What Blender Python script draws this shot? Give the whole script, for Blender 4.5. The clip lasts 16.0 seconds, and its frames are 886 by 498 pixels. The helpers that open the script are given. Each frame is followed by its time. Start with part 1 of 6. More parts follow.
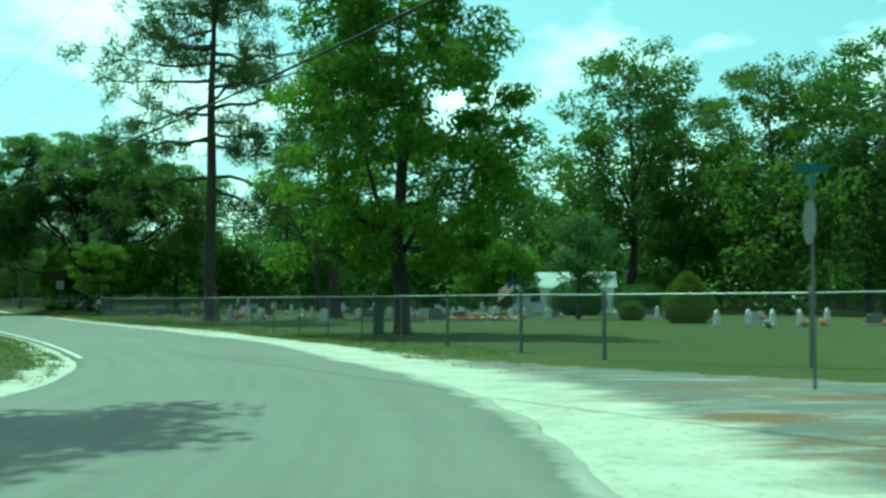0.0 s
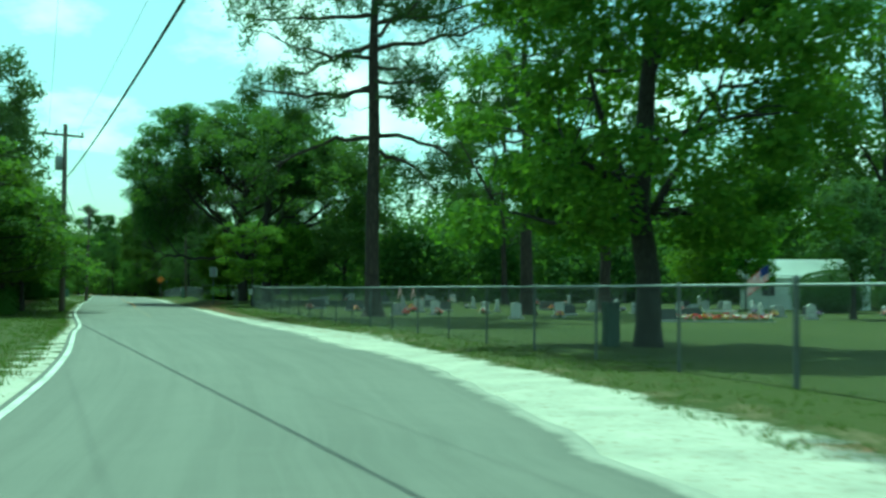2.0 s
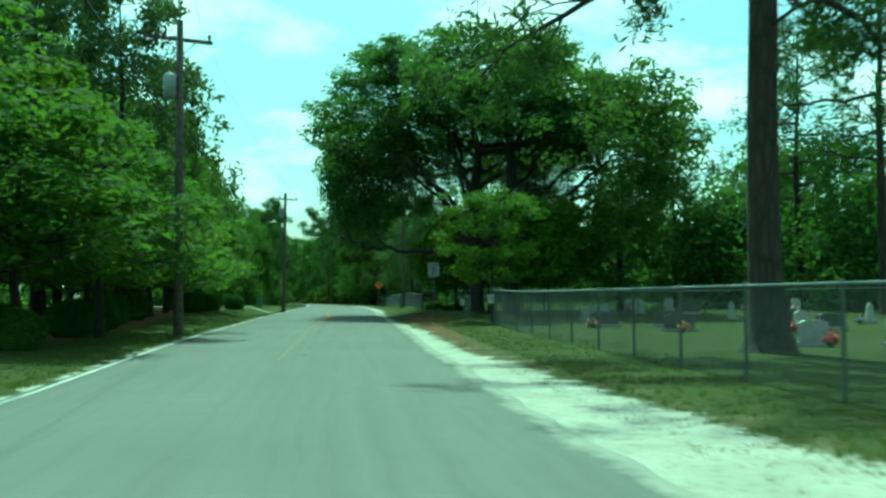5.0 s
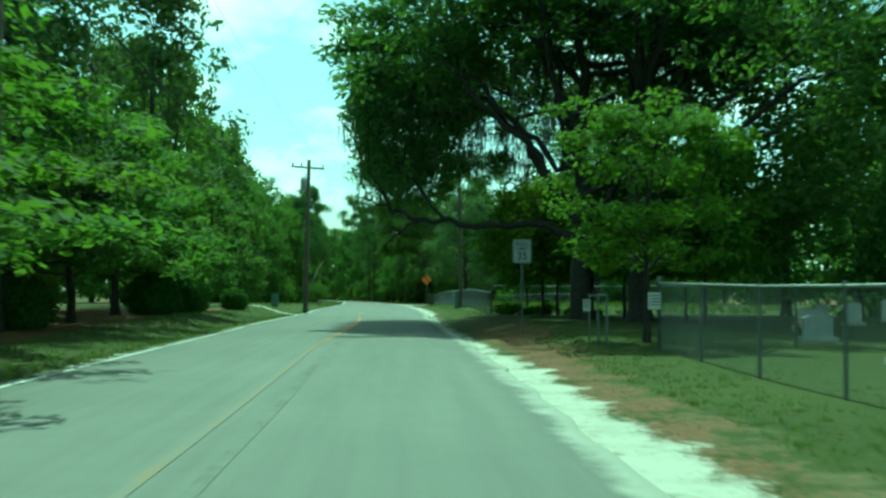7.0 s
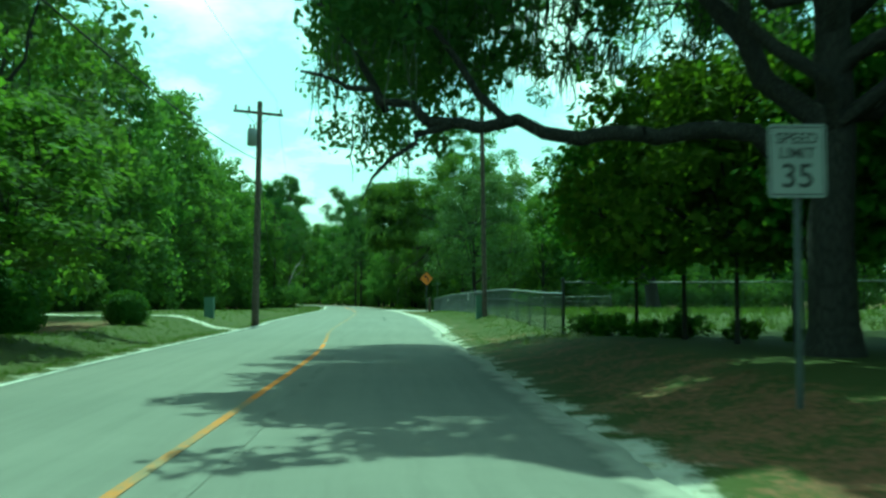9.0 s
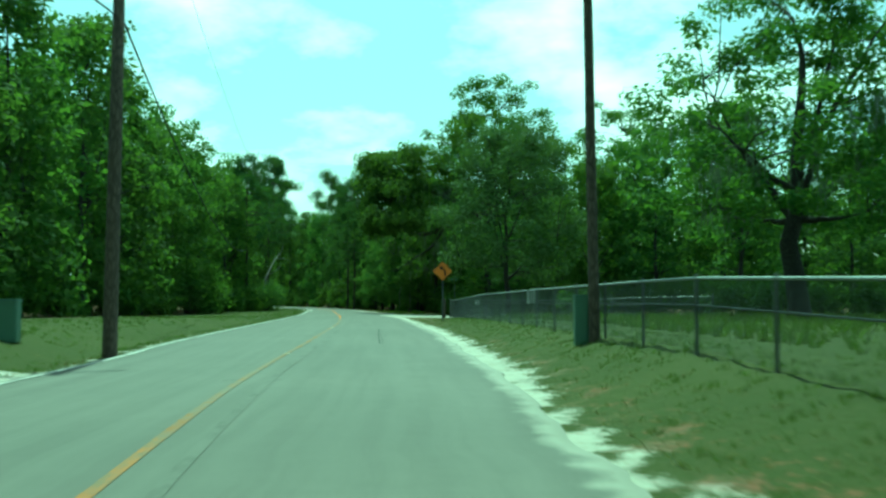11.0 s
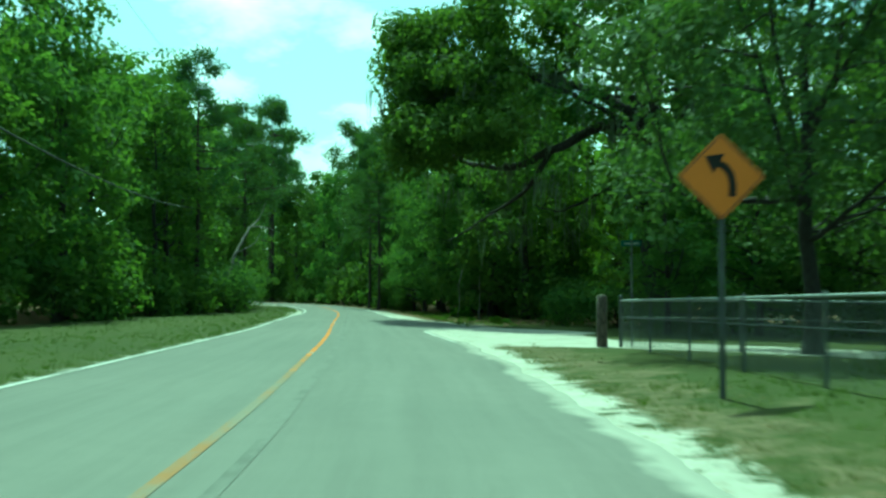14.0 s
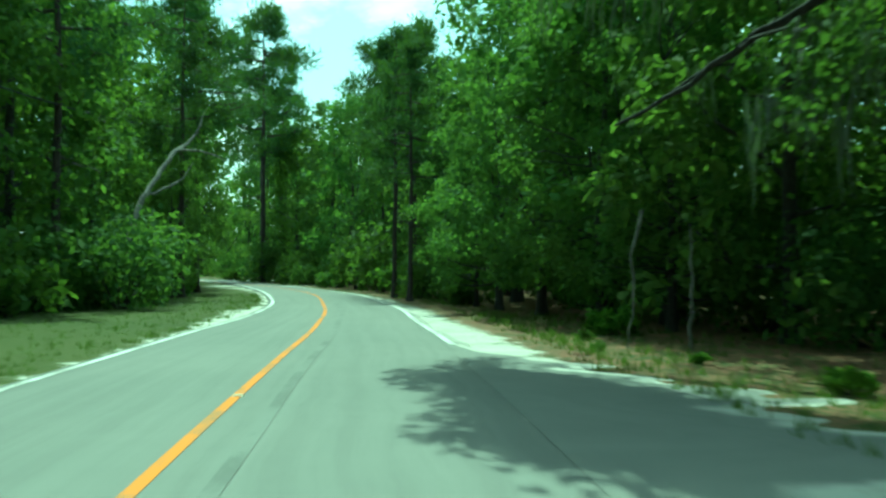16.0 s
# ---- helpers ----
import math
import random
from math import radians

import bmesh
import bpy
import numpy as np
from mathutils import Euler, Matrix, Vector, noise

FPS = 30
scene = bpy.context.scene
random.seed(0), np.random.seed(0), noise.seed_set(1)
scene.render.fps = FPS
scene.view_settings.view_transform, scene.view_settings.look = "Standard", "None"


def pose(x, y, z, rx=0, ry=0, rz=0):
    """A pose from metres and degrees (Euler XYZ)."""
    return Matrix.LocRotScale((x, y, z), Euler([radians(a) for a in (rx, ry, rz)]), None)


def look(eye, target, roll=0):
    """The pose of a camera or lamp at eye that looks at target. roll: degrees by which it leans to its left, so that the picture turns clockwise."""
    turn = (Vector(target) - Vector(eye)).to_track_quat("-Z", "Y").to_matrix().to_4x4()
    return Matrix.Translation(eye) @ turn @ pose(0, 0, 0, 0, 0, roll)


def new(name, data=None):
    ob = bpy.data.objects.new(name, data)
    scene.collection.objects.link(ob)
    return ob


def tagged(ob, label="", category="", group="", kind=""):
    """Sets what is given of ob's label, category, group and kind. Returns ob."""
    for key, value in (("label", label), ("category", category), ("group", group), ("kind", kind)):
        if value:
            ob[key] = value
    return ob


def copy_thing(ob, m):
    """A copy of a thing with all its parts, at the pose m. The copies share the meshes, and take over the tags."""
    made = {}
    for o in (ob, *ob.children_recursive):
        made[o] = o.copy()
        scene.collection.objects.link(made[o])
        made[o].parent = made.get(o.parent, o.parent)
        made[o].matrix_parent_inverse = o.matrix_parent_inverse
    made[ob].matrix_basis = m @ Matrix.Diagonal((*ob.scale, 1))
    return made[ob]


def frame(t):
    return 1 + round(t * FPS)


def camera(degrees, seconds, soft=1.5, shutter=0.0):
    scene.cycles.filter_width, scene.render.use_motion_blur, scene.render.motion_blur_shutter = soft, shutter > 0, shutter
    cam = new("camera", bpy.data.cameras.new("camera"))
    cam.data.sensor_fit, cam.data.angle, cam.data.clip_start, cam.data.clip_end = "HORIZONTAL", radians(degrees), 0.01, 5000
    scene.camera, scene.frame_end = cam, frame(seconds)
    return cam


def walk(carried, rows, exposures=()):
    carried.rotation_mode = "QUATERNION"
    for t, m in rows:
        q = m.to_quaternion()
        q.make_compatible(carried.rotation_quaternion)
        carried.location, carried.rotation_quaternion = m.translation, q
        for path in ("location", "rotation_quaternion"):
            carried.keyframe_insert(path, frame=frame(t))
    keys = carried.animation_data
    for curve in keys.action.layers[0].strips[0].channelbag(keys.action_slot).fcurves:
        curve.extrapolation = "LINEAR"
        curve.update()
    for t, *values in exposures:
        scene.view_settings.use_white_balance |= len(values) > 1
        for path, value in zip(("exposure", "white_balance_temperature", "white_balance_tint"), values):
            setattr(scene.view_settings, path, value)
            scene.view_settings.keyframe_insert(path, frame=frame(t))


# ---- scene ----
# The drive: seconds, x, y, z, yaw, pitch, roll
cam = camera(44.56, 16.0, soft=2.6, shutter=0.35)
ROWS = [
    (0.0, 0.000, -0.000, 1.253, -0.000, 2.681, -0.082),
    (0.5, -0.269, 3.270, 1.247, 1.936, 2.741, -0.095),
    (1.0, -0.662, 6.672, 1.254, 3.909, 2.696, 0.092),
    (1.5, -1.219, 10.307, 1.256, 6.075, 2.599, 0.242),
    (2.0, -2.042, 14.203, 1.252, 9.542, 2.209, 0.347),
    (2.5, -3.134, 18.231, 1.241, 12.792, 2.113, 0.135),
    (3.0, -4.429, 22.301, 1.250, 15.213, 2.071, 0.074),
    (3.5, -5.945, 26.546, 1.265, 17.166, 1.954, 0.029),
    (4.0, -7.685, 31.014, 1.247, 18.628, 2.112, -0.055),
    (4.5, -9.550, 35.463, 1.232, 20.111, 2.812, -0.041),
    (5.0, -11.587, 39.985, 1.226, 21.649, 2.499, -0.287),
    (7.5, -22.750, 62.795, 1.246, 24.248, 2.330, 0.134),
    (8.0, -25.190, 67.534, 1.247, 24.415, 2.247, -0.049),
    (8.5, -27.708, 72.547, 1.252, 23.626, 2.584, 0.213),
    (9.0, -30.324, 77.823, 1.239, 23.476, 2.506, -0.029),
    (11.5, -43.956, 105.454, 1.240, 23.482, 2.537, -0.038),
    (12.0, -46.942, 111.414, 1.242, 23.705, 2.502, -0.097),
    (12.5, -50.043, 117.548, 1.241, 24.020, 2.511, 0.083),
    (13.0, -53.324, 123.916, 1.261, 24.355, 2.462, 0.112),
    (13.5, -56.662, 130.285, 1.267, 24.794, 2.295, 0.142),
    (14.0, -60.074, 136.651, 1.264, 25.394, 2.115, 0.055),
    (14.5, -63.541, 143.050, 1.245, 25.622, 2.096, 0.051),
    (15.0, -67.117, 149.593, 1.249, 25.798, 1.692, 0.200),
    (15.5, -70.765, 156.158, 1.248, 26.290, 1.295, 0.285),
    (16.0, -74.498, 162.722, 1.240, 26.917, 0.884, 0.338),
]
walk(cam, [(t, pose(x, y, z, 90 + pitch, 0, yaw) @ pose(0, 0, 0, 0, 0, roll)) for t, x, y, z, yaw, pitch, roll in ROWS],
     exposures=[(0.0, 0.18, 5100, -69), (5.0, 0.19, 5000, -73), (7.5, 0.33, 5100, -75), (9.0, 0.42, 5120, -76), (11.5, 0.17, 5040, -75), (13.0, 0.24, 5050, -74), (14.0, 0.40, 5080, -74), (15.0, 0.56, 5050, -70), (16.0, 0.73, 5060, -68)])

# ---- light ----
SUN_UP, SUN_WAY = 60.0, Vector((-0.51, 0.86))
world = bpy.data.worlds.new("sky")
scene.world = world
world.use_nodes = True
wt = world.node_tree
wt.nodes.clear()
w_out = wt.nodes.new("ShaderNodeOutputWorld")
w_bg = wt.nodes.new("ShaderNodeBackground")
w_sky = wt.nodes.new("ShaderNodeTexSky")
w_sky.sky_type, w_sky.sun_disc = "NISHITA", False
w_sky.sun_elevation = radians(SUN_UP)
w_sky.sun_rotation = math.atan2(SUN_WAY.x, SUN_WAY.y)
w_sky.dust_density, w_sky.air_density = 2.0, 1.0
w_co = wt.nodes.new("ShaderNodeTexCoord")
w_sep = wt.nodes.new("ShaderNodeSeparateXYZ")
wt.links.new(w_co.outputs["Generated"], w_sep.inputs[0])
# clouds on a flat layer overhead
w_add = wt.nodes.new("ShaderNodeMath")
w_add.operation, w_add.inputs[1].default_value = "ADD", 0.34
wt.links.new(w_sep.outputs["Z"], w_add.inputs[0])
w_div = wt.nodes.new("ShaderNodeVectorMath")
w_div.operation = "DIVIDE"
w_cmb = wt.nodes.new("ShaderNodeCombineXYZ")
for k in range(3):
    wt.links.new(w_add.outputs[0], w_cmb.inputs[k])
wt.links.new(w_co.outputs["Generated"], w_div.inputs[0])
wt.links.new(w_cmb.outputs[0], w_div.inputs[1])
w_noise = wt.nodes.new("ShaderNodeTexNoise")
w_noise.inputs["Scale"].default_value, w_noise.inputs["Detail"].default_value = 3.4, 6.0
w_noise.inputs["Roughness"].default_value = 0.55
wt.links.new(w_div.outputs[0], w_noise.inputs["Vector"])
w_ramp = wt.nodes.new("ShaderNodeMapRange")
w_ramp.inputs["From Min"].default_value, w_ramp.inputs["From Max"].default_value = 0.47, 0.70
w_ramp.inputs["To Min"].default_value, w_ramp.inputs["To Max"].default_value = 0.10, 1.0
wt.links.new(w_noise.outputs[0], w_ramp.inputs["Value"])
w_mix = wt.nodes.new("ShaderNodeMix")
w_mix.data_type = "RGBA"
wt.links.new(w_ramp.outputs[0], w_mix.inputs["Factor"])
wt.links.new(w_sky.outputs[0], w_mix.inputs[6])
w_mix.inputs[7].default_value = (13.5, 12.8, 13.0, 1)
wt.links.new(w_mix.outputs[2], w_bg.inputs["Color"])
w_bg.inputs["Strength"].default_value = 0.130
wt.links.new(w_bg.outputs[0], w_out.inputs[0])

sun_data = bpy.data.lights.new("sun", "SUN")
sun_data.energy, sun_data.angle, sun_data.color = 4.7, radians(0.6), (1.0, 0.95, 0.86)
sun = new("sun", sun_data)
sun_high = Vector((SUN_WAY.x, SUN_WAY.y, 0)).normalized() * math.cos(radians(SUN_UP)) + Vector((0, 0, math.sin(radians(SUN_UP))))
sun.matrix_world = look(tuple(sun_high * 300), (0, 0, 0))

# ---- materials ----
def material(name):
    m = bpy.data.materials.new(name)
    m.use_nodes = True
    nt = m.node_tree
    nt.nodes.clear()
    out = nt.nodes.new("ShaderNodeOutputMaterial")
    return m, nt, out


def node(nt, kind, **values):
    n = nt.nodes.new(kind)
    for k, v in values.items():
        n.inputs[k].default_value = v
    return n


def noise_node(nt, scale, detail=4.0, rough=0.55, coords="Object"):
    tc = nt.nodes.new("ShaderNodeTexCoord")
    n = node(nt, "ShaderNodeTexNoise", Scale=scale, Detail=detail, Roughness=rough)
    nt.links.new(tc.outputs[coords], n.inputs["Vector"])
    return n


def ramp(nt, source, lo, hi, a=0.0, b=1.0):
    r = node(nt, "ShaderNodeMapRange")
    for k, v in (("From Min", lo), ("From Max", hi), ("To Min", a), ("To Max", b)):
        r.inputs[k].default_value = v
    nt.links.new(source, r.inputs["Value"])
    return r.outputs[0]


def blend(nt, fac, a, b, how="MIX"):
    m = nt.nodes.new("ShaderNodeMix")
    m.data_type, m.blend_type = "RGBA", how
    for sock, v in ((m.inputs[0], fac), (m.inputs[6], a), (m.inputs[7], b)):
        if isinstance(v, (tuple, list)):
            sock.default_value = (*v[:3], 1)
        elif isinstance(v, float):
            sock.default_value = v
        else:
            nt.links.new(v, sock)
    return m.outputs[2]


def plain(name, colour, rough=0.6, metal=0.0, vary=0.25, scale=6.0, bump=0.15, coat=0.0):
    """A surface with mottling at two scales and a fine relief."""
    m, nt, out = material(name)
    big, fine = noise_node(nt, scale * 0.25), noise_node(nt, scale * 5)
    dark = tuple(c * (1 - vary) for c in colour)
    light = tuple(min(1, c * (1 + vary)) for c in colour)
    c = blend(nt, ramp(nt, big.outputs[0], 0.3, 0.7), dark, light)
    c = blend(nt, ramp(nt, fine.outputs[0], 0.35, 0.65, 0.0, 0.5), c, dark)
    p = node(nt, "ShaderNodeBsdfPrincipled", Roughness=rough, Metallic=metal)
    nt.links.new(c, p.inputs["Base Color"])
    b = node(nt, "ShaderNodeBump", Strength=bump, Distance=0.02)
    nt.links.new(fine.outputs[0], b.inputs["Height"])
    nt.links.new(b.outputs[0], p.inputs["Normal"])
    nt.links.new(p.outputs[0], out.inputs[0])
    return m


def leafy(name, dark, light, through_light=0.35, rough=0.75):
    """Leaves: each its own tint, some light let through."""
    m, nt, out = material(name)
    geo, info = nt.nodes.new("ShaderNodeNewGeometry"), nt.nodes.new("ShaderNodeObjectInfo")
    c = blend(nt, geo.outputs["Random Per Island"], dark, light)
    patch = noise_node(nt, 0.45, 3.0)
    c = blend(nt, ramp(nt, patch.outputs[0], 0.35, 0.65, 0.0, 0.55), c, light)
    hsv = node(nt, "ShaderNodeHueSaturation")
    nt.links.new(ramp(nt, info.outputs["Random"], 0, 1, 0.485, 0.515), hsv.inputs["Hue"])
    nt.links.new(ramp(nt, info.outputs["Random"], 0, 1, 0.85, 1.15), hsv.inputs["Value"])
    nt.links.new(c, hsv.inputs["Color"])
    p = node(nt, "ShaderNodeBsdfPrincipled", Roughness=rough)
    p.inputs["Specular IOR Level"].default_value = 0.12
    nt.links.new(hsv.outputs[0], p.inputs["Base Color"])
    t = nt.nodes.new("ShaderNodeBsdfTranslucent")
    warm = blend(nt, 0.5, hsv.outputs[0], (0.17, 0.26, 0.015))
    nt.links.new(warm, t.inputs["Color"])
    mix = node(nt, "ShaderNodeMixShader", Fac=through_light)
    nt.links.new(p.outputs[0], mix.inputs[1])
    nt.links.new(t.outputs[0], mix.inputs[2])
    nt.links.new(mix.outputs[0], out.inputs[0])
    return m


def bark(name, dark, light, scale=9.0):
    m, nt, out = material(name)
    tc = nt.nodes.new("ShaderNodeTexCoord")
    mp = node(nt, "ShaderNodeMapping", Scale=(1, 1, 0.22))
    nt.links.new(tc.outputs["Object"], mp.inputs[0])
    v = node(nt, "ShaderNodeTexVoronoi", Scale=scale)
    v.feature = "DISTANCE_TO_EDGE"
    nt.links.new(mp.outputs[0], v.inputs["Vector"])
    n = noise_node(nt, 2.0)
    c = blend(nt, ramp(nt, v.outputs[0], 0.0, 0.25), dark, light)
    c = blend(nt, ramp(nt, n.outputs[0], 0.4, 0.7, 0, 0.6), c, tuple(0.5 * (a + b) for a, b in zip(dark, light)))
    p = node(nt, "ShaderNodeBsdfPrincipled", Roughness=0.9)
    nt.links.new(c, p.inputs["Base Color"])
    b = node(nt, "ShaderNodeBump", Strength=0.7, Distance=0.05)
    nt.links.new(v.outputs[0], b.inputs["Height"])
    nt.links.new(b.outputs[0], p.inputs["Normal"])
    nt.links.new(p.outputs[0], out.inputs[0])
    return m


def ground_material():
    """Mown grass that gives way to white sand and brown litter where the masks say so, with torn edges."""
    m, nt, out = material("ground")
    at = nt.nodes.new("ShaderNodeAttribute")
    at.attribute_name = "cover"
    sep = nt.nodes.new("ShaderNodeSeparateColor")
    nt.links.new(at.outputs["Color"], sep.inputs[0])
    n1, n2, n3, n4 = noise_node(nt, 0.12), noise_node(nt, 1.1, 6.0, 0.65), noise_node(nt, 9.0, 5.0, 0.7), noise_node(nt, 45.0, 3.0)
    g = blend(nt, ramp(nt, n1.outputs[0], 0.35, 0.65), (0.042, 0.052, 0.010), (0.066, 0.072, 0.018))
    g = blend(nt, ramp(nt, n2.outputs[0], 0.42, 0.68, 0, 0.45), g, (0.046, 0.062, 0.012))
    g = blend(nt, ramp(nt, n3.outputs[0], 0.42, 0.72, 0, 0.55), g, (0.090, 0.084, 0.034))
    g = blend(nt, ramp(nt, n4.outputs[0], 0.3, 0.75, 0.0, 0.5), g, (0.028, 0.040, 0.010))
    dry = blend(nt, ramp(nt, n3.outputs[0], 0.35, 0.65), (0.075, 0.070, 0.032), (0.15, 0.122, 0.07))

    def mask(channel, source, spread):
        a = nt.nodes.new("ShaderNodeMath")
        a.operation = "MULTIPLY_ADD"
        nt.links.new(source, a.inputs[0])
        a.inputs[1].default_value = spread
        nt.links.new(sep.outputs[channel], a.inputs[2])
        return ramp(nt, a.outputs[0], 0.5 + spread * 0.5 - 0.07, 0.5 + spread * 0.5 + 0.07)

    g = blend(nt, mask(2, n2.outputs[0], 0.9), g, dry)
    litter = blend(nt, ramp(nt, n3.outputs[0], 0.35, 0.65), (0.055, 0.030, 0.017), (0.17, 0.085, 0.046))
    litter = blend(nt, ramp(nt, n4.outputs[0], 0.45, 0.7, 0, 0.7), litter, (0.20, 0.125, 0.08))
    flecks = nt.nodes.new("ShaderNodeMath")
    flecks.operation = "MULTIPLY_ADD"
    flecks.inputs[1].default_value = 0.6
    nt.links.new(n3.outputs[0], flecks.inputs[0])
    fine_part = nt.nodes.new("ShaderNodeMath")
    fine_part.operation, fine_part.inputs[1].default_value = "MULTIPLY", 0.4
    nt.links.new(n2.outputs[0], fine_part.inputs[0])
    nt.links.new(fine_part.outputs[0], flecks.inputs[2])
    g = blend(nt, mask(1, flecks.outputs[0], 1.9), g, litter)
    sand = blend(nt, ramp(nt, n2.outputs[0], 0.3, 0.7), (0.33, 0.315, 0.275), (0.48, 0.455, 0.40))
    sand = blend(nt, ramp(nt, n3.outputs[0], 0.54, 0.70, 0, 0.85), sand, (0.22, 0.18, 0.13))
    # the side street: packed grey sand with white drifts and brown needle wash drawn out along it
    tc = nt.nodes.new("ShaderNodeTexCoord")
    mp = node(nt, "ShaderNodeMapping", Rotation=(0, 0, radians(46)), Scale=(0.5, 1.25, 1))
    nt.links.new(tc.outputs["Object"], mp.inputs[0])
    drift, wash = node(nt, "ShaderNodeTexNoise", Scale=0.9, Detail=7.0, Roughness=0.62), node(nt, "ShaderNodeTexNoise", Scale=0.55, Detail=8.0, Roughness=0.7)
    mp2 = node(nt, "ShaderNodeMapping", Rotation=(0, 0, radians(46)), Scale=(0.5, 1.6, 1), Location=(4.3, 1.7, 0))
    nt.links.new(tc.outputs["Object"], mp2.inputs[0])
    nt.links.new(mp.outputs[0], drift.inputs["Vector"])
    nt.links.new(mp2.outputs[0], wash.inputs["Vector"])
    packed = blend(nt, ramp(nt, drift.outputs[0], 0.50, 0.64), (0.125, 0.123, 0.113), (0.25, 0.24, 0.215))
    needles = nt.nodes.new("ShaderNodeMath")
    needles.operation, needles.inputs[1].default_value = "MULTIPLY_ADD", 0.35
    nt.links.new(n3.outputs[0], needles.inputs[0])
    nt.links.new(wash.outputs[0], needles.inputs[2])
    packed = blend(nt, ramp(nt, needles.outputs[0], 0.705, 0.755, 0, 0.9), packed, (0.15, 0.085, 0.048))
    edge = nt.nodes.new("ShaderNodeMath")
    edge.operation, edge.inputs[1].default_value = "MULTIPLY_ADD", 1.6
    nt.links.new(drift.outputs[0], edge.inputs[0])
    nt.links.new(at.outputs["Alpha"], edge.inputs[2])
    sand = blend(nt, ramp(nt, edge.outputs[0], 1.15, 1.45), sand, packed)
    torn = nt.nodes.new("ShaderNodeMath")
    torn.operation, torn.inputs[1].default_value = "MULTIPLY_ADD", 0.45
    nt.links.new(n3.outputs[0], torn.inputs[0])
    half = nt.nodes.new("ShaderNodeMath")
    half.operation, half.inputs[1].default_value = "MULTIPLY", 0.55
    nt.links.new(n2.outputs[0], half.inputs[0])
    nt.links.new(half.outputs[0], torn.inputs[2])
    g = blend(nt, mask(0, torn.outputs[0], 1.7), g, sand)
    p = node(nt, "ShaderNodeBsdfPrincipled", Roughness=0.95)
    p.inputs["Specular IOR Level"].default_value = 0.15
    nt.links.new(g, p.inputs["Base Color"])
    b = node(nt, "ShaderNodeBump", Strength=0.6, Distance=0.06)
    nt.links.new(n3.outputs[0], b.inputs["Height"])
    nt.links.new(b.outputs[0], p.inputs["Normal"])
    nt.links.new(p.outputs[0], out.inputs[0])
    return m


def asphalt_material():
    """Old pale asphalt: aggregate, patches, faint wheel tracks along the lanes."""
    m, nt, out = material("asphalt")
    at = nt.nodes.new("ShaderNodeAttribute")
    at.attribute_name = "lane"
    sep = nt.nodes.new("ShaderNodeSeparateColor")
    nt.links.new(at.outputs["Color"], sep.inputs[0])
    n1, n2, n3 = noise_node(nt, 0.2, 4.0), noise_node(nt, 2.2, 6.0, 0.6), noise_node(nt, 70.0, 3.0)
    c = blend(nt, ramp(nt, n1.outputs[0], 0.3, 0.7), (0.142, 0.140, 0.127), (0.176, 0.170, 0.153))
    c = blend(nt, ramp(nt, n2.outputs[0], 0.40, 0.75, 0, 0.5), c, (0.131, 0.128, 0.116))
    c = blend(nt, ramp(nt, n3.outputs[0], 0.35, 0.7, 0, 0.35), c, (0.092, 0.091, 0.083))
    wave = nt.nodes.new("ShaderNodeMath")
    wave.operation = "SINE"
    mul = nt.nodes.new("ShaderNodeMath")
    mul.operation, mul.inputs[1].default_value = "MULTIPLY", 4 * math.pi
    nt.links.new(sep.outputs[0], mul.inputs[0])
    nt.links.new(mul.outputs[0], wave.inputs[0])
    c = blend(nt, ramp(nt, wave.outputs[0], -1, 1, 0.0, 0.16), c, (0.116, 0.114, 0.105))
    # rubbed streaks along the way of travel
    way = nt.nodes.new("ShaderNodeCombineXYZ")
    for k, factor in ((0, 26.0), (1, 9.0)):
        q = nt.nodes.new("ShaderNodeMath")
        q.operation, q.inputs[1].default_value = "MULTIPLY", factor
        nt.links.new(sep.outputs[k], q.inputs[0])
        nt.links.new(q.outputs[0], way.inputs[k])
    streak = node(nt, "ShaderNodeTexNoise", Scale=1.0, Detail=5.0, Roughness=0.6)
    nt.links.new(way.outputs[0], streak.inputs["Vector"])
    c = blend(nt, ramp(nt, streak.outputs[0], 0.42, 0.70, 0, 0.22), c, (0.220, 0.215, 0.195))
    c = blend(nt, ramp(nt, streak.outputs[0], 0.50, 0.28, 0, 0.22), c, (0.110, 0.107, 0.099))
    # pale sand blown in over the edges, in torn tongues
    rim = nt.nodes.new("ShaderNodeMath")
    rim.operation, rim.inputs[1].default_value = "MULTIPLY_ADD", 0.10
    nt.links.new(noise_node(nt, 1.7, 7.0, 0.68).outputs[0], rim.inputs[0])
    nt.links.new(sep.outputs[0], rim.inputs[2])
    c = blend(nt, ramp(nt, rim.outputs[0], 1.005, 1.035, 0, 0.92), c, (0.40, 0.38, 0.335))
    p = node(nt, "ShaderNodeBsdfPrincipled", Roughness=0.9)
    p.inputs["Specular IOR Level"].default_value = 0.22
    nt.links.new(c, p.inputs["Base Color"])
    b = node(nt, "ShaderNodeBump", Strength=0.25, Distance=0.01)
    nt.links.new(n3.outputs[0], b.inputs["Height"])
    nt.links.new(b.outputs[0], p.inputs["Normal"])
    nt.links.new(p.outputs[0], out.inputs[0])
    return m


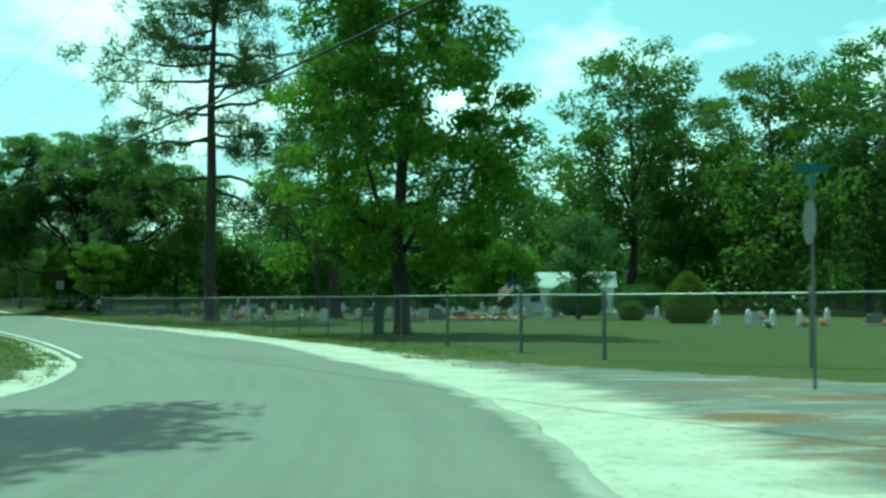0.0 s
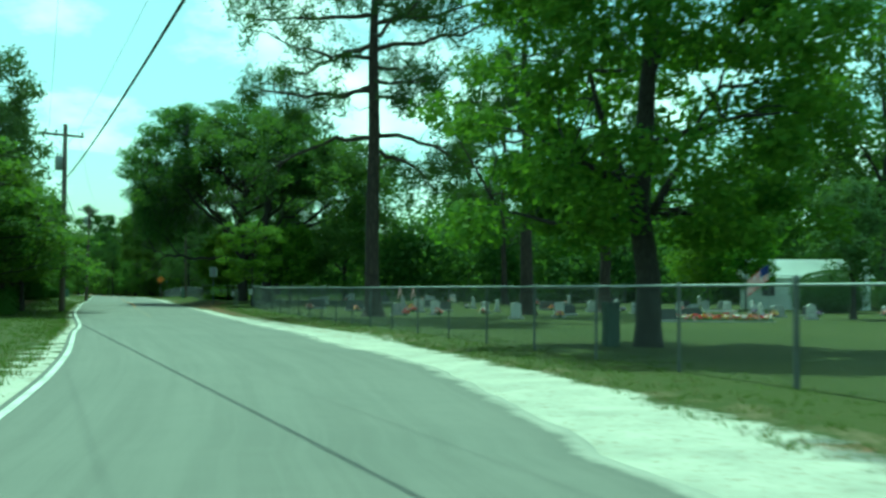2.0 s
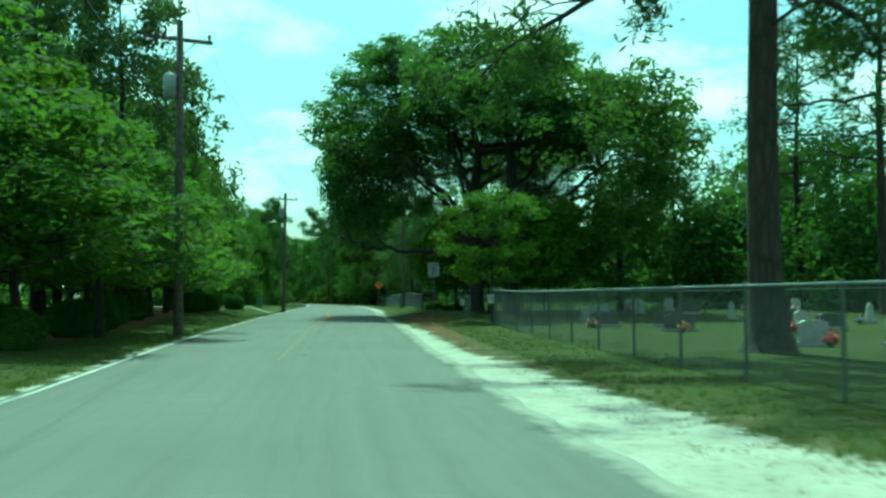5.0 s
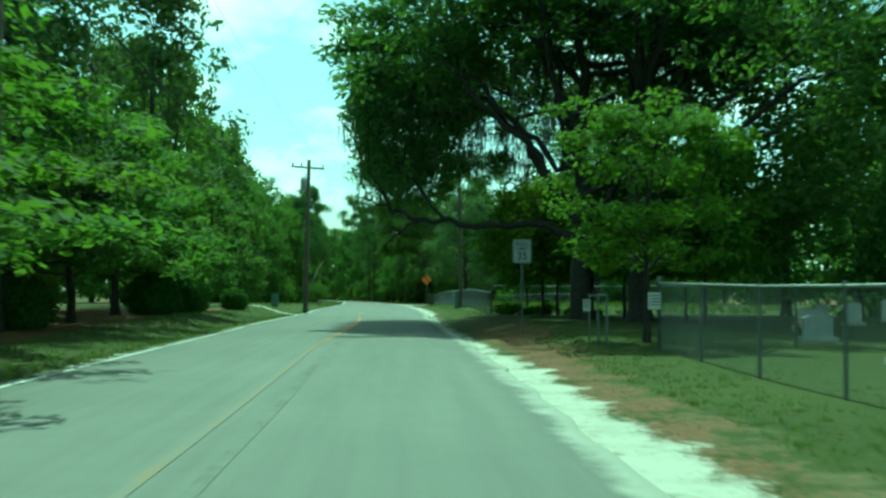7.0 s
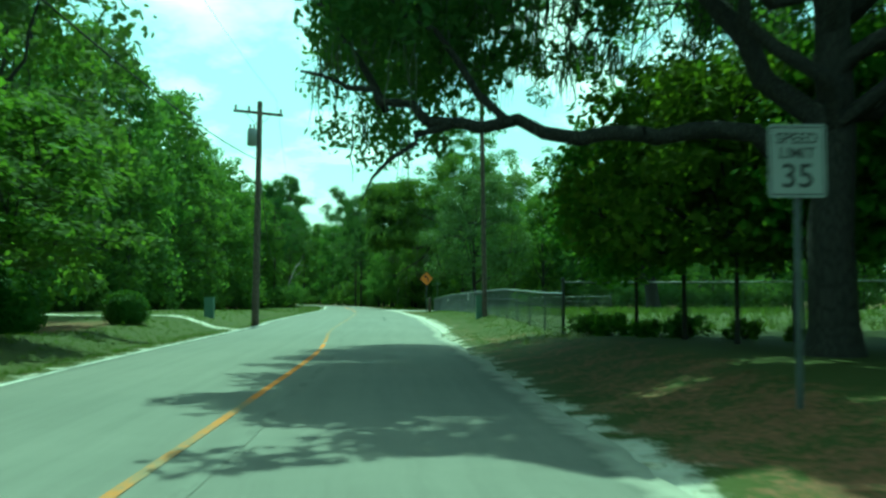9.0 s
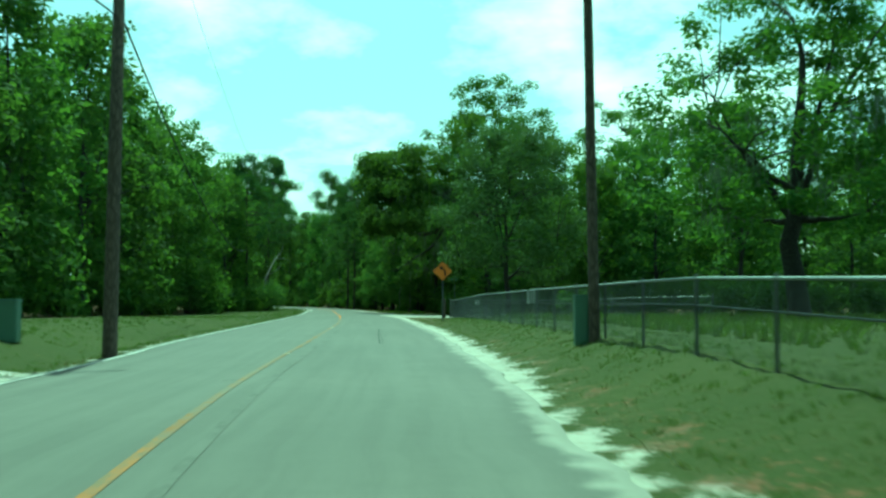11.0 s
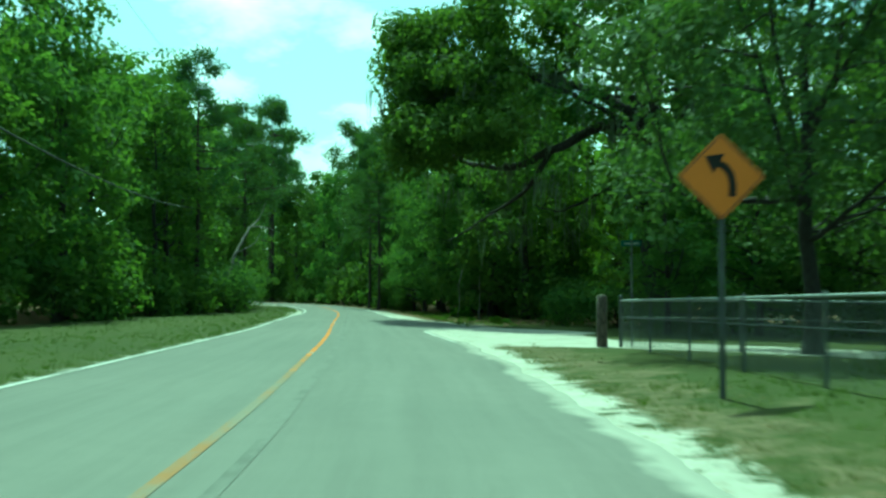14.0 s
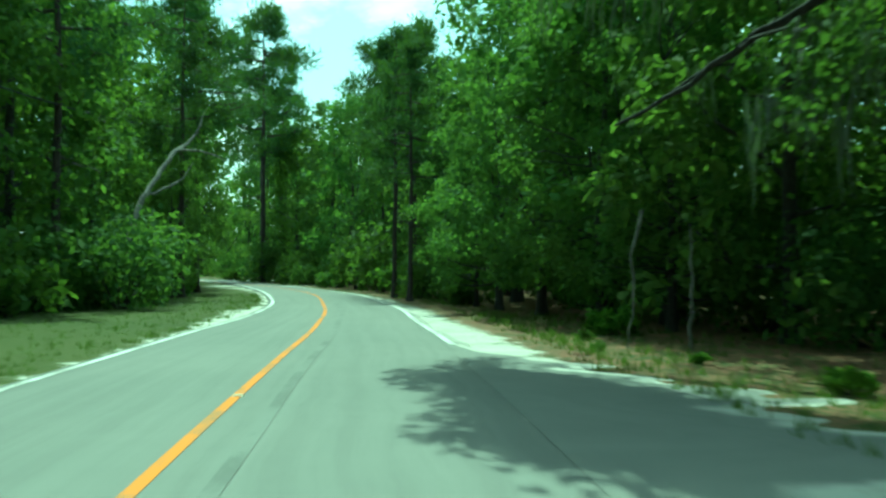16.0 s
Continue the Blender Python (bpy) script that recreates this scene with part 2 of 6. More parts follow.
def worn_paint(name, colour, under, worn):
    """Road paint rubbed through to the asphalt in places."""
    m, nt, out = material(name)
    n, n2 = noise_node(nt, 12.0, 6.0, 0.7), noise_node(nt, 0.7, 3.0)
    s = nt.nodes.new("ShaderNodeMath")
    s.operation = "ADD"
    nt.links.new(n.outputs[0], s.inputs[0])
    nt.links.new(n2.outputs[0], s.inputs[1])
    c = blend(nt, ramp(nt, s.outputs[0], worn - 0.12, worn + 0.12), colour, under)
    p = node(nt, "ShaderNodeBsdfPrincipled", Roughness=0.9)
    p.inputs["Specular IOR Level"].default_value = 0.2
    nt.links.new(c, p.inputs["Base Color"])
    nt.links.new(p.outputs[0], out.inputs[0])
    return m


GROUND, ASPHALT = ground_material(), asphalt_material()
WHITE_LINE = worn_paint("white_line", (0.52, 0.51, 0.48), (0.21, 0.205, 0.185), 1.10)
YELLOW_LINE = worn_paint("yellow_line", (0.47, 0.165, 0.022), (0.18, 0.135, 0.08), 1.10)
YELLOW_FADED = worn_paint("yellow_line_faded", (0.235, 0.125, 0.05), (0.185, 0.165, 0.13), 0.95)
YELLOW_FAINT = worn_paint("yellow_line_faint", (0.205, 0.158, 0.105), (0.175, 0.162, 0.138), 0.90)
YELLOW_RUBBED = worn_paint("yellow_line_rubbed", (0.36, 0.15, 0.035), (0.185, 0.15, 0.10), 1.0)
SEAM = worn_paint("tar_seam", (0.112, 0.110, 0.100), (0.158, 0.155, 0.141), 0.96)
TYRE_MARK = worn_paint("tyre_mark", (0.04, 0.04, 0.04), (0.14, 0.14, 0.13), 1.25)
PAVEMENT_MARKER = plain("marker_shell", (0.42, 0.38, 0.26), 0.5, 0, 0.1)
MARKER_LENS = plain("marker_lens", (0.55, 0.50, 0.36), 0.2, 0, 0.05)
STRAW = leafy("pine_straw", (0.085, 0.046, 0.024), (0.21, 0.135, 0.075), 0.15)
DRY_GRASS = leafy("dry_grass", (0.10, 0.082, 0.04), (0.23, 0.19, 0.11), 0.3)
MAPLE_LEAF = leafy("broad_leaf", (0.066, 0.124, 0.018), (0.150, 0.205, 0.026), 0.5)
OAK_LEAF = leafy("oak_leaf", (0.062, 0.108, 0.026), (0.115, 0.162, 0.034), 0.52)
BRIGHT_LEAF = leafy("young_leaf", (0.072, 0.132, 0.014), (0.162, 0.228, 0.027), 0.5)
LIVE_OAK_LEAF = leafy("live_oak_leaf", (0.054, 0.094, 0.030), (0.098, 0.140, 0.040), 0.50)
WOOD_LEAF = leafy("woodland_leaf", (0.070, 0.121, 0.034), (0.124, 0.177, 0.045), 0.57)
HAZY_LEAF = leafy("grey_green_leaf", (0.055, 0.085, 0.03), (0.11, 0.145, 0.055), 0.3)
NEEDLE = leafy("pine_needle", (0.030, 0.054, 0.020), (0.062, 0.098, 0.032), 0.3)
BUSH_LEAF = leafy("clipped_leaf", (0.035, 0.075, 0.014), (0.08, 0.13, 0.022), 0.25)
GOLD_LEAF = leafy("golden_leaf", (0.06, 0.088, 0.010), (0.125, 0.14, 0.017), 0.3)
MOSS = leafy("spanish_moss", (0.09, 0.10, 0.075), (0.17, 0.18, 0.14), 0.2, 0.9)
GRASS = leafy("grass_blade", (0.052, 0.074, 0.016), (0.110, 0.122, 0.036), 0.4)
PINE_BARK = bark("pine_bark", (0.014, 0.011, 0.009), (0.054, 0.039, 0.030), 7.0)
OAK_BARK = bark("oak_bark", (0.011, 0.010, 0.008), (0.042, 0.037, 0.030), 18.0)
DEAD_WOOD = bark("bleached_wood", (0.07, 0.066, 0.056), (0.22, 0.205, 0.18), 10.0)
POLE_WOOD = bark("pole_wood", (0.04, 0.032, 0.026), (0.12, 0.095, 0.075), 16.0)
GALVANISED = plain("galvanised_steel", (0.26, 0.275, 0.275), 0.5, 0.6, 0.2, 12.0)
POST_STEEL = plain("weathered_post", (0.12, 0.128, 0.124), 0.6, 0.4, 0.3, 10.0)
TRANSFORMER = plain("transformer_grey", (0.30, 0.32, 0.33), 0.5, 0.2, 0.15)
NETTING = plain("netting_wire", (0.15, 0.16, 0.155), 0.55, 0.5, 0.2, 8.0)
WIRE = plain("cable_black", (0.010, 0.010, 0.011), 0.95, 0, 0.1)
PORCELAIN = plain("insulator_brown", (0.10, 0.05, 0.03), 0.25, 0, 0.1)
# sign white with the shade of the oak put into its colour
SIGN_WHITE_SHADED = plain("sign_white_shaded", (0.24, 0.25, 0.24), 0.45, 0, 0.06, 3.0, 0.02)
SIGN_BLACK = plain("sign_black", (0.02, 0.02, 0.02), 0.5, 0, 0.1)
# amber darkened in the colour itself, for a plate seen against the light
SIGN_ORANGE_SHADED = plain("sign_amber_shaded", (0.56, 0.175, 0.012), 0.55, 0, 0.06, 3.0, 0.02)
SIGN_GREEN = plain("sign_green", (0.01, 0.07, 0.05), 0.45, 0, 0.1)
SIGN_BACK = plain("bare_aluminium", (0.16, 0.168, 0.168), 0.45, 0.6, 0.15)
PEDESTAL_GREEN = plain("pedestal_green", (0.13, 0.20, 0.15), 0.55, 0, 0.12)
DARK_BOX = plain("dark_green_paint", (0.025, 0.045, 0.03), 0.6, 0, 0.15)
STONE_GREY = plain("grey_granite", (0.33, 0.33, 0.33), 0.5, 0, 0.2, 20)
STONE_WHITE = plain("white_marble", (0.46, 0.455, 0.43), 0.55, 0, 0.15, 8)
STONE_DARK = plain("dark_granite", (0.07, 0.07, 0.075), 0.3, 0, 0.2, 25)
CONCRETE = plain("concrete", (0.36, 0.35, 0.32), 0.85, 0, 0.2, 6)
WALL_WHITE = plain("white_siding", (0.72, 0.73, 0.72), 0.7, 0, 0.08, 2)
ROOF_METAL = plain("pale_roof_metal", (0.60, 0.63, 0.62), 0.4, 0.3, 0.1, 2)
GLASS_DARK = plain("window_glass", (0.03, 0.035, 0.04), 0.08, 0, 0.1, 2, 0.0)
PETAL = {k: plain("petal_" + k, v, 0.6, 0, 0.2, 30) for k, v in dict(red=(0.55, 0.03, 0.03), pink=(0.65, 0.22, 0.28), white=(0.75, 0.74, 0.70), yellow=(0.70, 0.52, 0.05), violet=(0.22, 0.08, 0.35)).items()}
RIBBON = plain("pink_ribbon", (0.70, 0.42, 0.40), 0.7, 0, 0.1)
FLAG_RED = plain("flag_red", (0.45, 0.03, 0.05), 0.8, 0, 0.1)
FLAG_WHITE = plain("flag_white", (0.72, 0.72, 0.72), 0.8, 0, 0.05)
FLAG_BLUE = plain("flag_blue", (0.02, 0.03, 0.16), 0.8, 0, 0.1)

# ---- mesh helpers ----
def mesh_of(name, verts, faces, mat, smooth=False):
    """A mesh from arrays; faces is one array of quads or triangles, or a list of mixed ones."""
    me = bpy.data.meshes.new(name)
    if isinstance(faces, np.ndarray):
        verts = np.asarray(verts, dtype=np.float32)
        k = faces.shape[1]
        me.vertices.add(len(verts))
        me.vertices.foreach_set("co", verts.ravel())
        me.loops.add(faces.size)
        me.loops.foreach_set("vertex_index", faces.ravel().astype(np.int32))
        me.polygons.add(len(faces))
        me.polygons.foreach_set("loop_start", np.arange(0, faces.size, k, dtype=np.int32))
        me.update(calc_edges=True)
    else:
        me.from_pydata([tuple(v) for v in verts], [], faces)
    if smooth:
        me.polygons.foreach_set("use_smooth", [True] * len(me.polygons))
    me.materials.append(mat)
    return me


def part_mesh(name, me, parent=None, label="", at=None):
    ob = new(name, me)
    if parent is not None:
        ob.parent = parent
    if at is not None:
        ob.matrix_basis = at
    return tagged(ob, label)


def part(name, bm, mat, parent=None, label="", at=None, smooth=False):
    me = bpy.data.meshes.new(name)
    bm.to_mesh(me)
    bm.free()
    me.materials.append(mat)
    if smooth:
        me.polygons.foreach_set("use_smooth", [True] * len(me.polygons))
    return part_mesh(name, me, parent, label, at)


def box_bm(sx, sy, sz, at=(0, 0, 0), bevel=0.0):
    """A box standing on z = at[2], with softened edges."""
    bm = bmesh.new()
    bmesh.ops.create_cube(bm, size=1, matrix=Matrix.Translation((at[0], at[1], at[2] + sz / 2)) @ Matrix.Diagonal((sx, sy, sz, 1)))
    if bevel:
        bmesh.ops.bevel(bm, geom=bm.edges[:], offset=bevel, segments=2, affect="EDGES")
    return bm


def tube(path, radii, sides=7, cap=True):
    """A tapered tube along a path: vertices and faces."""
    path = np.asarray(path, float)
    n = len(path)
    tan = np.gradient(path, axis=0)
    tan /= np.maximum(np.linalg.norm(tan, axis=1), 1e-6)[:, None]
    ref = np.where(np.abs(tan[:, 2:3]) > 0.9, np.array([[1.0, 0, 0]]), np.array([[0, 0, 1.0]]))
    u = np.cross(tan, ref)
    u /= np.linalg.norm(u, axis=1)[:, None]
    w = np.cross(tan, u)
    a = np.linspace(0, 2 * np.pi, sides, endpoint=False)
    r = np.broadcast_to(np.asarray(radii, float), (n,))
    V = (path[:, None] + r[:, None, None] * (np.cos(a)[None, :, None] * u[:, None] + np.sin(a)[None, :, None] * w[:, None])).reshape(-1, 3)
    i, j = np.meshgrid(np.arange(n - 1), np.arange(sides), indexing="ij")
    q = np.stack([i * sides + j, i * sides + (j + 1) % sides, (i + 1) * sides + (j + 1) % sides, (i + 1) * sides + j], -1).reshape(-1, 4)
    return V, q


def join_tubes(list_of):
    V, Q, k = [], [], 0
    for v, q in list_of:
        V.append(v)
        Q.append(q + k)
        k += len(v)
    return np.concatenate(V), np.concatenate(Q)


def curve_points(pts, step=1.0):
    """A smooth run through the points (Catmull-Rom), about one point a step."""
    p = np.asarray(pts, float)
    p = np.vstack([2 * p[0] - p[1], p, 2 * p[-1] - p[-2]])
    out = []
    for k in range(1, len(p) - 2):
        m = max(2, int(np.linalg.norm(p[k + 1] - p[k]) / step))
        t = np.linspace(0, 1, m, endpoint=False)[:, None]
        a, b, c, d = p[k - 1], p[k], p[k + 1], p[k + 2]
        out.append(0.5 * (2 * b + (c - a) * t + (2 * a - 5 * b + 4 * c - d) * t ** 2 + (3 * b - a - 3 * c + d) * t ** 3))
    return np.vstack([*out, p[-2][None]])


# ---- the plan ----
LEFT_EDGE = [(-5.7, -40), (-5.6, 0), (-5.7, 13.5), (-6.3, 18.1), (-7.5, 22.2), (-9.4, 26.6), (-11.1, 30.2), (-13.5, 35.0), (-17.65, 42.9), (-20.85, 49.2), (-30.35, 66.5), (-40.65, 86.4), (-45.75, 96.2), (-55.5, 116.0), (-60.65, 125.5), (-74.15, 152.6), (-79.9, 164.1), (-83.6, 170.8), (-87.1, 177.2), (-91.3, 185), (-97, 193.6), (-107.6, 206.8), (-121.7, 221.5), (-145, 240), (-178, 260)]
RIGHT_EDGE = [(1.3, -40), (1.2, 0), (1.0, 9.3), (0.7, 13), (-0.4, 17.8), (-1.9, 22), (-4.2, 29.2), (-5.45, 32.2), (-6.55, 34.8), (-8.05, 37.6), (-9.3, 40), (-11.3, 44.4), (-13.2, 47.8), (-16.4, 54.0), (-20.4, 62), (-30.7, 83), (-40.8, 103), (-54.9, 131.4), (-65, 150.2), (-67.7, 155.1), (-70.1, 159.1), (-73.9, 165), (-79, 173.4), (-82, 178.2), (-85.7, 183.9), (-91.2, 192.3), (-102.5, 206.5), (-126.5, 228.5), (-150, 246), (-180, 266)]
CENTRE_LINE = [(-20.6, 55.0), (-26.4, 66.5), (-33.0, 79.4), (-37.5, 88.7), (-42.7, 99.3), (-49.6, 112.1), (-57.2, 127.3), (-65.45, 143.6), (-71.2, 154.2), (-75.0, 161), (-79.5, 168.7), (-82.8, 174.4), (-86.5, 180.8), (-91.8, 189.2), (-100.9, 201.8), (-113, 214.3), (-134, 231), (-160, 249)]
left_run, right_run, centre_run = curve_points(LEFT_EDGE), curve_points(RIGHT_EDGE), curve_points(CENTRE_LINE)


def side_of(run, x, y):
    """Distance of points from a run, positive to the right of its way, and the y of the nearest place on it."""
    run = run[::2]
    best = np.full(x.shape, 1e9)
    sign = np.zeros(x.shape)
    near = np.zeros(x.shape)
    for a, b in zip(run[:-1], run[1:]):
        d = b - a
        t = np.clip(((x - a[0]) * d[0] + (y - a[1]) * d[1]) / (d @ d), 0, 1)
        px, py = a[0] + t * d[0], a[1] + t * d[1]
        dist = np.hypot(x - px, y - py)
        hit = dist < best
        best = np.where(hit, dist, best)
        sign = np.where(hit, np.sign((x - a[0]) * d[1] - (y - a[1]) * d[0]), sign)
        near = np.where(hit, py, near)
    return best * sign, near


def smooth(a, b, v):
    t = np.clip((v - a) / (b - a), 0, 1)
    return t * t * (3 - 2 * t)


def bank(y):
    """Height of the verges above the road along the way."""
    return np.interp(y, [72, 84, 95, 104, 114, 128, 140, 152, 161], [0.04, 0.26, 0.42, 0.30, 0.52, 0.47, 0.34, 0.12, -0.04])


def lie(x, y):
    """Height of the ground, and its distances beyond the right and the left road edge."""
    x, y = np.asarray(x, float), np.asarray(y, float)
    r, ry = side_of(right_run, x, y)
    l, ly = side_of(left_run, x, y)
    l = -l
    out = np.maximum(r, l)
    yy = np.where(r > l, ry, ly)
    inside = out < 0
    z = bank(yy) * smooth(0.6, 2.7, out) - 0.02 - 0.05 * inside
    z = z + 0.06 * np.sin(x * 0.31 + 1.3) * np.sin(y * 0.27) * smooth(3, 8, out)
    return z, r, l, yy


def lie_at(x, y):
    return float(lie(np.array([x]), np.array([y]))[0][0])


def along(run, y, off):
    """The place beside a run at that y, off metres to its right."""
    i = int(np.argmin(np.abs(run[:, 1] - y)))
    i = min(max(i, 1), len(run) - 2)
    d = run[i + 1] - run[i - 1]
    d = d / np.linalg.norm(d)
    return run[i, 0] + d[1] * off, run[i, 1] - d[0] * off


def axis_lines(lo, hi, step, far):
    mid = list(np.arange(lo, hi + 1e-6, step))
    a, s = [], step
    v = lo
    while v > -far:
        s *= 1.35
        v -= s
        a.append(v)
    b, s = [], step
    v = hi
    while v < far:
        s *= 1.35
        v += s
        b.append(v)
    return np.array(a[::-1] + mid + b)


def build_ground():
    xs, ys = axis_lines(-108, 14, 0.8, 3000), axis_lines(3, 200, 0.8, 3000)
    X, Y = np.meshgrid(xs, ys, indexing="ij")
    z, r, l, yy = lie(X.ravel(), Y.ravel())
    x, y = X.ravel(), Y.ravel()
    far = np.hypot(x + 50, y - 100) > 300
    z = np.where(far, 0.0, z)
    V = np.stack([x, y, z], 1)
    nx, ny = len(xs), len(ys)
    i, j = np.meshgrid(np.arange(nx - 1), np.arange(ny - 1), indexing="ij")
    F = np.stack([i * ny + j, (i + 1) * ny + j, (i + 1) * ny + j + 1, i * ny + j + 1], -1).reshape(-1, 4)
    me = mesh_of("ground", V, F, GROUND, True)
    # covers: sand, litter, dry grass, each 1 where it surely lies
    wide = np.interp(yy, [0, 20, 30, 36, 42, 48, 57, 62, 76, 86, 97, 112, 116, 125, 150, 158, 160, 175, 186, 200], [2, 2.4, 1.4, 1.3, 2.0, 1.6, 1.1, 0.65, 0.55, 0.2, 0.15, 0.2, 0.6, 0.55, 0.45, 0.6, 0.6, 1.0, 0.6, 0.3])
    sand = 0.5 + (wide - r) / 1.1
    sand_l = 0.5 + (np.interp(yy, [0, 12, 20, 40, 52, 66, 150, 176, 186, 190], [0.5, 0.7, 0.8, 0.35, 0.2, 0.2, 0.12, 0.12, 0.8, 0.2]) - l) / 0.8
    # the sandy side street by the first bend
    side = np.minimum(22.6 - (x - 0.0) * 1.05 - y, (y + 30) * 0.5)
    side = np.where((r > -0.5) & (y < 24), 0.5 + side / 1.2, -1)
    # the dirt road past the second fence
    a, b = np.array([-72.5, 163.6]), np.array([-52, 155.3])
    d = (b - a) / np.linalg.norm(b - a)
    t = (x - a[0]) * d[0] + (y - a[1]) * d[1]
    north = -(x - a[0]) * d[1] + (y - a[1]) * d[0]
    n = np.abs(north)
    half = np.where(north > 0, 1.2 + 4.8 * np.exp(-np.maximum(t, 0) / 2.4), 1.4 + 3.3 * np.exp(-np.maximum(t, 0) / 3.5))
    dirt = np.where((t > -7) & (t < 16) & (r > -0.5), 0.5 + (half - n) / 1.2, -1)
    # drives on the other side
    drv = np.full(x.shape, -1.0)
    for (px, py), w in (((-53.6, 112.3), 0.55),):
        e = np.array([-0.995, 0.1])
        t = (x - px) * e[0] + (y - py) * e[1]
        n = np.abs(-(x - px) * e[1] + (y - py) * e[0])
        drv = np.maximum(drv, np.where((t > -5) & (t < 22) & (l > -0.3), 0.5 + (w - n) / 1.0, -1))
    red = np.clip(np.max([np.where(r > -0.6, sand, -1), np.where(l > -0.6, sand_l, -1), side, dirt, drv], axis=0), 0, 1)
    lit = np.interp(yy, [40, 58, 62, 78, 84, 89, 93, 106, 112, 122, 158, 172, 200], [0.30, 0.44, 0.58, 0.57, 0.54, 0.50, 0.44, 0.40, 0.40, 0.36, 0.25, 0.50, 0.5])
    green = np.where(r > 0, lit * np.exp(-np.maximum(r - np.interp(yy, [60, 72, 84, 88, 104, 108, 170, 175], [0.6, 1.3, 2.0, 2.6, 3, 1.0, 1.5, 9]), 0) / 0.7), 0)
    # brown soil under the garden trees, spread wider to paint in their shade
    green = np.maximum(green, np.where(l > 1.4, 0.55 * smooth(1.4, 3.6, l) * (1 - smooth(14, 24, l)) * smooth(52, 62, yy) * (1 - smooth(106, 116, yy)), 0))
    wood = np.maximum(smooth(7, 10, l) * (1 - smooth(30, 50, l)) * smooth(128, 138, yy), smooth(2.0, 4.5, r) * smooth(168, 173, yy))
    green = np.maximum(green, 0.55 * wood)
    blue = np.where(r > 0, 0.56 * np.exp(-((r - wide - 0.3) / np.interp(yy, [56, 64, 84, 92, 140, 149], [0.8, 1.3, 1.3, 0.7, 0.7, 2.4])) ** 2), 0.35 * np.exp(-(l / 1.2) ** 2))
    pack = np.where((r > 0.3) & (y < 24), smooth(0.3, 3.2, r), 0.0)
    col = np.stack([red, np.clip(green, 0, 1), np.clip(blue, 0, 1), pack], 1).astype(np.float32)
    ca = me.color_attributes.new("cover", "FLOAT_COLOR", "POINT")
    ca.data.foreach_set("color", col.ravel())
    tagged(new("ground", me), "mown grass ground with white sand shoulders and brown leaf litter", "ground", kind="structure")


def build_road():
    """A sheet between the two edges, a hand's breadth thick, with feathered edges."""
    n = 1000
    def even(run):
        s = np.concatenate([[0], np.cumsum(np.linalg.norm(np.diff(run, axis=0), axis=1))])
        u = np.linspace(0, s[-1], n)
        return np.stack([np.interp(u, s, run[:, 0]), np.interp(u, s, run[:, 1])], 1)
    a, b = even(left_run), even(right_run)
    rng = np.random.default_rng(4)
    jag = np.convolve(rng.normal(0, 0.10, n + 40), np.ones(12) / 12, "same")[20:-20] + np.convolve(rng.normal(0, 0.07, n + 8), np.ones(3) / 3, "same")[4:-4]
    b = b + np.stack([jag, jag * 0.4], 1)
    cols = np.linspace(0, 1, 15)
    V, lane = [], []
    for k, c in enumerate(cols):
        crown = 0.03 * (1 - (2 * c - 1) ** 2)
        V.append(np.column_stack([a * (1 - c) + b * c, np.full(n, crown)]))
        lane.append(np.full(n, c))
    for edge in (a, b):
        V.append(np.column_stack([edge, np.full(n, -0.12)]))
        lane.append(np.full(n, 0.0))
    V = np.concatenate(V)
    m = len(cols)
    F = []
    i = np.arange(n - 1)
    for p, q in [(k, k + 1) for k in range(m - 1)] + [(m, 0), (m - 1, m + 1)]:
        F.append(np.stack([p * n + i, q * n + i, q * n + i + 1, p * n + i + 1], 1))
    me = mesh_of("road", V, np.concatenate(F), ASPHALT, True)
    ca = me.color_attributes.new("lane", "FLOAT_COLOR", "POINT")
    lane = np.concatenate(lane)
    way = np.tile(np.arange(n) * 0.0035, m + 2)
    ca.data.foreach_set("color", np.stack([lane, way, lane, np.ones_like(lane)], 1).astype(np.float32).ravel())
    tagged(new("road", me), "pale weathered asphalt country road with sandy edges", "road", kind="structure")


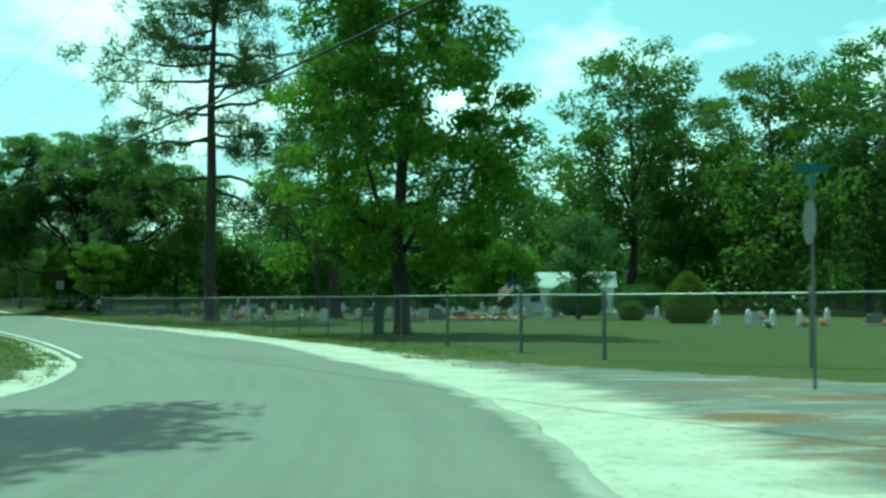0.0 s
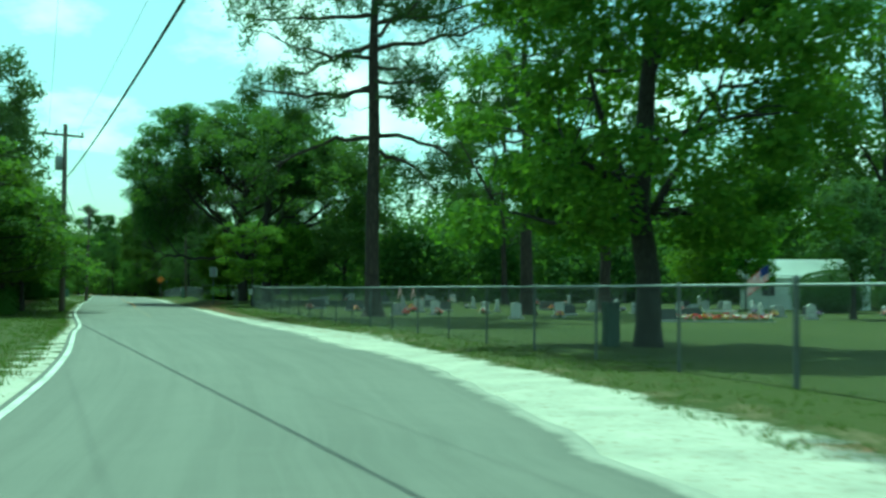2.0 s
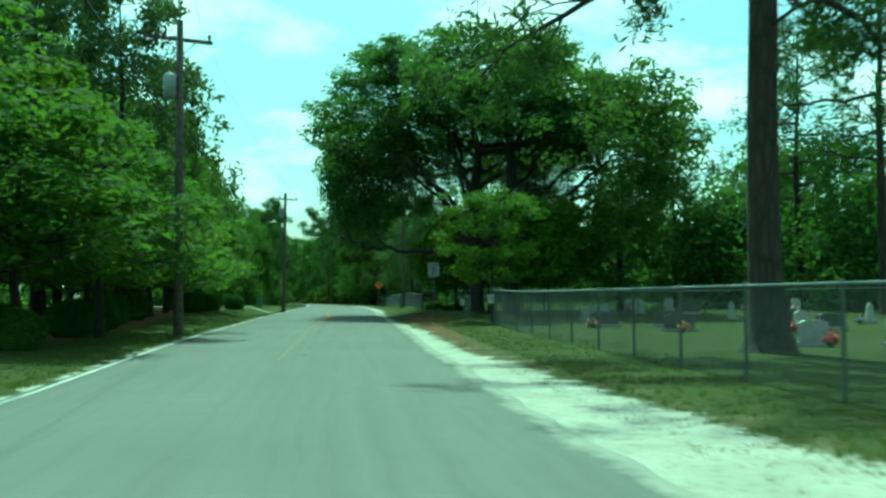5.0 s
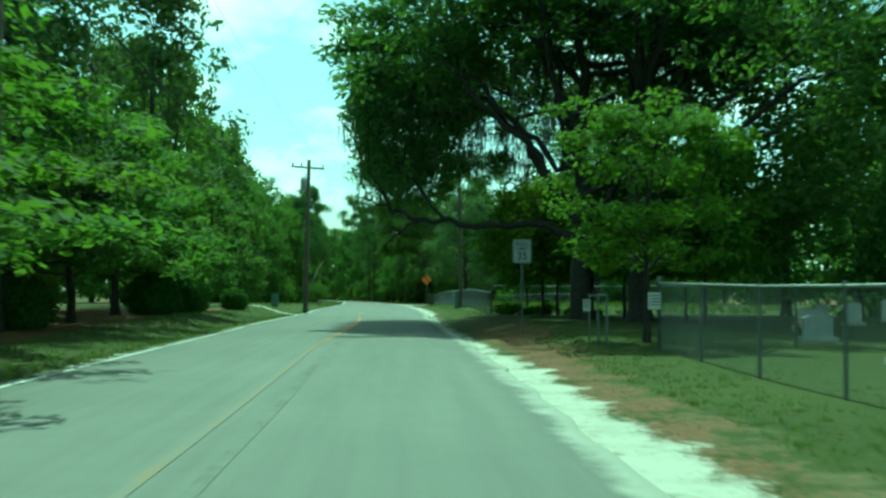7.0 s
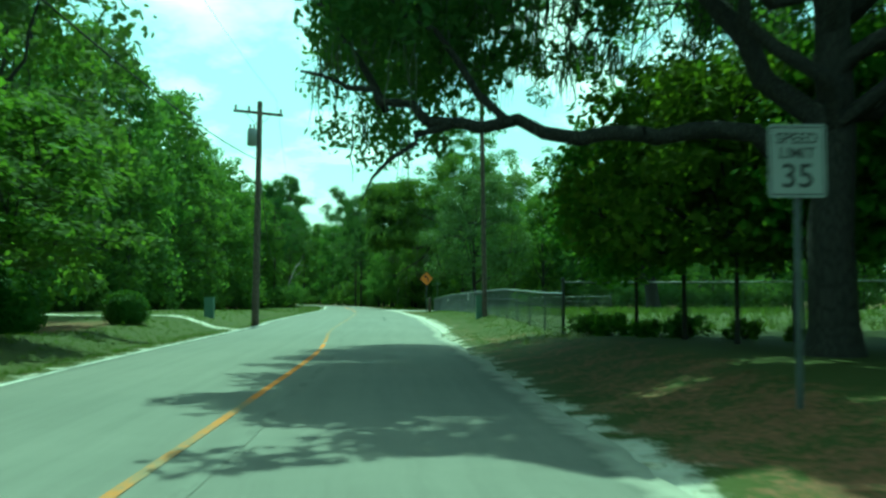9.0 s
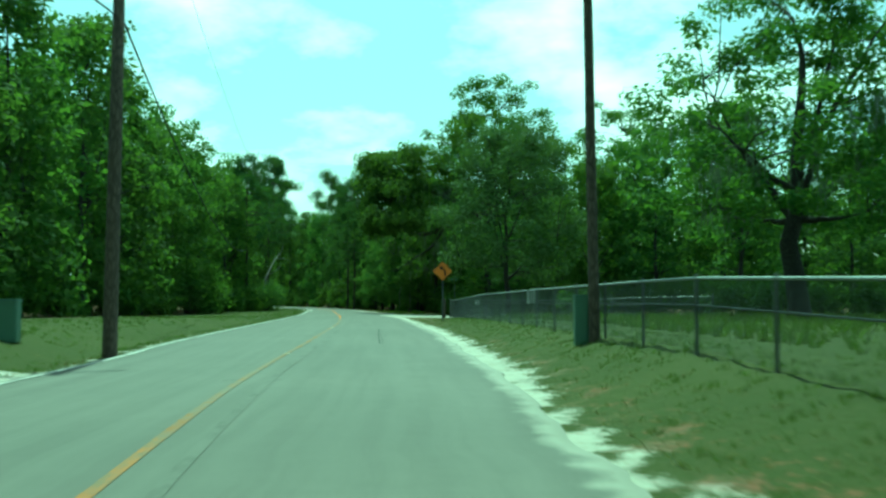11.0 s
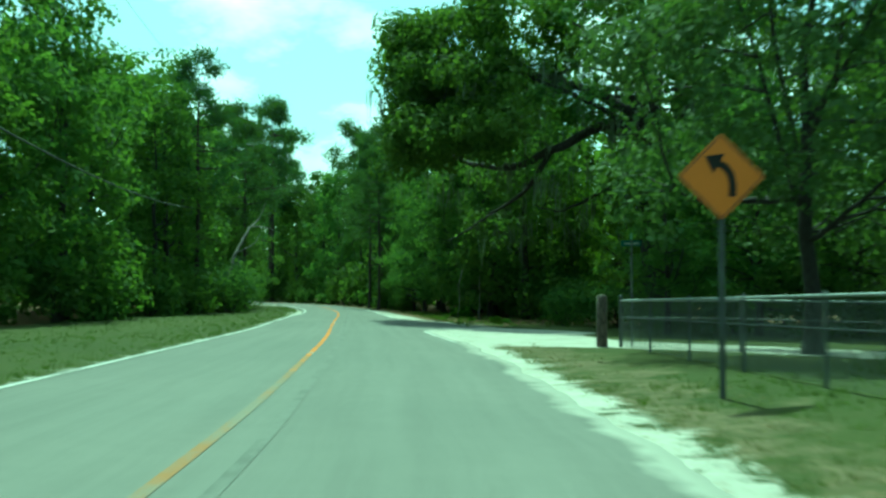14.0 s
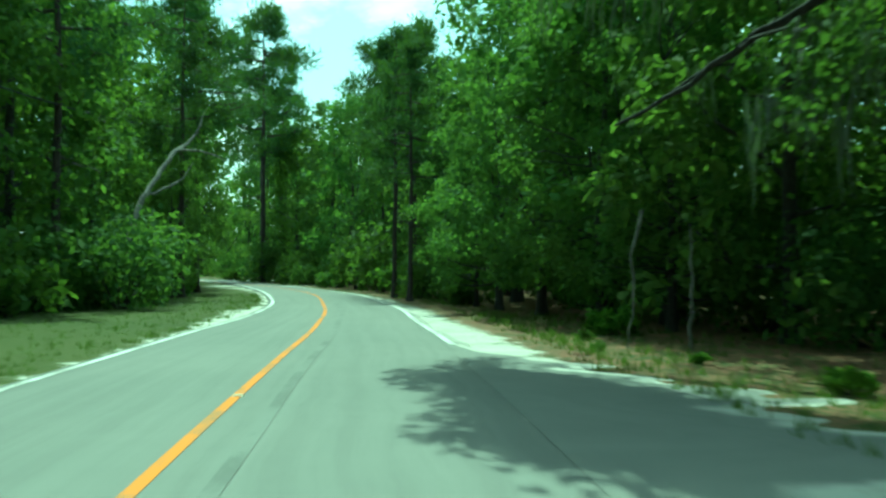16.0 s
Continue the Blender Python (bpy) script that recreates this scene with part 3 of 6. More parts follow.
def build_apron():
    """Asphalt that flares out towards the dirt road, thin and sandy at its rim."""
    ys, cols = np.arange(165.4, 178.01, 0.1), np.linspace(0, 1, 13)
    rng = np.random.default_rng(19)
    jag = np.convolve(rng.normal(0, 0.35, len(ys) + 8), np.ones(4) / 4, "same")[4:-4]
    V, lane = [], []
    for c in cols:
        for y, j in zip(ys, jag):
            swell = float(smooth(165.4, 170.4, y)) * (1 - float(smooth(172.0, 178.0, y)))
            wide = max(0.02, 3.1 * swell + (j + 0.4 * math.sin(y * 2.3) + 0.2 * math.sin(y * 6.1)) * min(1, 2 * swell))
            x, dx = np.interp(y, right_run[:, 1], right_run[:, 0]), np.interp(y + 1, right_run[:, 1], right_run[:, 0]) - np.interp(y - 1, right_run[:, 1], right_run[:, 0])
            off, long = -0.35 + (wide + 0.35) * c, math.hypot(dx, 2)
            px, py = x + off * 2 / long, y - off * dx / long
            V.append((px, py, 0.012 + (lie_at(px, py) - 0.004) * float(smooth(0.0, 0.9, off)) - 0.016 * c ** 4))
            lane.append(0.84 + 0.22 * max(c ** 1.5, c * (1 - float(smooth(166.5, 169.0, y))), 0.9 * c * float(smooth(172.5, 176.0, y))) + 0.03 * math.sin(y * 1.9 + c * 4))
    n, m = len(ys), len(cols)
    i, j = np.meshgrid(np.arange(m - 1), np.arange(n - 1), indexing="ij")
    k = (i * n + j).ravel()
    me = mesh_of("road_apron", np.array(V), np.stack([k, k + n, k + n + 1, k + 1], 1), ASPHALT, True)
    ca = me.color_attributes.new("lane", "FLOAT_COLOR", "POINT")
    lane = np.array(lane)
    ca.data.foreach_set("color", np.stack([lane, np.tile(np.arange(n) * 0.004, m), lane, np.ones_like(lane)], 1).astype(np.float32).ravel())
    tagged(new("road_apron", me), "sand-strewn asphalt apron at the mouth of the dirt road", "road", kind="structure")


def line_strip(name, run, y0, y1, off, width, mat, label, z=0.006, wob=0.0):
    """A painted stripe beside a run."""
    inside = np.flatnonzero((run[:, 1] >= y0) & (run[:, 1] <= y1))
    pts = run[inside[0]:inside[-1] + 2]
    d = np.gradient(pts, axis=0)
    d /= np.linalg.norm(d, axis=1)[:, None]
    nrm = np.stack([d[:, 1], -d[:, 0]], 1)
    w = wob * np.sin(np.arange(len(pts)) * 0.7)[:, None]
    p, q = pts + nrm * (off - width / 2 + w), pts + nrm * (off + width / 2 + w)
    def top(v):
        l, r = -side_of(left_run, v[:, 0], v[:, 1])[0], side_of(right_run, v[:, 0], v[:, 1])[0]
        c = np.clip(l / (l + r), 0, 1)
        return 0.03 * (1 - (2 * c - 1) ** 2) + z
    k = len(pts)
    V = np.concatenate([np.column_stack([p, top(p)]), np.column_stack([q, top(q)])])
    i = np.arange(k - 1)
    F = np.stack([i, k + i, k + i + 1, i + 1], 1)
    tagged(new(name, mesh_of(name, V, F, mat)), label, "road marking", kind="structure")


build_ground()
build_road()
build_apron()
line_strip("edge_line_left", left_run, 23, 240, 0.14, 0.11, WHITE_LINE, "worn white painted edge line along the road")
line_strip("edge_line_right", right_run, 177, 240, -0.18, 0.11, WHITE_LINE, "worn white painted edge line along the road")
line_strip("edge_line_mouth", right_run, 159.8, 165.6, -0.16, 0.07, WHITE_LINE, "worn white painted edge line before the dirt road")
for name, y0, y1, width, paint, look_of in (("centre_line_faint", 57, 76.5, 0.10, YELLOW_FAINT, "nearly worn away yellow painted centre line"), ("centre_line_faded", 76.5, 82, 0.10, YELLOW_FADED, "faded yellow painted centre line"), ("centre_line_rubbed", 82, 88, 0.10, YELLOW_RUBBED, "half-worn yellow painted centre line"),
                                            ("centre_line_shaded", 88, 101, 0.10, YELLOW_LINE, "yellow painted centre line"), ("centre_line_mid", 101, 107, 0.10, YELLOW_RUBBED, "half-worn yellow painted centre line"),
                                            ("centre_line_worn", 107, 149.5, 0.11, YELLOW_FADED, "faded yellow painted centre line"), ("centre_line_late", 149.5, 153, 0.11, YELLOW_RUBBED, "half-worn yellow painted centre line"), ("centre_line", 153, 240, 0.095, YELLOW_LINE, "yellow painted centre line")):
    line_strip(name, centre_run, y0, y1, 0.0, width, paint, look_of)
SKID = curve_points([(-53.79, 124.9), (-54.87, 127.0), (-56.62, 130.4), (-59.87, 136.86)], 0.4)
line_strip("tyre_mark_a", SKID, 124, 137, -0.04, 0.032, TYRE_MARK, "dark tyre mark on the asphalt", 0.007)
line_strip("tyre_mark_b", SKID, 124, 135, 0.04, 0.014, TYRE_MARK, "dark tyre mark on the asphalt", 0.007)
line_strip("tar_seam", centre_run, 57, 215, 0.42, 0.11, SEAM, "dark tar seam beside the centre line", 0.005, 0.01)



def road_reflector(x, y, yaw):
    """A raised marker on the centre line: a low wedge with a lens on each face."""
    root = new("road_reflector")
    root.matrix_basis = pose(x, y, 0.034, 0, 0, yaw)
    bm = box_bm(0.10, 0.10, 0.018, (0, 0, 0))
    for v in bm.verts:
        if v.co.z > 0.01:
            v.co.x, v.co.y = v.co.x * 0.8, v.co.y * 0.45
    part("body", bm, PAVEMENT_MARKER, root)
    for side in (-1, 1):
        part("lens", box_bm(0.07, 0.006, 0.010, (0, side * 0.040, 0.004)), MARKER_LENS, root, "pale reflecting lens")
    return tagged(root, "small pale raised reflector on the painted centre line", "road reflector", "reflectors on the centre line")


for y in (101.6, 119.24, 136.8, 154.4, 170.9):
    i_ = int(np.argmin(np.abs(centre_run[:, 1] - y)))
    road_reflector(centre_run[i_, 0] + 0.02, centre_run[i_, 1], 26)


def tar_patch(x, y, yaw, length, width):
    """A thin uneven dab of tar, feathered to the asphalt."""
    rng = np.random.default_rng(int(abs(x * 100)))
    a = np.linspace(0, 2 * np.pi, 18, endpoint=False)
    r = 1 + rng.normal(0, 0.12, 18)
    top = np.stack([np.cos(a) * length / 2 * r, np.sin(a) * width / 2 * r, np.full(18, 0.004)], 1)
    V = np.vstack([top, top * np.array([1.06, 1.06, 0])])
    F = [list(range(18))] + [[i, 18 + i, 18 + (i + 1) % 18, (i + 1) % 18] for i in range(18)]
    ob = new("tar_patch", mesh_of("tar_patch", V, F, SEAM))
    ob.matrix_basis = pose(x, y, 0.030, 0, 0, yaw)
    tagged(ob, "dark tar dab on the asphalt beside the centre line", "road patch", kind="structure")


for x, y in ((-50.2, 112.92), (-49.61, 113.18), (-56.2, 124.88), (-55.68, 125.12), (-62.55, 137.31), (-62.06, 137.48), (-74.67, 159.96), (-74.14, 160.11)):
    tar_patch(x, y, 24, 0.22, 0.30)

# ---- trees ----
def leaf_quads(rng, at, size, up=0.5, slim=0.55, down=0.0, out=None):
    """Small pointed leaves or leaf sprays, one four-cornered blade at each place."""
    n = len(at)
    nrm = rng.normal(0, 1, (n, 3)) * (1.0 if out is None else 0.45) + np.array([0, 0, up])
    if out is not None:
        nrm += out * 0.9
    nrm /= np.linalg.norm(nrm, axis=1)[:, None]
    t = np.cross(nrm, rng.normal(0, 1, (n, 3)))
    t[:, 2] -= down
    t /= np.linalg.norm(t, axis=1)[:, None]
    b = np.cross(nrm, t)
    ln = (size * rng.uniform(0.6, 1.4, n))[:, None]
    V = np.stack([at - t * ln * 0.5, at + b * ln * slim * 0.5 - t * ln * 0.08, at + t * ln * 0.5, at - b * ln * slim * 0.5 - t * ln * 0.08], 1).reshape(-1, 3)
    return V, np.arange(4 * n).reshape(-1, 4)


def clumps_to_leaves(rng, centres, radii, count, squash=0.75):
    w = radii ** 2
    pick = rng.choice(len(centres), count, p=w / w.sum())
    d = rng.normal(0, 1, (count, 3))
    d /= np.linalg.norm(d, axis=1)[:, None]
    d *= (rng.uniform(0, 1, count) ** 0.45)[:, None]
    d[:, 2] *= squash
    return centres[pick] + d * radii[pick][:, None], d


def bough(rng, a, b, r0, r1, sag=0.12, k=6, sides=6):
    """A crooked limb from a to b."""
    t = np.linspace(0, 1, k)[:, None]
    a, b = np.asarray(a, float), np.asarray(b, float)
    ln = np.linalg.norm(b - a)
    p = a + (b - a) * t
    p[:, 2] += (np.sin(np.pi * t[:, 0]) * ln * sag)
    p[1:-1] += rng.normal(0, ln * 0.035, (k - 2, 3))
    return tube(p, np.linspace(r0, r1, k), sides)


def broadleaf(kind, seed, height, radius, base, clumps, leaves, leaf, mat, trunk_r=0.25, clump=1.2, shape=(0.55, 1.0, 0.35), squash=0.7, trunk_mat=None, lean=(0, 0), up=0.5, stretch=None, foot=(1.9, 1.45, 1.15), twigs=70, low=1.0, lobe=1.0, keep=None):
    """Meshes of a broad-leaved tree: trunk with limbs, and a crown of leaf sprays in uneven clumps."""
    rng = np.random.default_rng(seed)
    u = rng.uniform(0, 1, clumps) ** low
    z = base + (height - base) * u
    prof = np.interp(u, [0, 0.4, 1], shape)
    ang = rng.uniform(0, 2 * np.pi, clumps)
    lob = 1 + lobe * 0.22 * np.sin(ang * 3 + seed) + lobe * 0.13 * np.sin(ang * 5 + 2 * seed + z * 0.6)
    rad = radius * prof * lob * np.sqrt(rng.uniform(0.12, 1.0, clumps))
    C = np.stack([rad * np.cos(ang) + lean[0] * u, rad * np.sin(ang) + lean[1] * u, z], 1)
    if stretch:
        # the crown drawn out along a way, and its middle set off from the trunk
        way, long, wide, dx, dy = stretch
        e = np.array([-math.sin(radians(way)), math.cos(radians(way))])
        f = np.array([e[1], -e[0]])
        p, q = C[:, :2] @ e * long, C[:, :2] @ f * wide
        C[:, :2] = p[:, None] * e + q[:, None] * f + np.array([dx, dy])
    R = clump * rng.uniform(0.55, 1.4, clumps)
    L, out = clumps_to_leaves(rng, C, R, leaves, squash)
    if keep:
        L, out = keep(L, out)
    V, F = leaf_quads(rng, L, leaf, up, out=out)
    crown = mesh_of(kind + "_crown", V, F, mat)
    tubes = []
    zt = np.linspace(0, height * 0.86, 9)
    core = np.stack([rng.normal(0, 0.10, 9) * trunk_r * 4 + lean[0] * zt / height, rng.normal(0, 0.10, 9) * trunk_r * 4 + lean[1] * zt / height, zt], 1)
    core[0, :2] = 0
    core[1, :2] *= 0.3
    flare = trunk_r * np.interp(zt / height, [0, 0.03, 0.1, 0.9], [1.5, 1.15, 1.0, 0.12])
    zz = np.array([-0.35, 0.12, 0.45])
    stump = np.stack([np.zeros(3), np.zeros(3), zz], 1)
    tubes.append(tube(np.vstack([stump, core[1:]]), np.concatenate([trunk_r * np.array(foot), flare[1:]]), 10))
    # main limbs fork from the trunk, twigs leave the limbs
    nodes, limb_tubes = [core[2:]], []
    n_limb = 7
    for k in range(n_limb):
        far = C[rng.choice(clumps, 6)]
        a = 2 * np.pi * (k + rng.uniform(0, 0.6)) / n_limb
        score = (far[:, :2] - C[:, :2].mean(0)) @ np.array([math.cos(a), math.sin(a)])
        end = far[int(np.argmax(score))] * np.array([0.8, 0.8, 1.0])
        zs = np.clip(max(base * 0.7, 1.2) + (0.08 + 0.06 * k) * (height - base) * 0.9, 0.8, min(end[2] * 0.95, height * 0.6))
        s = np.array([np.interp(zs, zt, core[:, 0]), np.interp(zs, zt, core[:, 1]), zs])
        t = np.linspace(0, 1, 9)[:, None]
        mid = s * 0.5 + end * 0.5 + np.array([0, 0, -0.08 * np.linalg.norm(end - s)])
        p = (1 - t) ** 2 * s + 2 * t * (1 - t) * mid + t ** 2 * end
        p[1:] += np.cumsum(rng.normal(0, 0.035 * np.linalg.norm(end - s) / 3, (8, 3)), axis=0)
        limb_tubes.append(tube(p, np.linspace(trunk_r * 0.42, 0.02, 9), 7))
        nodes.append(p[2:])
    nodes = np.concatenate(nodes)
    spray = []
    for c in C[:twigs]:
        dist = np.linalg.norm(nodes - c, axis=1) + 2.0 * np.maximum(nodes[:, 2] - c[2], 0)
        s = nodes[int(np.argmin(dist))]
        spray.append(bough(rng, s, c, min(0.05, 0.014 + 0.007 * np.linalg.norm(c - s)), 0.008, 0.06, 5, 4))
    wood = trunk_mat or OAK_BARK
    return (mesh_of(kind + "_trunk", *join_tubes(tubes), wood, True), crown, mesh_of(kind + "_twigs", *join_tubes(spray), wood, True), *[mesh_of(kind + "_limb", *t, wood, True) for t in limb_tubes])


def pine(kind, seed, height, first, reach, boughs, tufts, needles, trunk_r=0.35, low_dead=3, leaf=0.42, limbs=(), loose=0.2):
    """Meshes of a long-needled pine: a straight mast, crooked boughs and round tufts of needles."""
    rng = np.random.default_rng(seed)
    zt = np.linspace(0, height, 14)
    core = np.stack([np.cumsum(rng.normal(0, 0.05, 14)), np.cumsum(rng.normal(0, 0.05, 14)), zt], 1)
    core -= core[0]
    rad = trunk_r * np.interp(zt / height, [0, 0.05, 0.5, 1], [1.25, 1.0, 0.72, 0.08])
    foot = np.array([[0, 0, -0.35], [0, 0, 0.05], [0, 0, 0.4]])
    tubes = [tube(np.vstack([foot, core[1:]]), np.concatenate([trunk_r * np.array([3.0, 1.75, 1.25]), rad[1:]]), 12)]
    spots, arms = [], []
    for k in range(boughs):
        u = (k + rng.uniform(0, 0.8)) / boughs
        z = first + (height - first) * u ** 0.9
        ln = reach * np.interp(u, [0, 0.25, 0.6, 1], [0.85, 1.0, 0.75, 0.2]) * rng.uniform(0.6, 1.1)
        a = k * 2.4 + rng.normal(0, 0.5)
        s = np.array([np.interp(z, zt, core[:, 0]), np.interp(z, zt, core[:, 1]), z])
        e = s + np.array([math.cos(a) * ln, math.sin(a) * ln, ln * rng.uniform(-0.22, 0.22) + 0.1 * ln * u])
        m = s * 0.5 + e * 0.5 + np.array([0, 0, ln * rng.uniform(-0.14, 0.02)])
        t = np.linspace(0, 1, 8)[:, None]
        p = (1 - t) ** 2 * s + 2 * t * (1 - t) * m + t ** 2 * e
        p[1:-1] += rng.normal(0, 0.05 * ln / 3, (6, 3))
        arms.append(tube(p, np.linspace(0.03 + 0.014 * ln, 0.015, 8), 6))
        for _ in range(tufts):
            i = int(rng.integers(3, 8))
            tip = p[min(i, 7)] + rng.normal(0, 0.11 * ln + 0.15, 3) * np.array([1, 1, 0.6])
            arms.append(bough(rng, p[min(i, 7) - 1], tip, 0.022, 0.01, 0.05, 4, 4))
            spots.append(tip)
    for s, m, e in limbs:
        s, m, e = (np.array(v, float) for v in (s, m, e))
        t = np.linspace(0, 1, 12)[:, None]
        p = (1 - t) ** 2 * s + 2 * t * (1 - t) * m + t ** 2 * e
        p[1:-1] += rng.normal(0, 0.08, (10, 3))
        arms.append(tube(p, np.linspace(0.13, 0.03, 12), 7))
        for _ in range(16):
            i = int(rng.integers(6, 12))
            tip = p[i] + rng.normal(0, 0.75, 3) * np.array([1, 1, 0.7])
            arms.append(bough(rng, p[i - 1], tip, 0.025, 0.01, 0.05, 4, 4))
            spots.append(tip)
    for k in range(low_dead):
        z = first * rng.uniform(0.55, 0.95)
        a = rng.uniform(0, 6.28)
        arms.append(bough(rng, (0, 0, z), (math.cos(a) * 2.2, math.sin(a) * 2.2, z + rng.uniform(-0.3, 0.6)), 0.04, 0.012, 0.1))
    spots = np.array(spots)
    n = len(spots) * needles
    d = rng.normal(0, 1, (n, 3)) + np.array([0, 0, 0.35])
    d /= np.linalg.norm(d, axis=1)[:, None]
    c = np.repeat(spots, needles, axis=0) + rng.normal(0, loose, (n, 3))
    ln = (leaf * rng.uniform(0.6, 1.25, n))[:, None]
    side = np.cross(d, rng.normal(0, 1, (n, 3)))
    side /= np.linalg.norm(side, axis=1)[:, None]
    V = np.stack([c + d * 0.03, c + d * ln * 0.55 + side * ln * 0.09, c + d * ln, c + d * ln * 0.55 - side * ln * 0.09], 1).reshape(-1, 3)
    crown = mesh_of(kind + "_crown", V, np.arange(4 * n).reshape(-1, 4), NEEDLE)
    return mesh_of(kind + "_trunk", *join_tubes(tubes), PINE_BARK, True), crown, mesh_of(kind + "_boughs", *join_tubes(arms), PINE_BARK, True)


def shrub(kind, seed, height, radius, clumps, leaves, leaf, mat):
    rng = np.random.default_rng(seed)
    a = rng.uniform(0, 6.28, clumps)
    r = radius * np.sqrt(rng.uniform(0.05, 1, clumps)) * 0.8
    z = height * rng.uniform(0.15, 0.85, clumps) * (1 - 0.35 * r / radius)
    C = np.stack([r * np.cos(a), r * np.sin(a), z], 1)
    L, out = clumps_to_leaves(rng, C, height * 0.24 * rng.uniform(0.6, 1.3, clumps), leaves, 0.9)
    L[:, 2] = np.maximum(L[:, 2], 0.04)
    V, F = leaf_quads(rng, L, leaf, 0.3, out=out)
    crown = mesh_of(kind + "_crown", V, F, mat)
    V, F = join_tubes([bough(rng, (0, 0, -0.15), c, 0.03, 0.008, 0.02, 4, 4) for c in C[:: max(1, clumps // 10)]])
    return mesh_of(kind + "_stems", V, F, OAK_BARK, True), crown


def plant(name, meshes, x, y, turn=0.0, scale=1.0, label="", category="tree", group="", names=("trunk", "crown", "branchwork"), sink=0.0, extra=()):
    """Stands a tree: an empty at its foot that carries trunk and crown."""
    root = new(name)
    root.matrix_basis = pose(x, y, lie_at(x, y) - sink, 0, 0, turn) @ Matrix.Diagonal((scale, scale, scale, 1))
    kinds = (*names, *["limb"] * len(meshes))[:len(meshes)]
    for n, me in zip((*kinds, *[e[0] for e in extra]), (*meshes, *[e[1] for e in extra])):
        ob = part_mesh(n, me, root)
        if n in ("branchwork", "moss"):
            tagged(ob, kind="stuff")
    return tagged(root, label, category, group)


# the oak by the cemetery fence
fence_oak = broadleaf("fence_oak", 11, 15.0, 4.9, 2.4, 260, 58000, 0.20, MAPLE_LEAF, 0.29, 0.85, (0.8, 1.0, 0.55), 0.6, twigs=90, lobe=0.5, foot=(1.45, 1.2, 1.05))
plant("oak_tree", fence_oak, -1.5, 39.8, 20, 1, "broad green oak with dark trunk in grass behind the fence")

# the tall pine
tall_pine = pine("tall_pine", 5, 23.0, 10.0, 7.3, 34, 14, 92, 0.35, 3, 0.34, loose=0.22, limbs=(((0, 0, 8.2), (-2.4, -0.8, 8.9), (-5.6, -2.2, 5.8)), ((0, 0, 8.5), (2.2, 0.9, 8.5), (4.6, 1.9, 7.1)), ((0, 0, 10.6), (-3.0, 0.5, 10.4), (-6.6, 1.5, 11.2)), ((0, 0, 7.6), (1.6, 0.4, 7.8), (2.6, 1.0, 6.0))))
plant("pine_tree", tall_pine, -13.6, 63.5, 0, 1, "tall longleaf pine with bare trunk and dark needle tufts")
slim_pine = pine("slim_pine", 8, 17.0, 5.4, 5.0, 22, 7, 46, 0.2, 3, 0.46, loose=0.26)
plant("pine_tree", slim_pine, -15.5, 109.5, 0, 1.05, "slim pine with open needle crown behind the graves")
grave_pine = pine("grave_pine", 9, 18.0, 5.8, 5.8, 25, 8, 58, 0.36, 3, 0.42, loose=0.26)
plant("pine_tree", grave_pine, -7.1, 71.0, 50, 1, "dark-trunked pine among the graves")
plant("pine_tree", grave_pine, -3.2, 78, 190, 0.95, "dark-trunked pine among the graves")
plant("pine_tree", slim_pine, -11, 96, 80, 1.15, "dark slim pine among the graves")

# the live oak that reaches over the road, with moss
live_rng = np.random.default_rng(31)


def prune(leaves, out):
    """The crown of the great oak ends where its shade ends on the lane."""
    x, y = leaves[:, 0] - 31.4 + 0.294 * leaves[:, 2], leaves[:, 1] + 94.8 - 0.497 * leaves[:, 2]
    ok = (-0.46 * x + 0.888 * y + 0.5 * np.sin(x * 2.1) > 91.1) | (side_of(right_run, x, y)[0] > 0.9)
    return leaves[ok], out[ok]


live_oak = broadleaf("live_oak", 31, 16.0, 9.4, 8.8, 480, 76000, 0.27, LIVE_OAK_LEAF, 0.35, 0.95, (0.98, 1.0, 0.62), 0.5, up=1.6, low=1.2, twigs=170, lobe=0.25, stretch=(27, 1.32, 1.06, -3.4, 6.8), foot=(1.6, 1.3, 1.1), keep=prune)


def moss_mesh(seed, spots, strands):
    """Beards of moss: bundles of thin wavering filaments that hang below the limbs."""
    rng = np.random.default_rng(seed)
    n, seg = strands * 9, 6
    c = np.repeat(np.asarray(spots)[rng.integers(0, len(spots), strands)] + rng.normal(0, 0.45, (strands, 3)) * np.array([1, 1, 0.4]), 9, axis=0)
    ln = np.repeat(rng.uniform(0.4, 1.7, strands), 9) * rng.uniform(0.35, 1.0, n)
    c = c + rng.normal(0, 0.10, (n, 3)) * np.array([1, 1, 0.5])
    t = np.linspace(0, 1, seg)
    sway = np.cumsum(rng.normal(0, 0.035, (n, seg, 2)), axis=1)
    p = np.empty((n, seg, 3))
    p[:, :, :2] = c[:, None, :2] + sway
    p[:, :, 2] = c[:, None, 2] - t[None] * ln[:, None]
    a = rng.uniform(0, 3.14, n)
    w = np.stack([np.cos(a), np.sin(a), np.zeros(n)], 1)[:, None] * (rng.uniform(0.010, 0.028, (n, 1, 1)) * np.interp(t, [0, 0.3, 1], [0.5, 1.0, 0.12])[None, :, None])
    V = np.stack([p - w, p + w], 2).reshape(-1, 3)
    i, j = np.meshgrid(np.arange(n), np.arange(seg - 1), indexing="ij")
    k = (i * seg + j).ravel() * 2
    return mesh_of("moss", V, np.stack([k, k + 1, k + 3, k + 2], 1), MOSS)


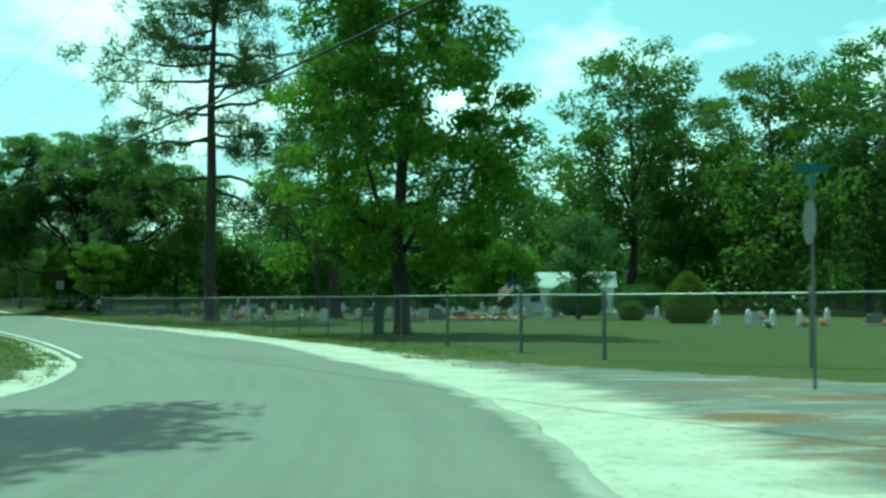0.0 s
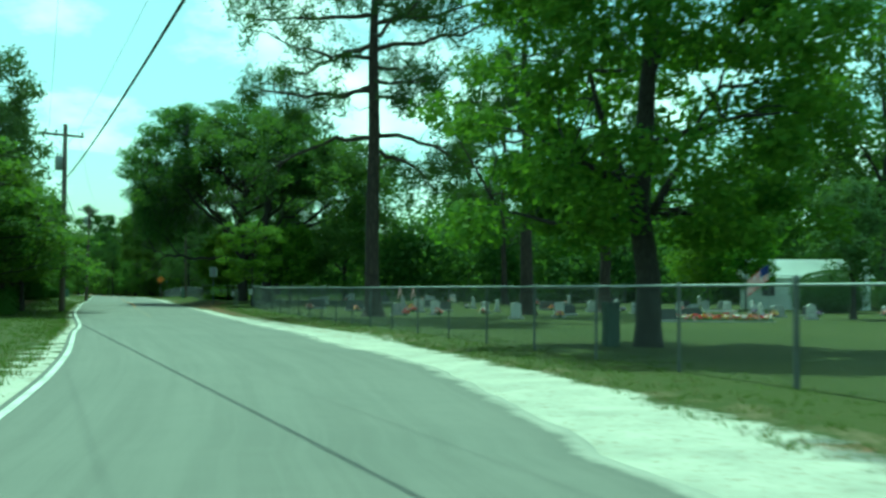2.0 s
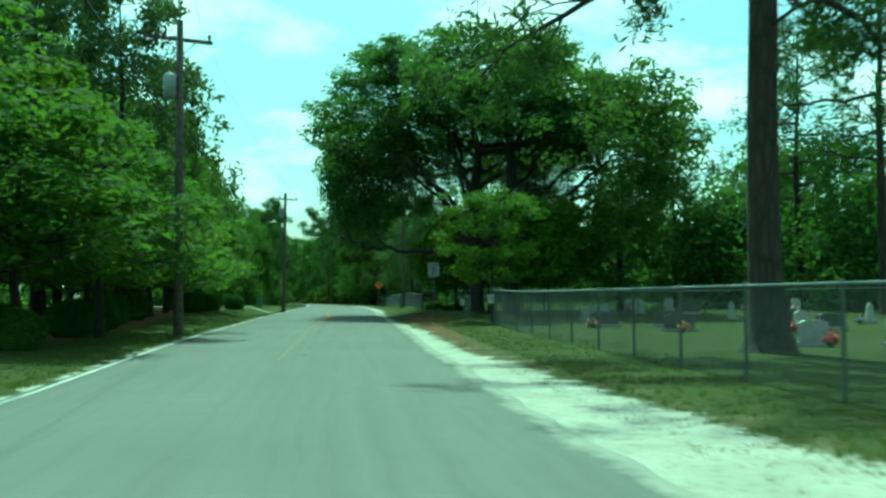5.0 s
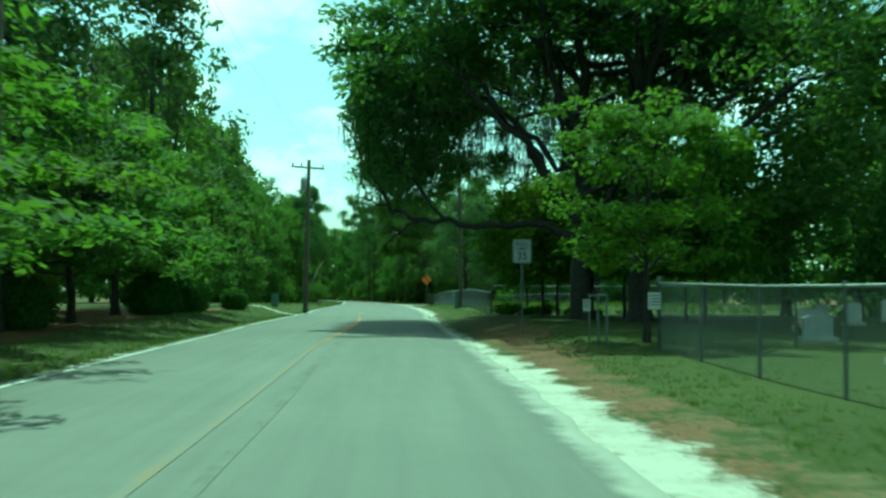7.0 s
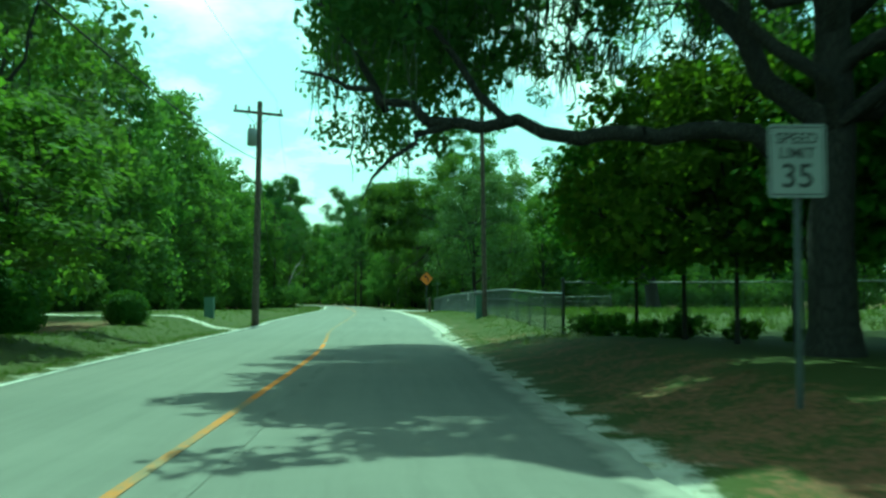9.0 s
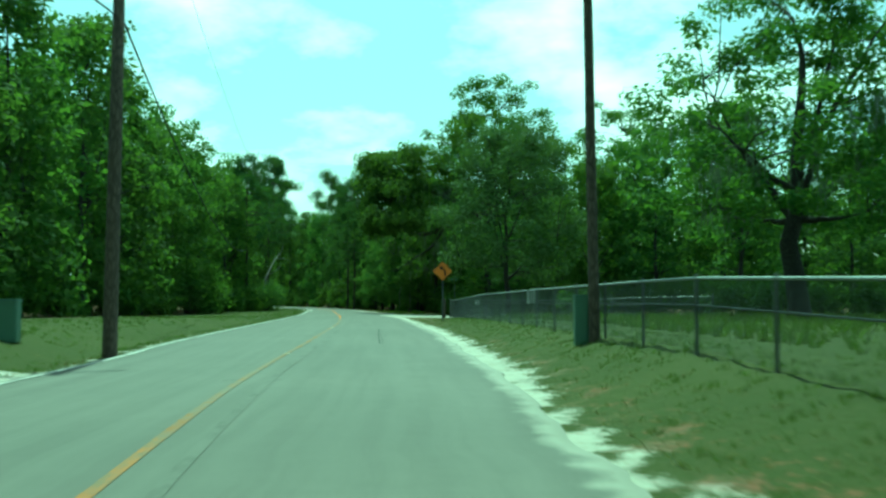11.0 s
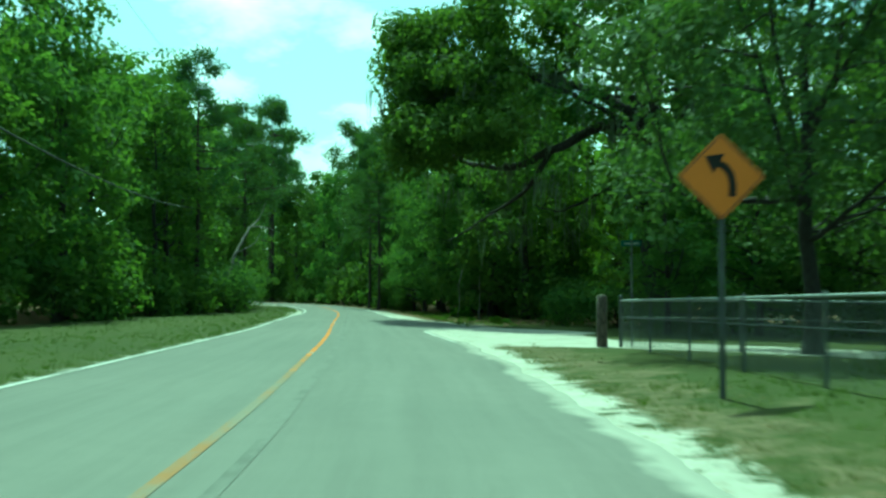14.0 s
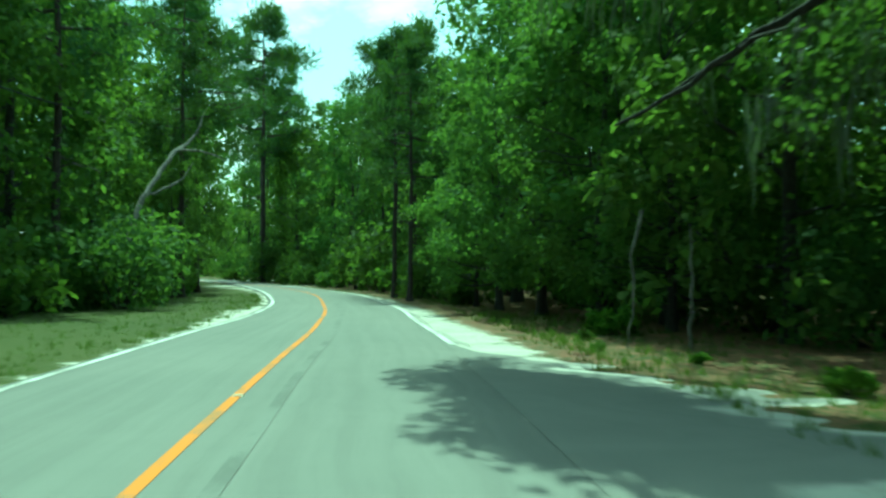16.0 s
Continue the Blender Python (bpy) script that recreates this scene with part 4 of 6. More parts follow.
def crown_spots(seed, n, radius, lo, hi):
    rng = np.random.default_rng(seed)
    a, r = rng.uniform(0, 6.28, n), radius * np.sqrt(rng.uniform(0.15, 1, n))
    return np.stack([r * np.cos(a), r * np.sin(a), rng.uniform(lo, hi, n)], 1)


moss_live = moss_mesh(3, crown_spots(4, 120, 7.0, 6.6, 9.5) + np.array([-3.0, 5.8, 0]), 460)
great = plant("live_oak", live_oak, -31.4, 94.8, 0, 1, "huge live oak with a mossy crown that overhangs the road", "tree", extra=(("moss", moss_live),))
# its long level limb over the road, with side boughs
limb = [bough(live_rng, (0, 0, 2.7), (-2.6, -1.1, 3.3), 0.18, 0.13, 0.08, 8), bough(live_rng, (-2.6, -1.1, 3.3), (-5.6, -2.2, 3.5), 0.13, 0.09, 0.02, 8), bough(live_rng, (-5.6, -2.2, 3.5), (-7.4, -2.9, 4.3), 0.085, 0.02, 0.06, 8),
        bough(live_rng, (-4.4, -1.8, 3.45), (-6.6, -2.4, 5.6), 0.08, 0.02, 0.12, 7), bough(live_rng, (-5.2, -2.1, 3.5), (-6.4, -2.8, 2.3), 0.07, 0.02, 0.12, 7), bough(live_rng, (-6.2, -2.4, 3.7), (-8.3, -1.4, 6.0), 0.07, 0.02, 0.1, 7), bough(live_rng, (0, 0, 3.4), (-4.4, 1.5, 8.4), 0.22, 0.08, 0.06, 8), bough(live_rng, (0, 0, 3.4), (2.2, 2.2, 9.0), 0.22, 0.10, 0.06, 8)]
# drooping boughs at the road side, with thin leaves
droop_rng = np.random.default_rng(33)
spots_d, spots_r, droop = [], [], []
for k in range(280):
    shell = k < 120
    p_ = droop_rng.uniform(-0.5, 13.0)
    q_ = droop_rng.uniform(-8.0, -4.8) if shell else droop_rng.uniform(-4.8, 6.0)
    z_ = droop_rng.uniform(4.6, 9.6) if shell else droop_rng.uniform(5.6, 9.8)
    e_ = np.array([-0.454 * p_ + 0.891 * q_, 0.891 * p_ + 0.454 * q_, z_])
    spots_d.append(e_)
    spots_r.append(droop_rng.uniform(0.5, 1.0) if shell else droop_rng.uniform(0.25, 0.55))
    s_ = e_ + np.array([droop_rng.normal(0.6, 0.6), droop_rng.normal(-0.3, 0.8), droop_rng.uniform(1.4, 3.2)])
    droop.append(bough(live_rng, s_, e_, 0.03, 0.008, 0.08, 6, 5))
    if not shell:
        for _ in range(3):
            droop.append(bough(live_rng, e_ * 0.6 + s_ * 0.4, e_ + droop_rng.normal(0, 0.7, 3), 0.014, 0.005, 0.1, 5, 4))
part_mesh("drooping_moss", moss_mesh(5, np.array(spots_d), 150), great, "grey-green hanging moss beards")
LL, lo_ = clumps_to_leaves(droop_rng, np.array(spots_d[:120]), np.array(spots_r[:120]), 19000, 0.9)
LL, lo_ = prune(LL, lo_)
part_mesh("drooping_leaves", mesh_of("drooping_leaves", *leaf_quads(droop_rng, LL, 0.18, 0.5, out=lo_), LIVE_OAK_LEAF), great)
LL, lo_ = clumps_to_leaves(droop_rng, np.array(spots_d[120:]), np.array(spots_r[120:]), 15000, 0.9)
LL, lo_ = prune(LL, lo_)
part_mesh("lacy_leaves", mesh_of("lacy_leaves", *leaf_quads(droop_rng, LL, 0.15, 0.5, out=lo_), LIVE_OAK_LEAF), great)
tagged(part_mesh("drooping_branchwork", mesh_of("drooping_branchwork", *join_tubes(droop), OAK_BARK, True), great), kind="stuff")
for b_ in limb:
    LV, LF = join_tubes([b_])
    part_mesh("limb", mesh_of("limb", LV, LF, OAK_BARK, True), great)
# the dome of its crown: leaf clumps on a broad shell that sweeps low on the field side and stays high over the road
dome_rng = np.random.default_rng(61)
dome_c, dome_r = [], []
for _ in range(2400):
    v = dome_rng.normal(0, 1, 3)
    v /= np.linalg.norm(v)
    v *= dome_rng.uniform(0.70, 1.0)
    p_, q_, z_ = v[0] * 9.6, v[1] * 8.0, 7.0 + v[2] * (7.4 if v[2] > 0 else 4.6)
    c_ = np.array([3.0 + 0.89 * p_ - 0.454 * q_, -3.2 + 0.454 * p_ + 0.891 * q_, z_ + 0.5 * math.sin(p_ * 1.1) + 0.4 * math.sin(q_ * 1.4)])
    over_road = side_of(right_run, np.array([c_[0] - 31.0]), np.array([c_[1] + 94.8]))[0][0] < 1.0
    bare = q_ < 1.0
    if over_road:
        # dense over the lane, and no further out than the shade reaches
        if c_[2] < 7.6 or c_[1] < -7.4 or c_[1] > 5.0:
            continue
    elif c_[2] < (8.4 if p_ < 5.0 and q_ > 1.0 else 6.8 if bare and p_ < 3.5 else 2.4 + 0.5 * math.sin(q_)):
        continue
    elif bare and (c_[1] < -8.5 and p_ < 2.5 or dome_rng.uniform() < (0.6 if p_ < 2.5 else 0.35)):
        continue
    dome_c.append(c_)
    dome_r.append(dome_rng.uniform(0.55, 1.25))
LL, lo_ = clumps_to_leaves(dome_rng, np.array(dome_c[:430]), np.array(dome_r[:430]), 34000, 0.62)
LL, lo_ = prune(LL, lo_)
part_mesh("dome_leaves", mesh_of("dome_leaves", *leaf_quads(dome_rng, LL, 0.27, 1.0, out=lo_), LIVE_OAK_LEAF), great)
for c_ in dome_c[:9]:
    mid_ = c_ * np.array([0.5, 0.5, 0.62]) + np.array([0, 0, 1.2])
    part_mesh("limb", mesh_of("limb", *join_tubes([bough(dome_rng, (0, 0, 3.2 + 1.8 * dome_rng.uniform()), mid_, 0.13, 0.09, 0.03, 8), bough(dome_rng, mid_, c_, 0.10, 0.02, 0.06, 8)]), OAK_BARK, True), great)
airy_oak = broadleaf("airy_oak", 38, 14.5, 6.0, 8.5, 80, 5200, 0.24, LIVE_OAK_LEAF, 0.36, 0.9, (0.9, 1.0, 0.5), 0.65, foot=(1.7, 1.35, 1.1))
plant("live_oak", airy_oak, -29.1, 93.8, 60, 1, "dark live oak with thick trunk beside a larger one")

# young trees in front of the live oak
young = broadleaf("young_tree", 41, 5.4, 2.3, 1.5, 60, 7500, 0.15, BRIGHT_LEAF, 0.07, 0.55, (0.6, 1.0, 0.7), 0.5, up=1.0)
plant("young_tree", young, -26.0, 81.8, 0, 1.0, "young tree with bright yellow-green leaves by the fence corner")
undertree = broadleaf("under_tree", 43, 4.6, 2.0, 1.5, 100, 7000, 0.19, BRIGHT_LEAF, 0.045, 0.6, (0.75, 1.0, 0.55), 0.55, foot=(1.3, 1.15, 1.0))
# the brighter leaf colour stands in for sunshine on these crowns
sunlit = broadleaf("sunlit_tree", 44, 6.4, 2.1, 1.4, 70, 6500, 0.20, BRIGHT_LEAF, 0.08, 0.65, (0.9, 1.0, 0.5), 0.6)
for k, (x, y, s) in enumerate(((-34.6, 100.0, 1.15), (-33.2, 97.6, 1.05), (-32.4, 99.6, 1.25), (-30.0, 98.4, 1.2), (-36.2, 102.6, 1.0), (-28.0, 96.0, 1.1), (-30.6, 97.6, 1.15), (-26.6, 92.0, 1.2))):
    plant("young_tree", undertree, x, y, 71 * k, s, "leafy young tree under the live oak beside the fence", group="young trees under the live oak")

# the low garden trees across the road
layered = [broadleaf("garden_tree", 50 + k, 7.0, 4.0, 1.7, 110, 8400, 0.25, MAPLE_LEAF if k == 1 else OAK_LEAF, 0.13, 0.8, (0.95, 1.0, 0.35), 0.35, up=1.5) for k in range(3)]
for k, (y, off, s) in enumerate(((60, 4.7, 1.12), (63.6, 3.7, 1.02), (52, 12.5, 1.2), (67.2, 2.5, 0.92), (71.5, 3.8, 1.02), (54, 10.5, 1.1), (59, 10.5, 1.3), (76, 5.0, 1.0), (82, 5.0, 1.05), (87, 4.6, 0.95), (92, 4.8, 1.05), (97, 4.8, 0.95), (103, 5.4, 0.95), (67, 11, 1.2), (79, 11.5, 1.2), (91, 11, 1.25), (102, 11, 1.15))):
    x, yy = along(left_run, y, -off)
    plant("garden_tree", layered[k % 3], x, yy, 67 * k, s, "low spreading tree with layered light green leaves beside the road", group="garden trees along the road")
corner_tree = broadleaf("corner_tree", 57, 13.5, 4.2, 8.8, 70, 12000, 0.26, OAK_LEAF, 0.2, 0.9, stretch=(27, 0.8, 1.1, 3.6, 0.2))
plant("corner_tree", corner_tree, -12.4, 14.4, 0, 1, "leafy tree on the grass corner that shades the road")

# taller trees behind them
garden_tall = broadleaf("garden_tall", 59, 17.0, 4.2, 2.5, 190, 17000, 0.25, HAZY_LEAF, 0.22, 0.85, (0.75, 1.0, 0.4), 0.75)
tall = [broadleaf("tall_tree", 60 + k, 17.0, 4.4, b, 150, 6400, 0.40, m, 0.22, 0.95, (0.75, 1.0, 0.4), 0.8, twigs=36) for k, (m, b) in enumerate(((WOOD_LEAF, 0.8), (HAZY_LEAF, 3.0), (OAK_LEAF, 1.0), (LIVE_OAK_LEAF, 1.2)))]
back = broadleaf("back_tree", 66, 16.0, 4.6, 1.0, 100, 2400, 0.80, WOOD_LEAF, 0.22, 1.3, (0.8, 1.0, 0.4), 0.8, twigs=16)
for k, (x, y, s, i) in enumerate(((-43.8, 80.8, 1.0, 1), (-48, 80, 1.08, 1), (-52, 86, 1.1, 1), (-58, 94, 0.95, 0), (-57, 103, 1.0, 1), (-62, 110, 0.95, 2), (-66, 96, 1.1, 0), (-60, 84, 1.1, 3), (-47, 69, 0.9, 0), (-56, 74, 1.0, 3))):
    plant("tall_tree", garden_tall if k < 3 else tall[i], x, y, 53 * k, s, "tall grey-green broad-leaved tree behind the garden trees", group="tall trees behind the gardens")

# the woods along the bend, on both sides
near_wood = broadleaf("near_wood", 67, 15.0, 4.6, 1.6, 210, 17000, 0.23, WOOD_LEAF, 0.22, 0.75, (0.8, 1.0, 0.45), 0.7)
mid_wood = [broadleaf("mid_wood", 68 + k, 17.0, 4.4, 0.9, 170, 9000, 0.34, m, 0.22, 0.95, (0.75, 1.0, 0.4), 0.8, twigs=40) for k, m in enumerate((WOOD_LEAF, OAK_LEAF))]
wood_pine = pine("wood_pine", 71, 20.0, 9.0, 4.8, 19, 6, 54, 0.19, 3, 0.55, loose=0.27)
def edge_trees(run, sign, rows, kinds, label):
    """Trees along a road edge: rows of (y, distance from the edge, scale)."""
    for k, (y, off, sc) in enumerate(rows):
        x, yy = along(run, y, sign * off)
        fine = len(kinds) > 1 and 164 < y < (204 if sign < 0 else 192)
        plant("woodland_tree", mid_wood[k % 2] if fine else kinds[k % len(kinds)], x, yy, 97 * k, sc, label, group="woodland trees")


wob = lambda k, a: a * math.sin(k * 2.7 + 0.5)
edge_trees(left_run, -1, [(126 + 4.6 * k, np.interp(126 + 4.6 * k, [126, 150, 170, 180, 190, 205], [14, 12.5, 11.5, 9.4, 7.6, 6.8]) + wob(k, 0.7), np.interp(126 + 4.6 * k, [126, 160, 185, 205], [1.0, 0.96, 0.78, 0.74]) + wob(k * 1.7, 0.11)) for k in range(24)], (tall[0], tall[2], tall[0], tall[3]), "dense green woodland tree at the edge of the road verge")
edge_trees(left_run, -1, [(130 + 6.5 * k, np.interp(130 + 6.5 * k, [126, 150, 170, 190, 205], [20, 18.5, 17.5, 13, 12]) + wob(k, 1.5), 0.92 + wob(k * 1.7, 0.1)) for k in range(12)], (back,), "dense green woodland tree behind the first row")
edge_trees(right_run, 1, [(179 + 4.4 * k, 5.6 + wob(k, 0.6), (0.66 if k < 1 else 0.78 if k < 6 else 0.66) + wob(k * 1.9, 0.08)) for k in range(14)], (tall[3], tall[0], tall[3], tall[2]), "dark green woodland tree close beside the road")
edge_trees(right_run, 1, [(196 + 6.0 * k, 11.5 + wob(k, 1.2), 0.72 + wob(k * 1.9, 0.1)) for k in range(8)] + [(172, 11.5, 0.6)], (back,), "dark green woodland tree behind the first row")
for k, (x, y, sc) in enumerate(((-67.9, 168.8, 0.42), (-65.2, 168.6, 0.50), (-62.4, 167.4, 0.52), (-59.5, 166.8, 0.6), (-55.5, 165.6, 0.62), (-50, 163, 0.7), (-44, 160, 0.5), (-37, 158, 0.6))):
    plant("woodland_tree", near_wood if k < 3 else tall[(3, 0, 3, 2)[k % 4]], x, y, 61 * k, sc, "dark green woodland tree beside the dirt road", group="woodland trees")
soft_tree = broadleaf("soft_tree", 45, 10.8, 4.3, 2.2, 230, 24000, 0.19, HAZY_LEAF, 0.16, 0.8, (0.9, 1.0, 0.5), 0.7, foot=(1.5, 1.3, 1.1), lobe=0.5)
plant("tall_tree", soft_tree, -62.6, 158.6, 30, 1.0, "full grey-green tree with slim trunk inside the field fence")
lacy_oak = broadleaf("lacy_oak", 47, 18.6, 4.7, 8.0, 105, 12000, 0.24, OAK_LEAF, 0.34, 0.85, (0.9, 1.0, 0.55), 0.6, foot=(1.6, 1.3, 1.1))
plant("live_oak", lacy_oak, -71.8, 181.0, 200, 1.0, "tall lacy live oak that rises over the woods")
plant("live_oak", lacy_oak, -60.0, 177.0, 20, 0.82, "lacy live oak behind the dirt road")
for k, (x, y, sc) in enumerate(((-64.0, 181.5, 0.66), (-61.0, 172.5, 0.66), (-55.0, 176.5, 0.78), (-47.5, 174.0, 0.72), (-41.0, 171.0, 0.70), (-34.5, 168.0, 0.72))):
    plant("woodland_tree", mid_wood[k % 2], x, y, 47 * k + 20, sc, "full green woodland tree behind the dirt road", group="woodland trees")
for k, (x, y) in enumerate(((-59, 176), (-52, 178), (-43, 176), (-34, 172))):
    plant("woodland_tree", back, x, y, 61 * k, 0.6 + 0.08 * (k % 3), "dark green woodland tree behind the dirt road", group="woodland trees")
for k, (x, y, s) in enumerate(((-95.4, 199.7, 0.52), (-97.0, 204.2, 0.58), (-92.8, 196.2, 0.46), (-105.4, 219.8, 0.80), (-108.5, 224.5, 0.82), (-104, 215.5, 0.7), (-120.5, 240.7, 0.98), (-115, 234, 0.85), (-102.5, 195.5, 0.62), (-98.3, 185.2, 0.72), (-119.5, 215.6, 0.88), (-113.8, 209.4, 0.82), (-121.6, 226.6, 1.0), (-124.5, 230.5, 1.05), (-128, 238, 0.95), (-136, 247, 0.9), (-106.8, 201.6, 0.66))):
    plant("pine_tree", wood_pine, x, y, 41 * k, s, "straight slim pine rising from the woods at the bend", group="pines at the bend")
for k, (x, y, s) in enumerate(((-72.6, 181.6, 1.0), (-69.2, 180.0, 1.1), (-66.8, 177.8, 1.0), (-76.2, 184.6, 1.0), (-65.0, 172.4, 0.95), (-78.6, 187.6, 0.9))):
    plant("young_tree", sunlit, x, y, 83 * k, s, "young tree with bright sunlit leaves behind the dirt road bushes", group="sunlit young trees")
for k, (x, y, s) in enumerate(((-58.0, 170.5, 0.70), (-52.0, 169.5, 0.74))):
    plant("woodland_tree", mid_wood[k % 2], x, y, 59 * k, s, "full green woodland tree behind the dirt road", group="woodland trees")
for k, (y, off, sc) in enumerate(((181.8, 4.8, 0.46), (184.6, 4.2, 0.60), (187.4, 3.4, 0.58), (190.0, 2.8, 0.50), (192.6, 2.6, 0.36), (200.5, 3.2, 0.42))):
    x, yy = along(right_run, y, off)
    plant("woodland_tree", near_wood, x, yy, 77 * k, sc, "green understorey tree leafy down to the road edge", group="understorey trees")
for k, (y, off, sc) in enumerate(((197.5, 3.6, 0.36), (202.0, 3.6, 0.58), (206.5, 3.6, 0.62), (211.0, 3.6, 0.60), (216.0, 3.4, 0.56), (221.0, 3.4, 0.5))):
    x, yy = along(left_run, y, -off)
    plant("woodland_tree", near_wood, x, yy, 71 * k, sc, "green understorey tree leafy down to the road edge", group="understorey trees")
moss_wood = moss_mesh(8, crown_spots(9, 70, 5.0, 3.6, 9.0), 200)
edge_oak = broadleaf("edge_oak", 37, 14.5, 6.6, 7.6, 90, 9500, 0.25, LIVE_OAK_LEAF, 0.40, 0.9, (0.9, 1.0, 0.5), 0.6, up=1.4, foot=(1.7, 1.35, 1.1))
big_wood_oak = plant("live_oak", edge_oak, -70.3, 176.6, 10, 1.0, "mossy live oak with long crooked limbs at the woods edge")
# its side that hangs over the road: crooked limbs, a high dense roof of leaves that shades the lane, lacy sprays and moss below
over_rng = np.random.default_rng(95)
inward = np.array(big_wood_oak.matrix_basis.inverted())
to_tree = lambda p: np.asarray(p) @ inward[:3, :3].T + inward[:3, 3]
shade_u, shade_v, shade_h = over_rng.uniform(0, 1, 400) ** 0.8, over_rng.uniform(0, 1, 400), over_rng.uniform(6.2, 12.8, 400)
roof = np.stack([-77.3 - 2.8 * shade_v + 6.4 * shade_u, 169.5 + 4.8 * shade_v - 2.6 * shade_u, np.zeros(400)], 1)
roof += np.stack([-0.294 * shade_h, 0.497 * shade_h, shade_h], 1)
roof = roof[(shade_u < 0.28) | (over_rng.uniform(0, 1, 400) < np.where(shade_v > 0.35, 0.45, 0.28))]
# extra clumps high out of view, added to darken the bushes by the dirt road
shade_crown = np.stack([over_rng.uniform(-77.5, -63.5, 170), over_rng.uniform(171.5, 184.0, 170), over_rng.uniform(10.0, 15.5, 170)], 1)
shade_crown = shade_crown[np.hypot((shade_crown[:, 0] + 70.5) / 7.2, (shade_crown[:, 1] - 177.5) / 6.4) + np.maximum(shade_crown[:, 2] - 13.0, 0) / 3.5 < 1.0]
roof = np.vstack([roof, shade_crown])
LL, lo_ = clumps_to_leaves(over_rng, to_tree(roof), over_rng.uniform(0.5, 1.15, len(roof)), 40000, 0.7)
part_mesh("overhanging_leaves", mesh_of("overhanging_leaves", *leaf_quads(over_rng, LL, 0.25, 0.5, out=lo_), OAK_LEAF), big_wood_oak)
CROOKED = (((-70.3, 176.6, 6.0), (-72.0, 176.3, 7.5), (-74.2, 176.0, 6.5), (-76.2, 176.7, 6.1), (-79.4, 178.0, 6.9), (-82.6, 179.6, 8.6)), ((-70.3, 176.6, 7.4), (-73.4, 177.8, 9.4), (-77.6, 177.0, 10.4), (-81.8, 177.6, 11.6)),
         ((-74.2, 176.0, 6.5), (-75.6, 176.8, 5.2), (-77.4, 177.4, 4.3), (-79.4, 177.9, 3.3)), ((-70.3, 176.6, 6.8), (-72.8, 174.8, 8.4), (-76.2, 174.6, 9.8), (-79.6, 175.6, 10.8)), ((-70.3, 176.6, 5.4), (-72.6, 177.8, 5.2), (-74.6, 178.8, 4.6), (-76.4, 180.2, 4.9)),
         ((-70.3, 176.6, 6.6), (-68.2, 175.2, 8.0), (-65.4, 174.2, 8.2), (-62.6, 172.6, 7.0)))
lace = []
for k, way in enumerate(CROOKED):
    line = curve_points(way, 0.35)
    line[1:-1] += np.cumsum(over_rng.normal(0, 0.03, (len(line) - 2, 3)), axis=0)
    line = to_tree(line)
    part_mesh("limb", mesh_of("limb", *tube(line, np.linspace(0.23 if k < 2 else 0.12, 0.025, len(line)), 8), OAK_BARK, True), big_wood_oak)
    side = []
    for a_ in line[6::3]:
        e_ = a_ + over_rng.normal(0, 0.9, 3) * np.array([1, 1, 0.7]) + np.array([0, 0, -0.15])
        side.append(bough(over_rng, a_, e_, 0.03, 0.008, 0.1, 6, 5))
        lace.append(e_)
        f_ = e_ + over_rng.normal(0, 0.6, 3)
        side.append(bough(over_rng, a_ * 0.4 + e_ * 0.6, f_, 0.016, 0.006, 0.1, 5, 4))
        lace.append(f_)
    tagged(part_mesh("branchwork", mesh_of("side_boughs", *join_tubes(side), OAK_BARK, True), big_wood_oak), kind="stuff")
lace = np.array(lace)
LL, lo_ = clumps_to_leaves(over_rng, lace, over_rng.uniform(0.4, 0.8, len(lace)), 6500, 0.7)
part_mesh("lacy_leaves", mesh_of("lacy_leaves", *leaf_quads(over_rng, LL, 0.16, 0.5, out=lo_), LIVE_OAK_LEAF), big_wood_oak)
part_mesh("overhanging_moss", moss_mesh(15, lace - np.array([0, 0, 0.15]), 260), big_wood_oak, "grey-green hanging moss beards")
for k, (x, y, sc) in enumerate(((-74.5, 188.0, 0.60), (-79.0, 192.0, 0.70), (-72.0, 194.5, 0.74), (-84.0, 196.5, 0.74))):
    plant("woodland_tree", mid_wood[k % 2], x, y, 43 * k + 10, sc, "dense green woodland tree deep in the roadside woods", group="woodland trees")
field_mesh = broadleaf("field_oak", 39, 13.5, 6.8, 3.6, 190, 26000, 0.24, OAK_LEAF, 0.4, 0.9, (0.95, 1.0, 0.5), 0.55, up=1.0, foot=(1.6, 1.3, 1.1))
field_oak = plant("live_oak", field_mesh, -45.3, 145.4, 120, 1.06, "broad live oak in the fenced field", extra=(("moss", moss_wood),))

bushes = [shrub("bush", 80 + k, h, 1.5, 40, 1100, 0.28, m) for k, (m, h) in enumerate(((WOOD_LEAF, 2.6), (OAK_LEAF, 1.8), (LIVE_OAK_LEAF, 3.4), (BRIGHT_LEAF, 1.5)))]
near_bushes = [shrub("near_bush", 86 + k, h, 1.5, 70, 2700, 0.165, m) for k, (m, h) in enumerate(((LIVE_OAK_LEAF, 2.8), (LIVE_OAK_LEAF, 2.2)))]
n_bush = 0
BUSH_ROWS = [(left_run, -1, y, np.interp(y, [126, 150, 170, 180, 190, 205], [12.6, 11.2, 10.2, 7.2, 4.8, 4.2])) for y in np.arange(124, 232, 2.6)] + [(right_run, 1, y, 2.4) for y in np.arange(193.7, 236, 2.4)] + [(right_run, 1, y, 6.4) for y in np.arange(175, 200, 3.2)]
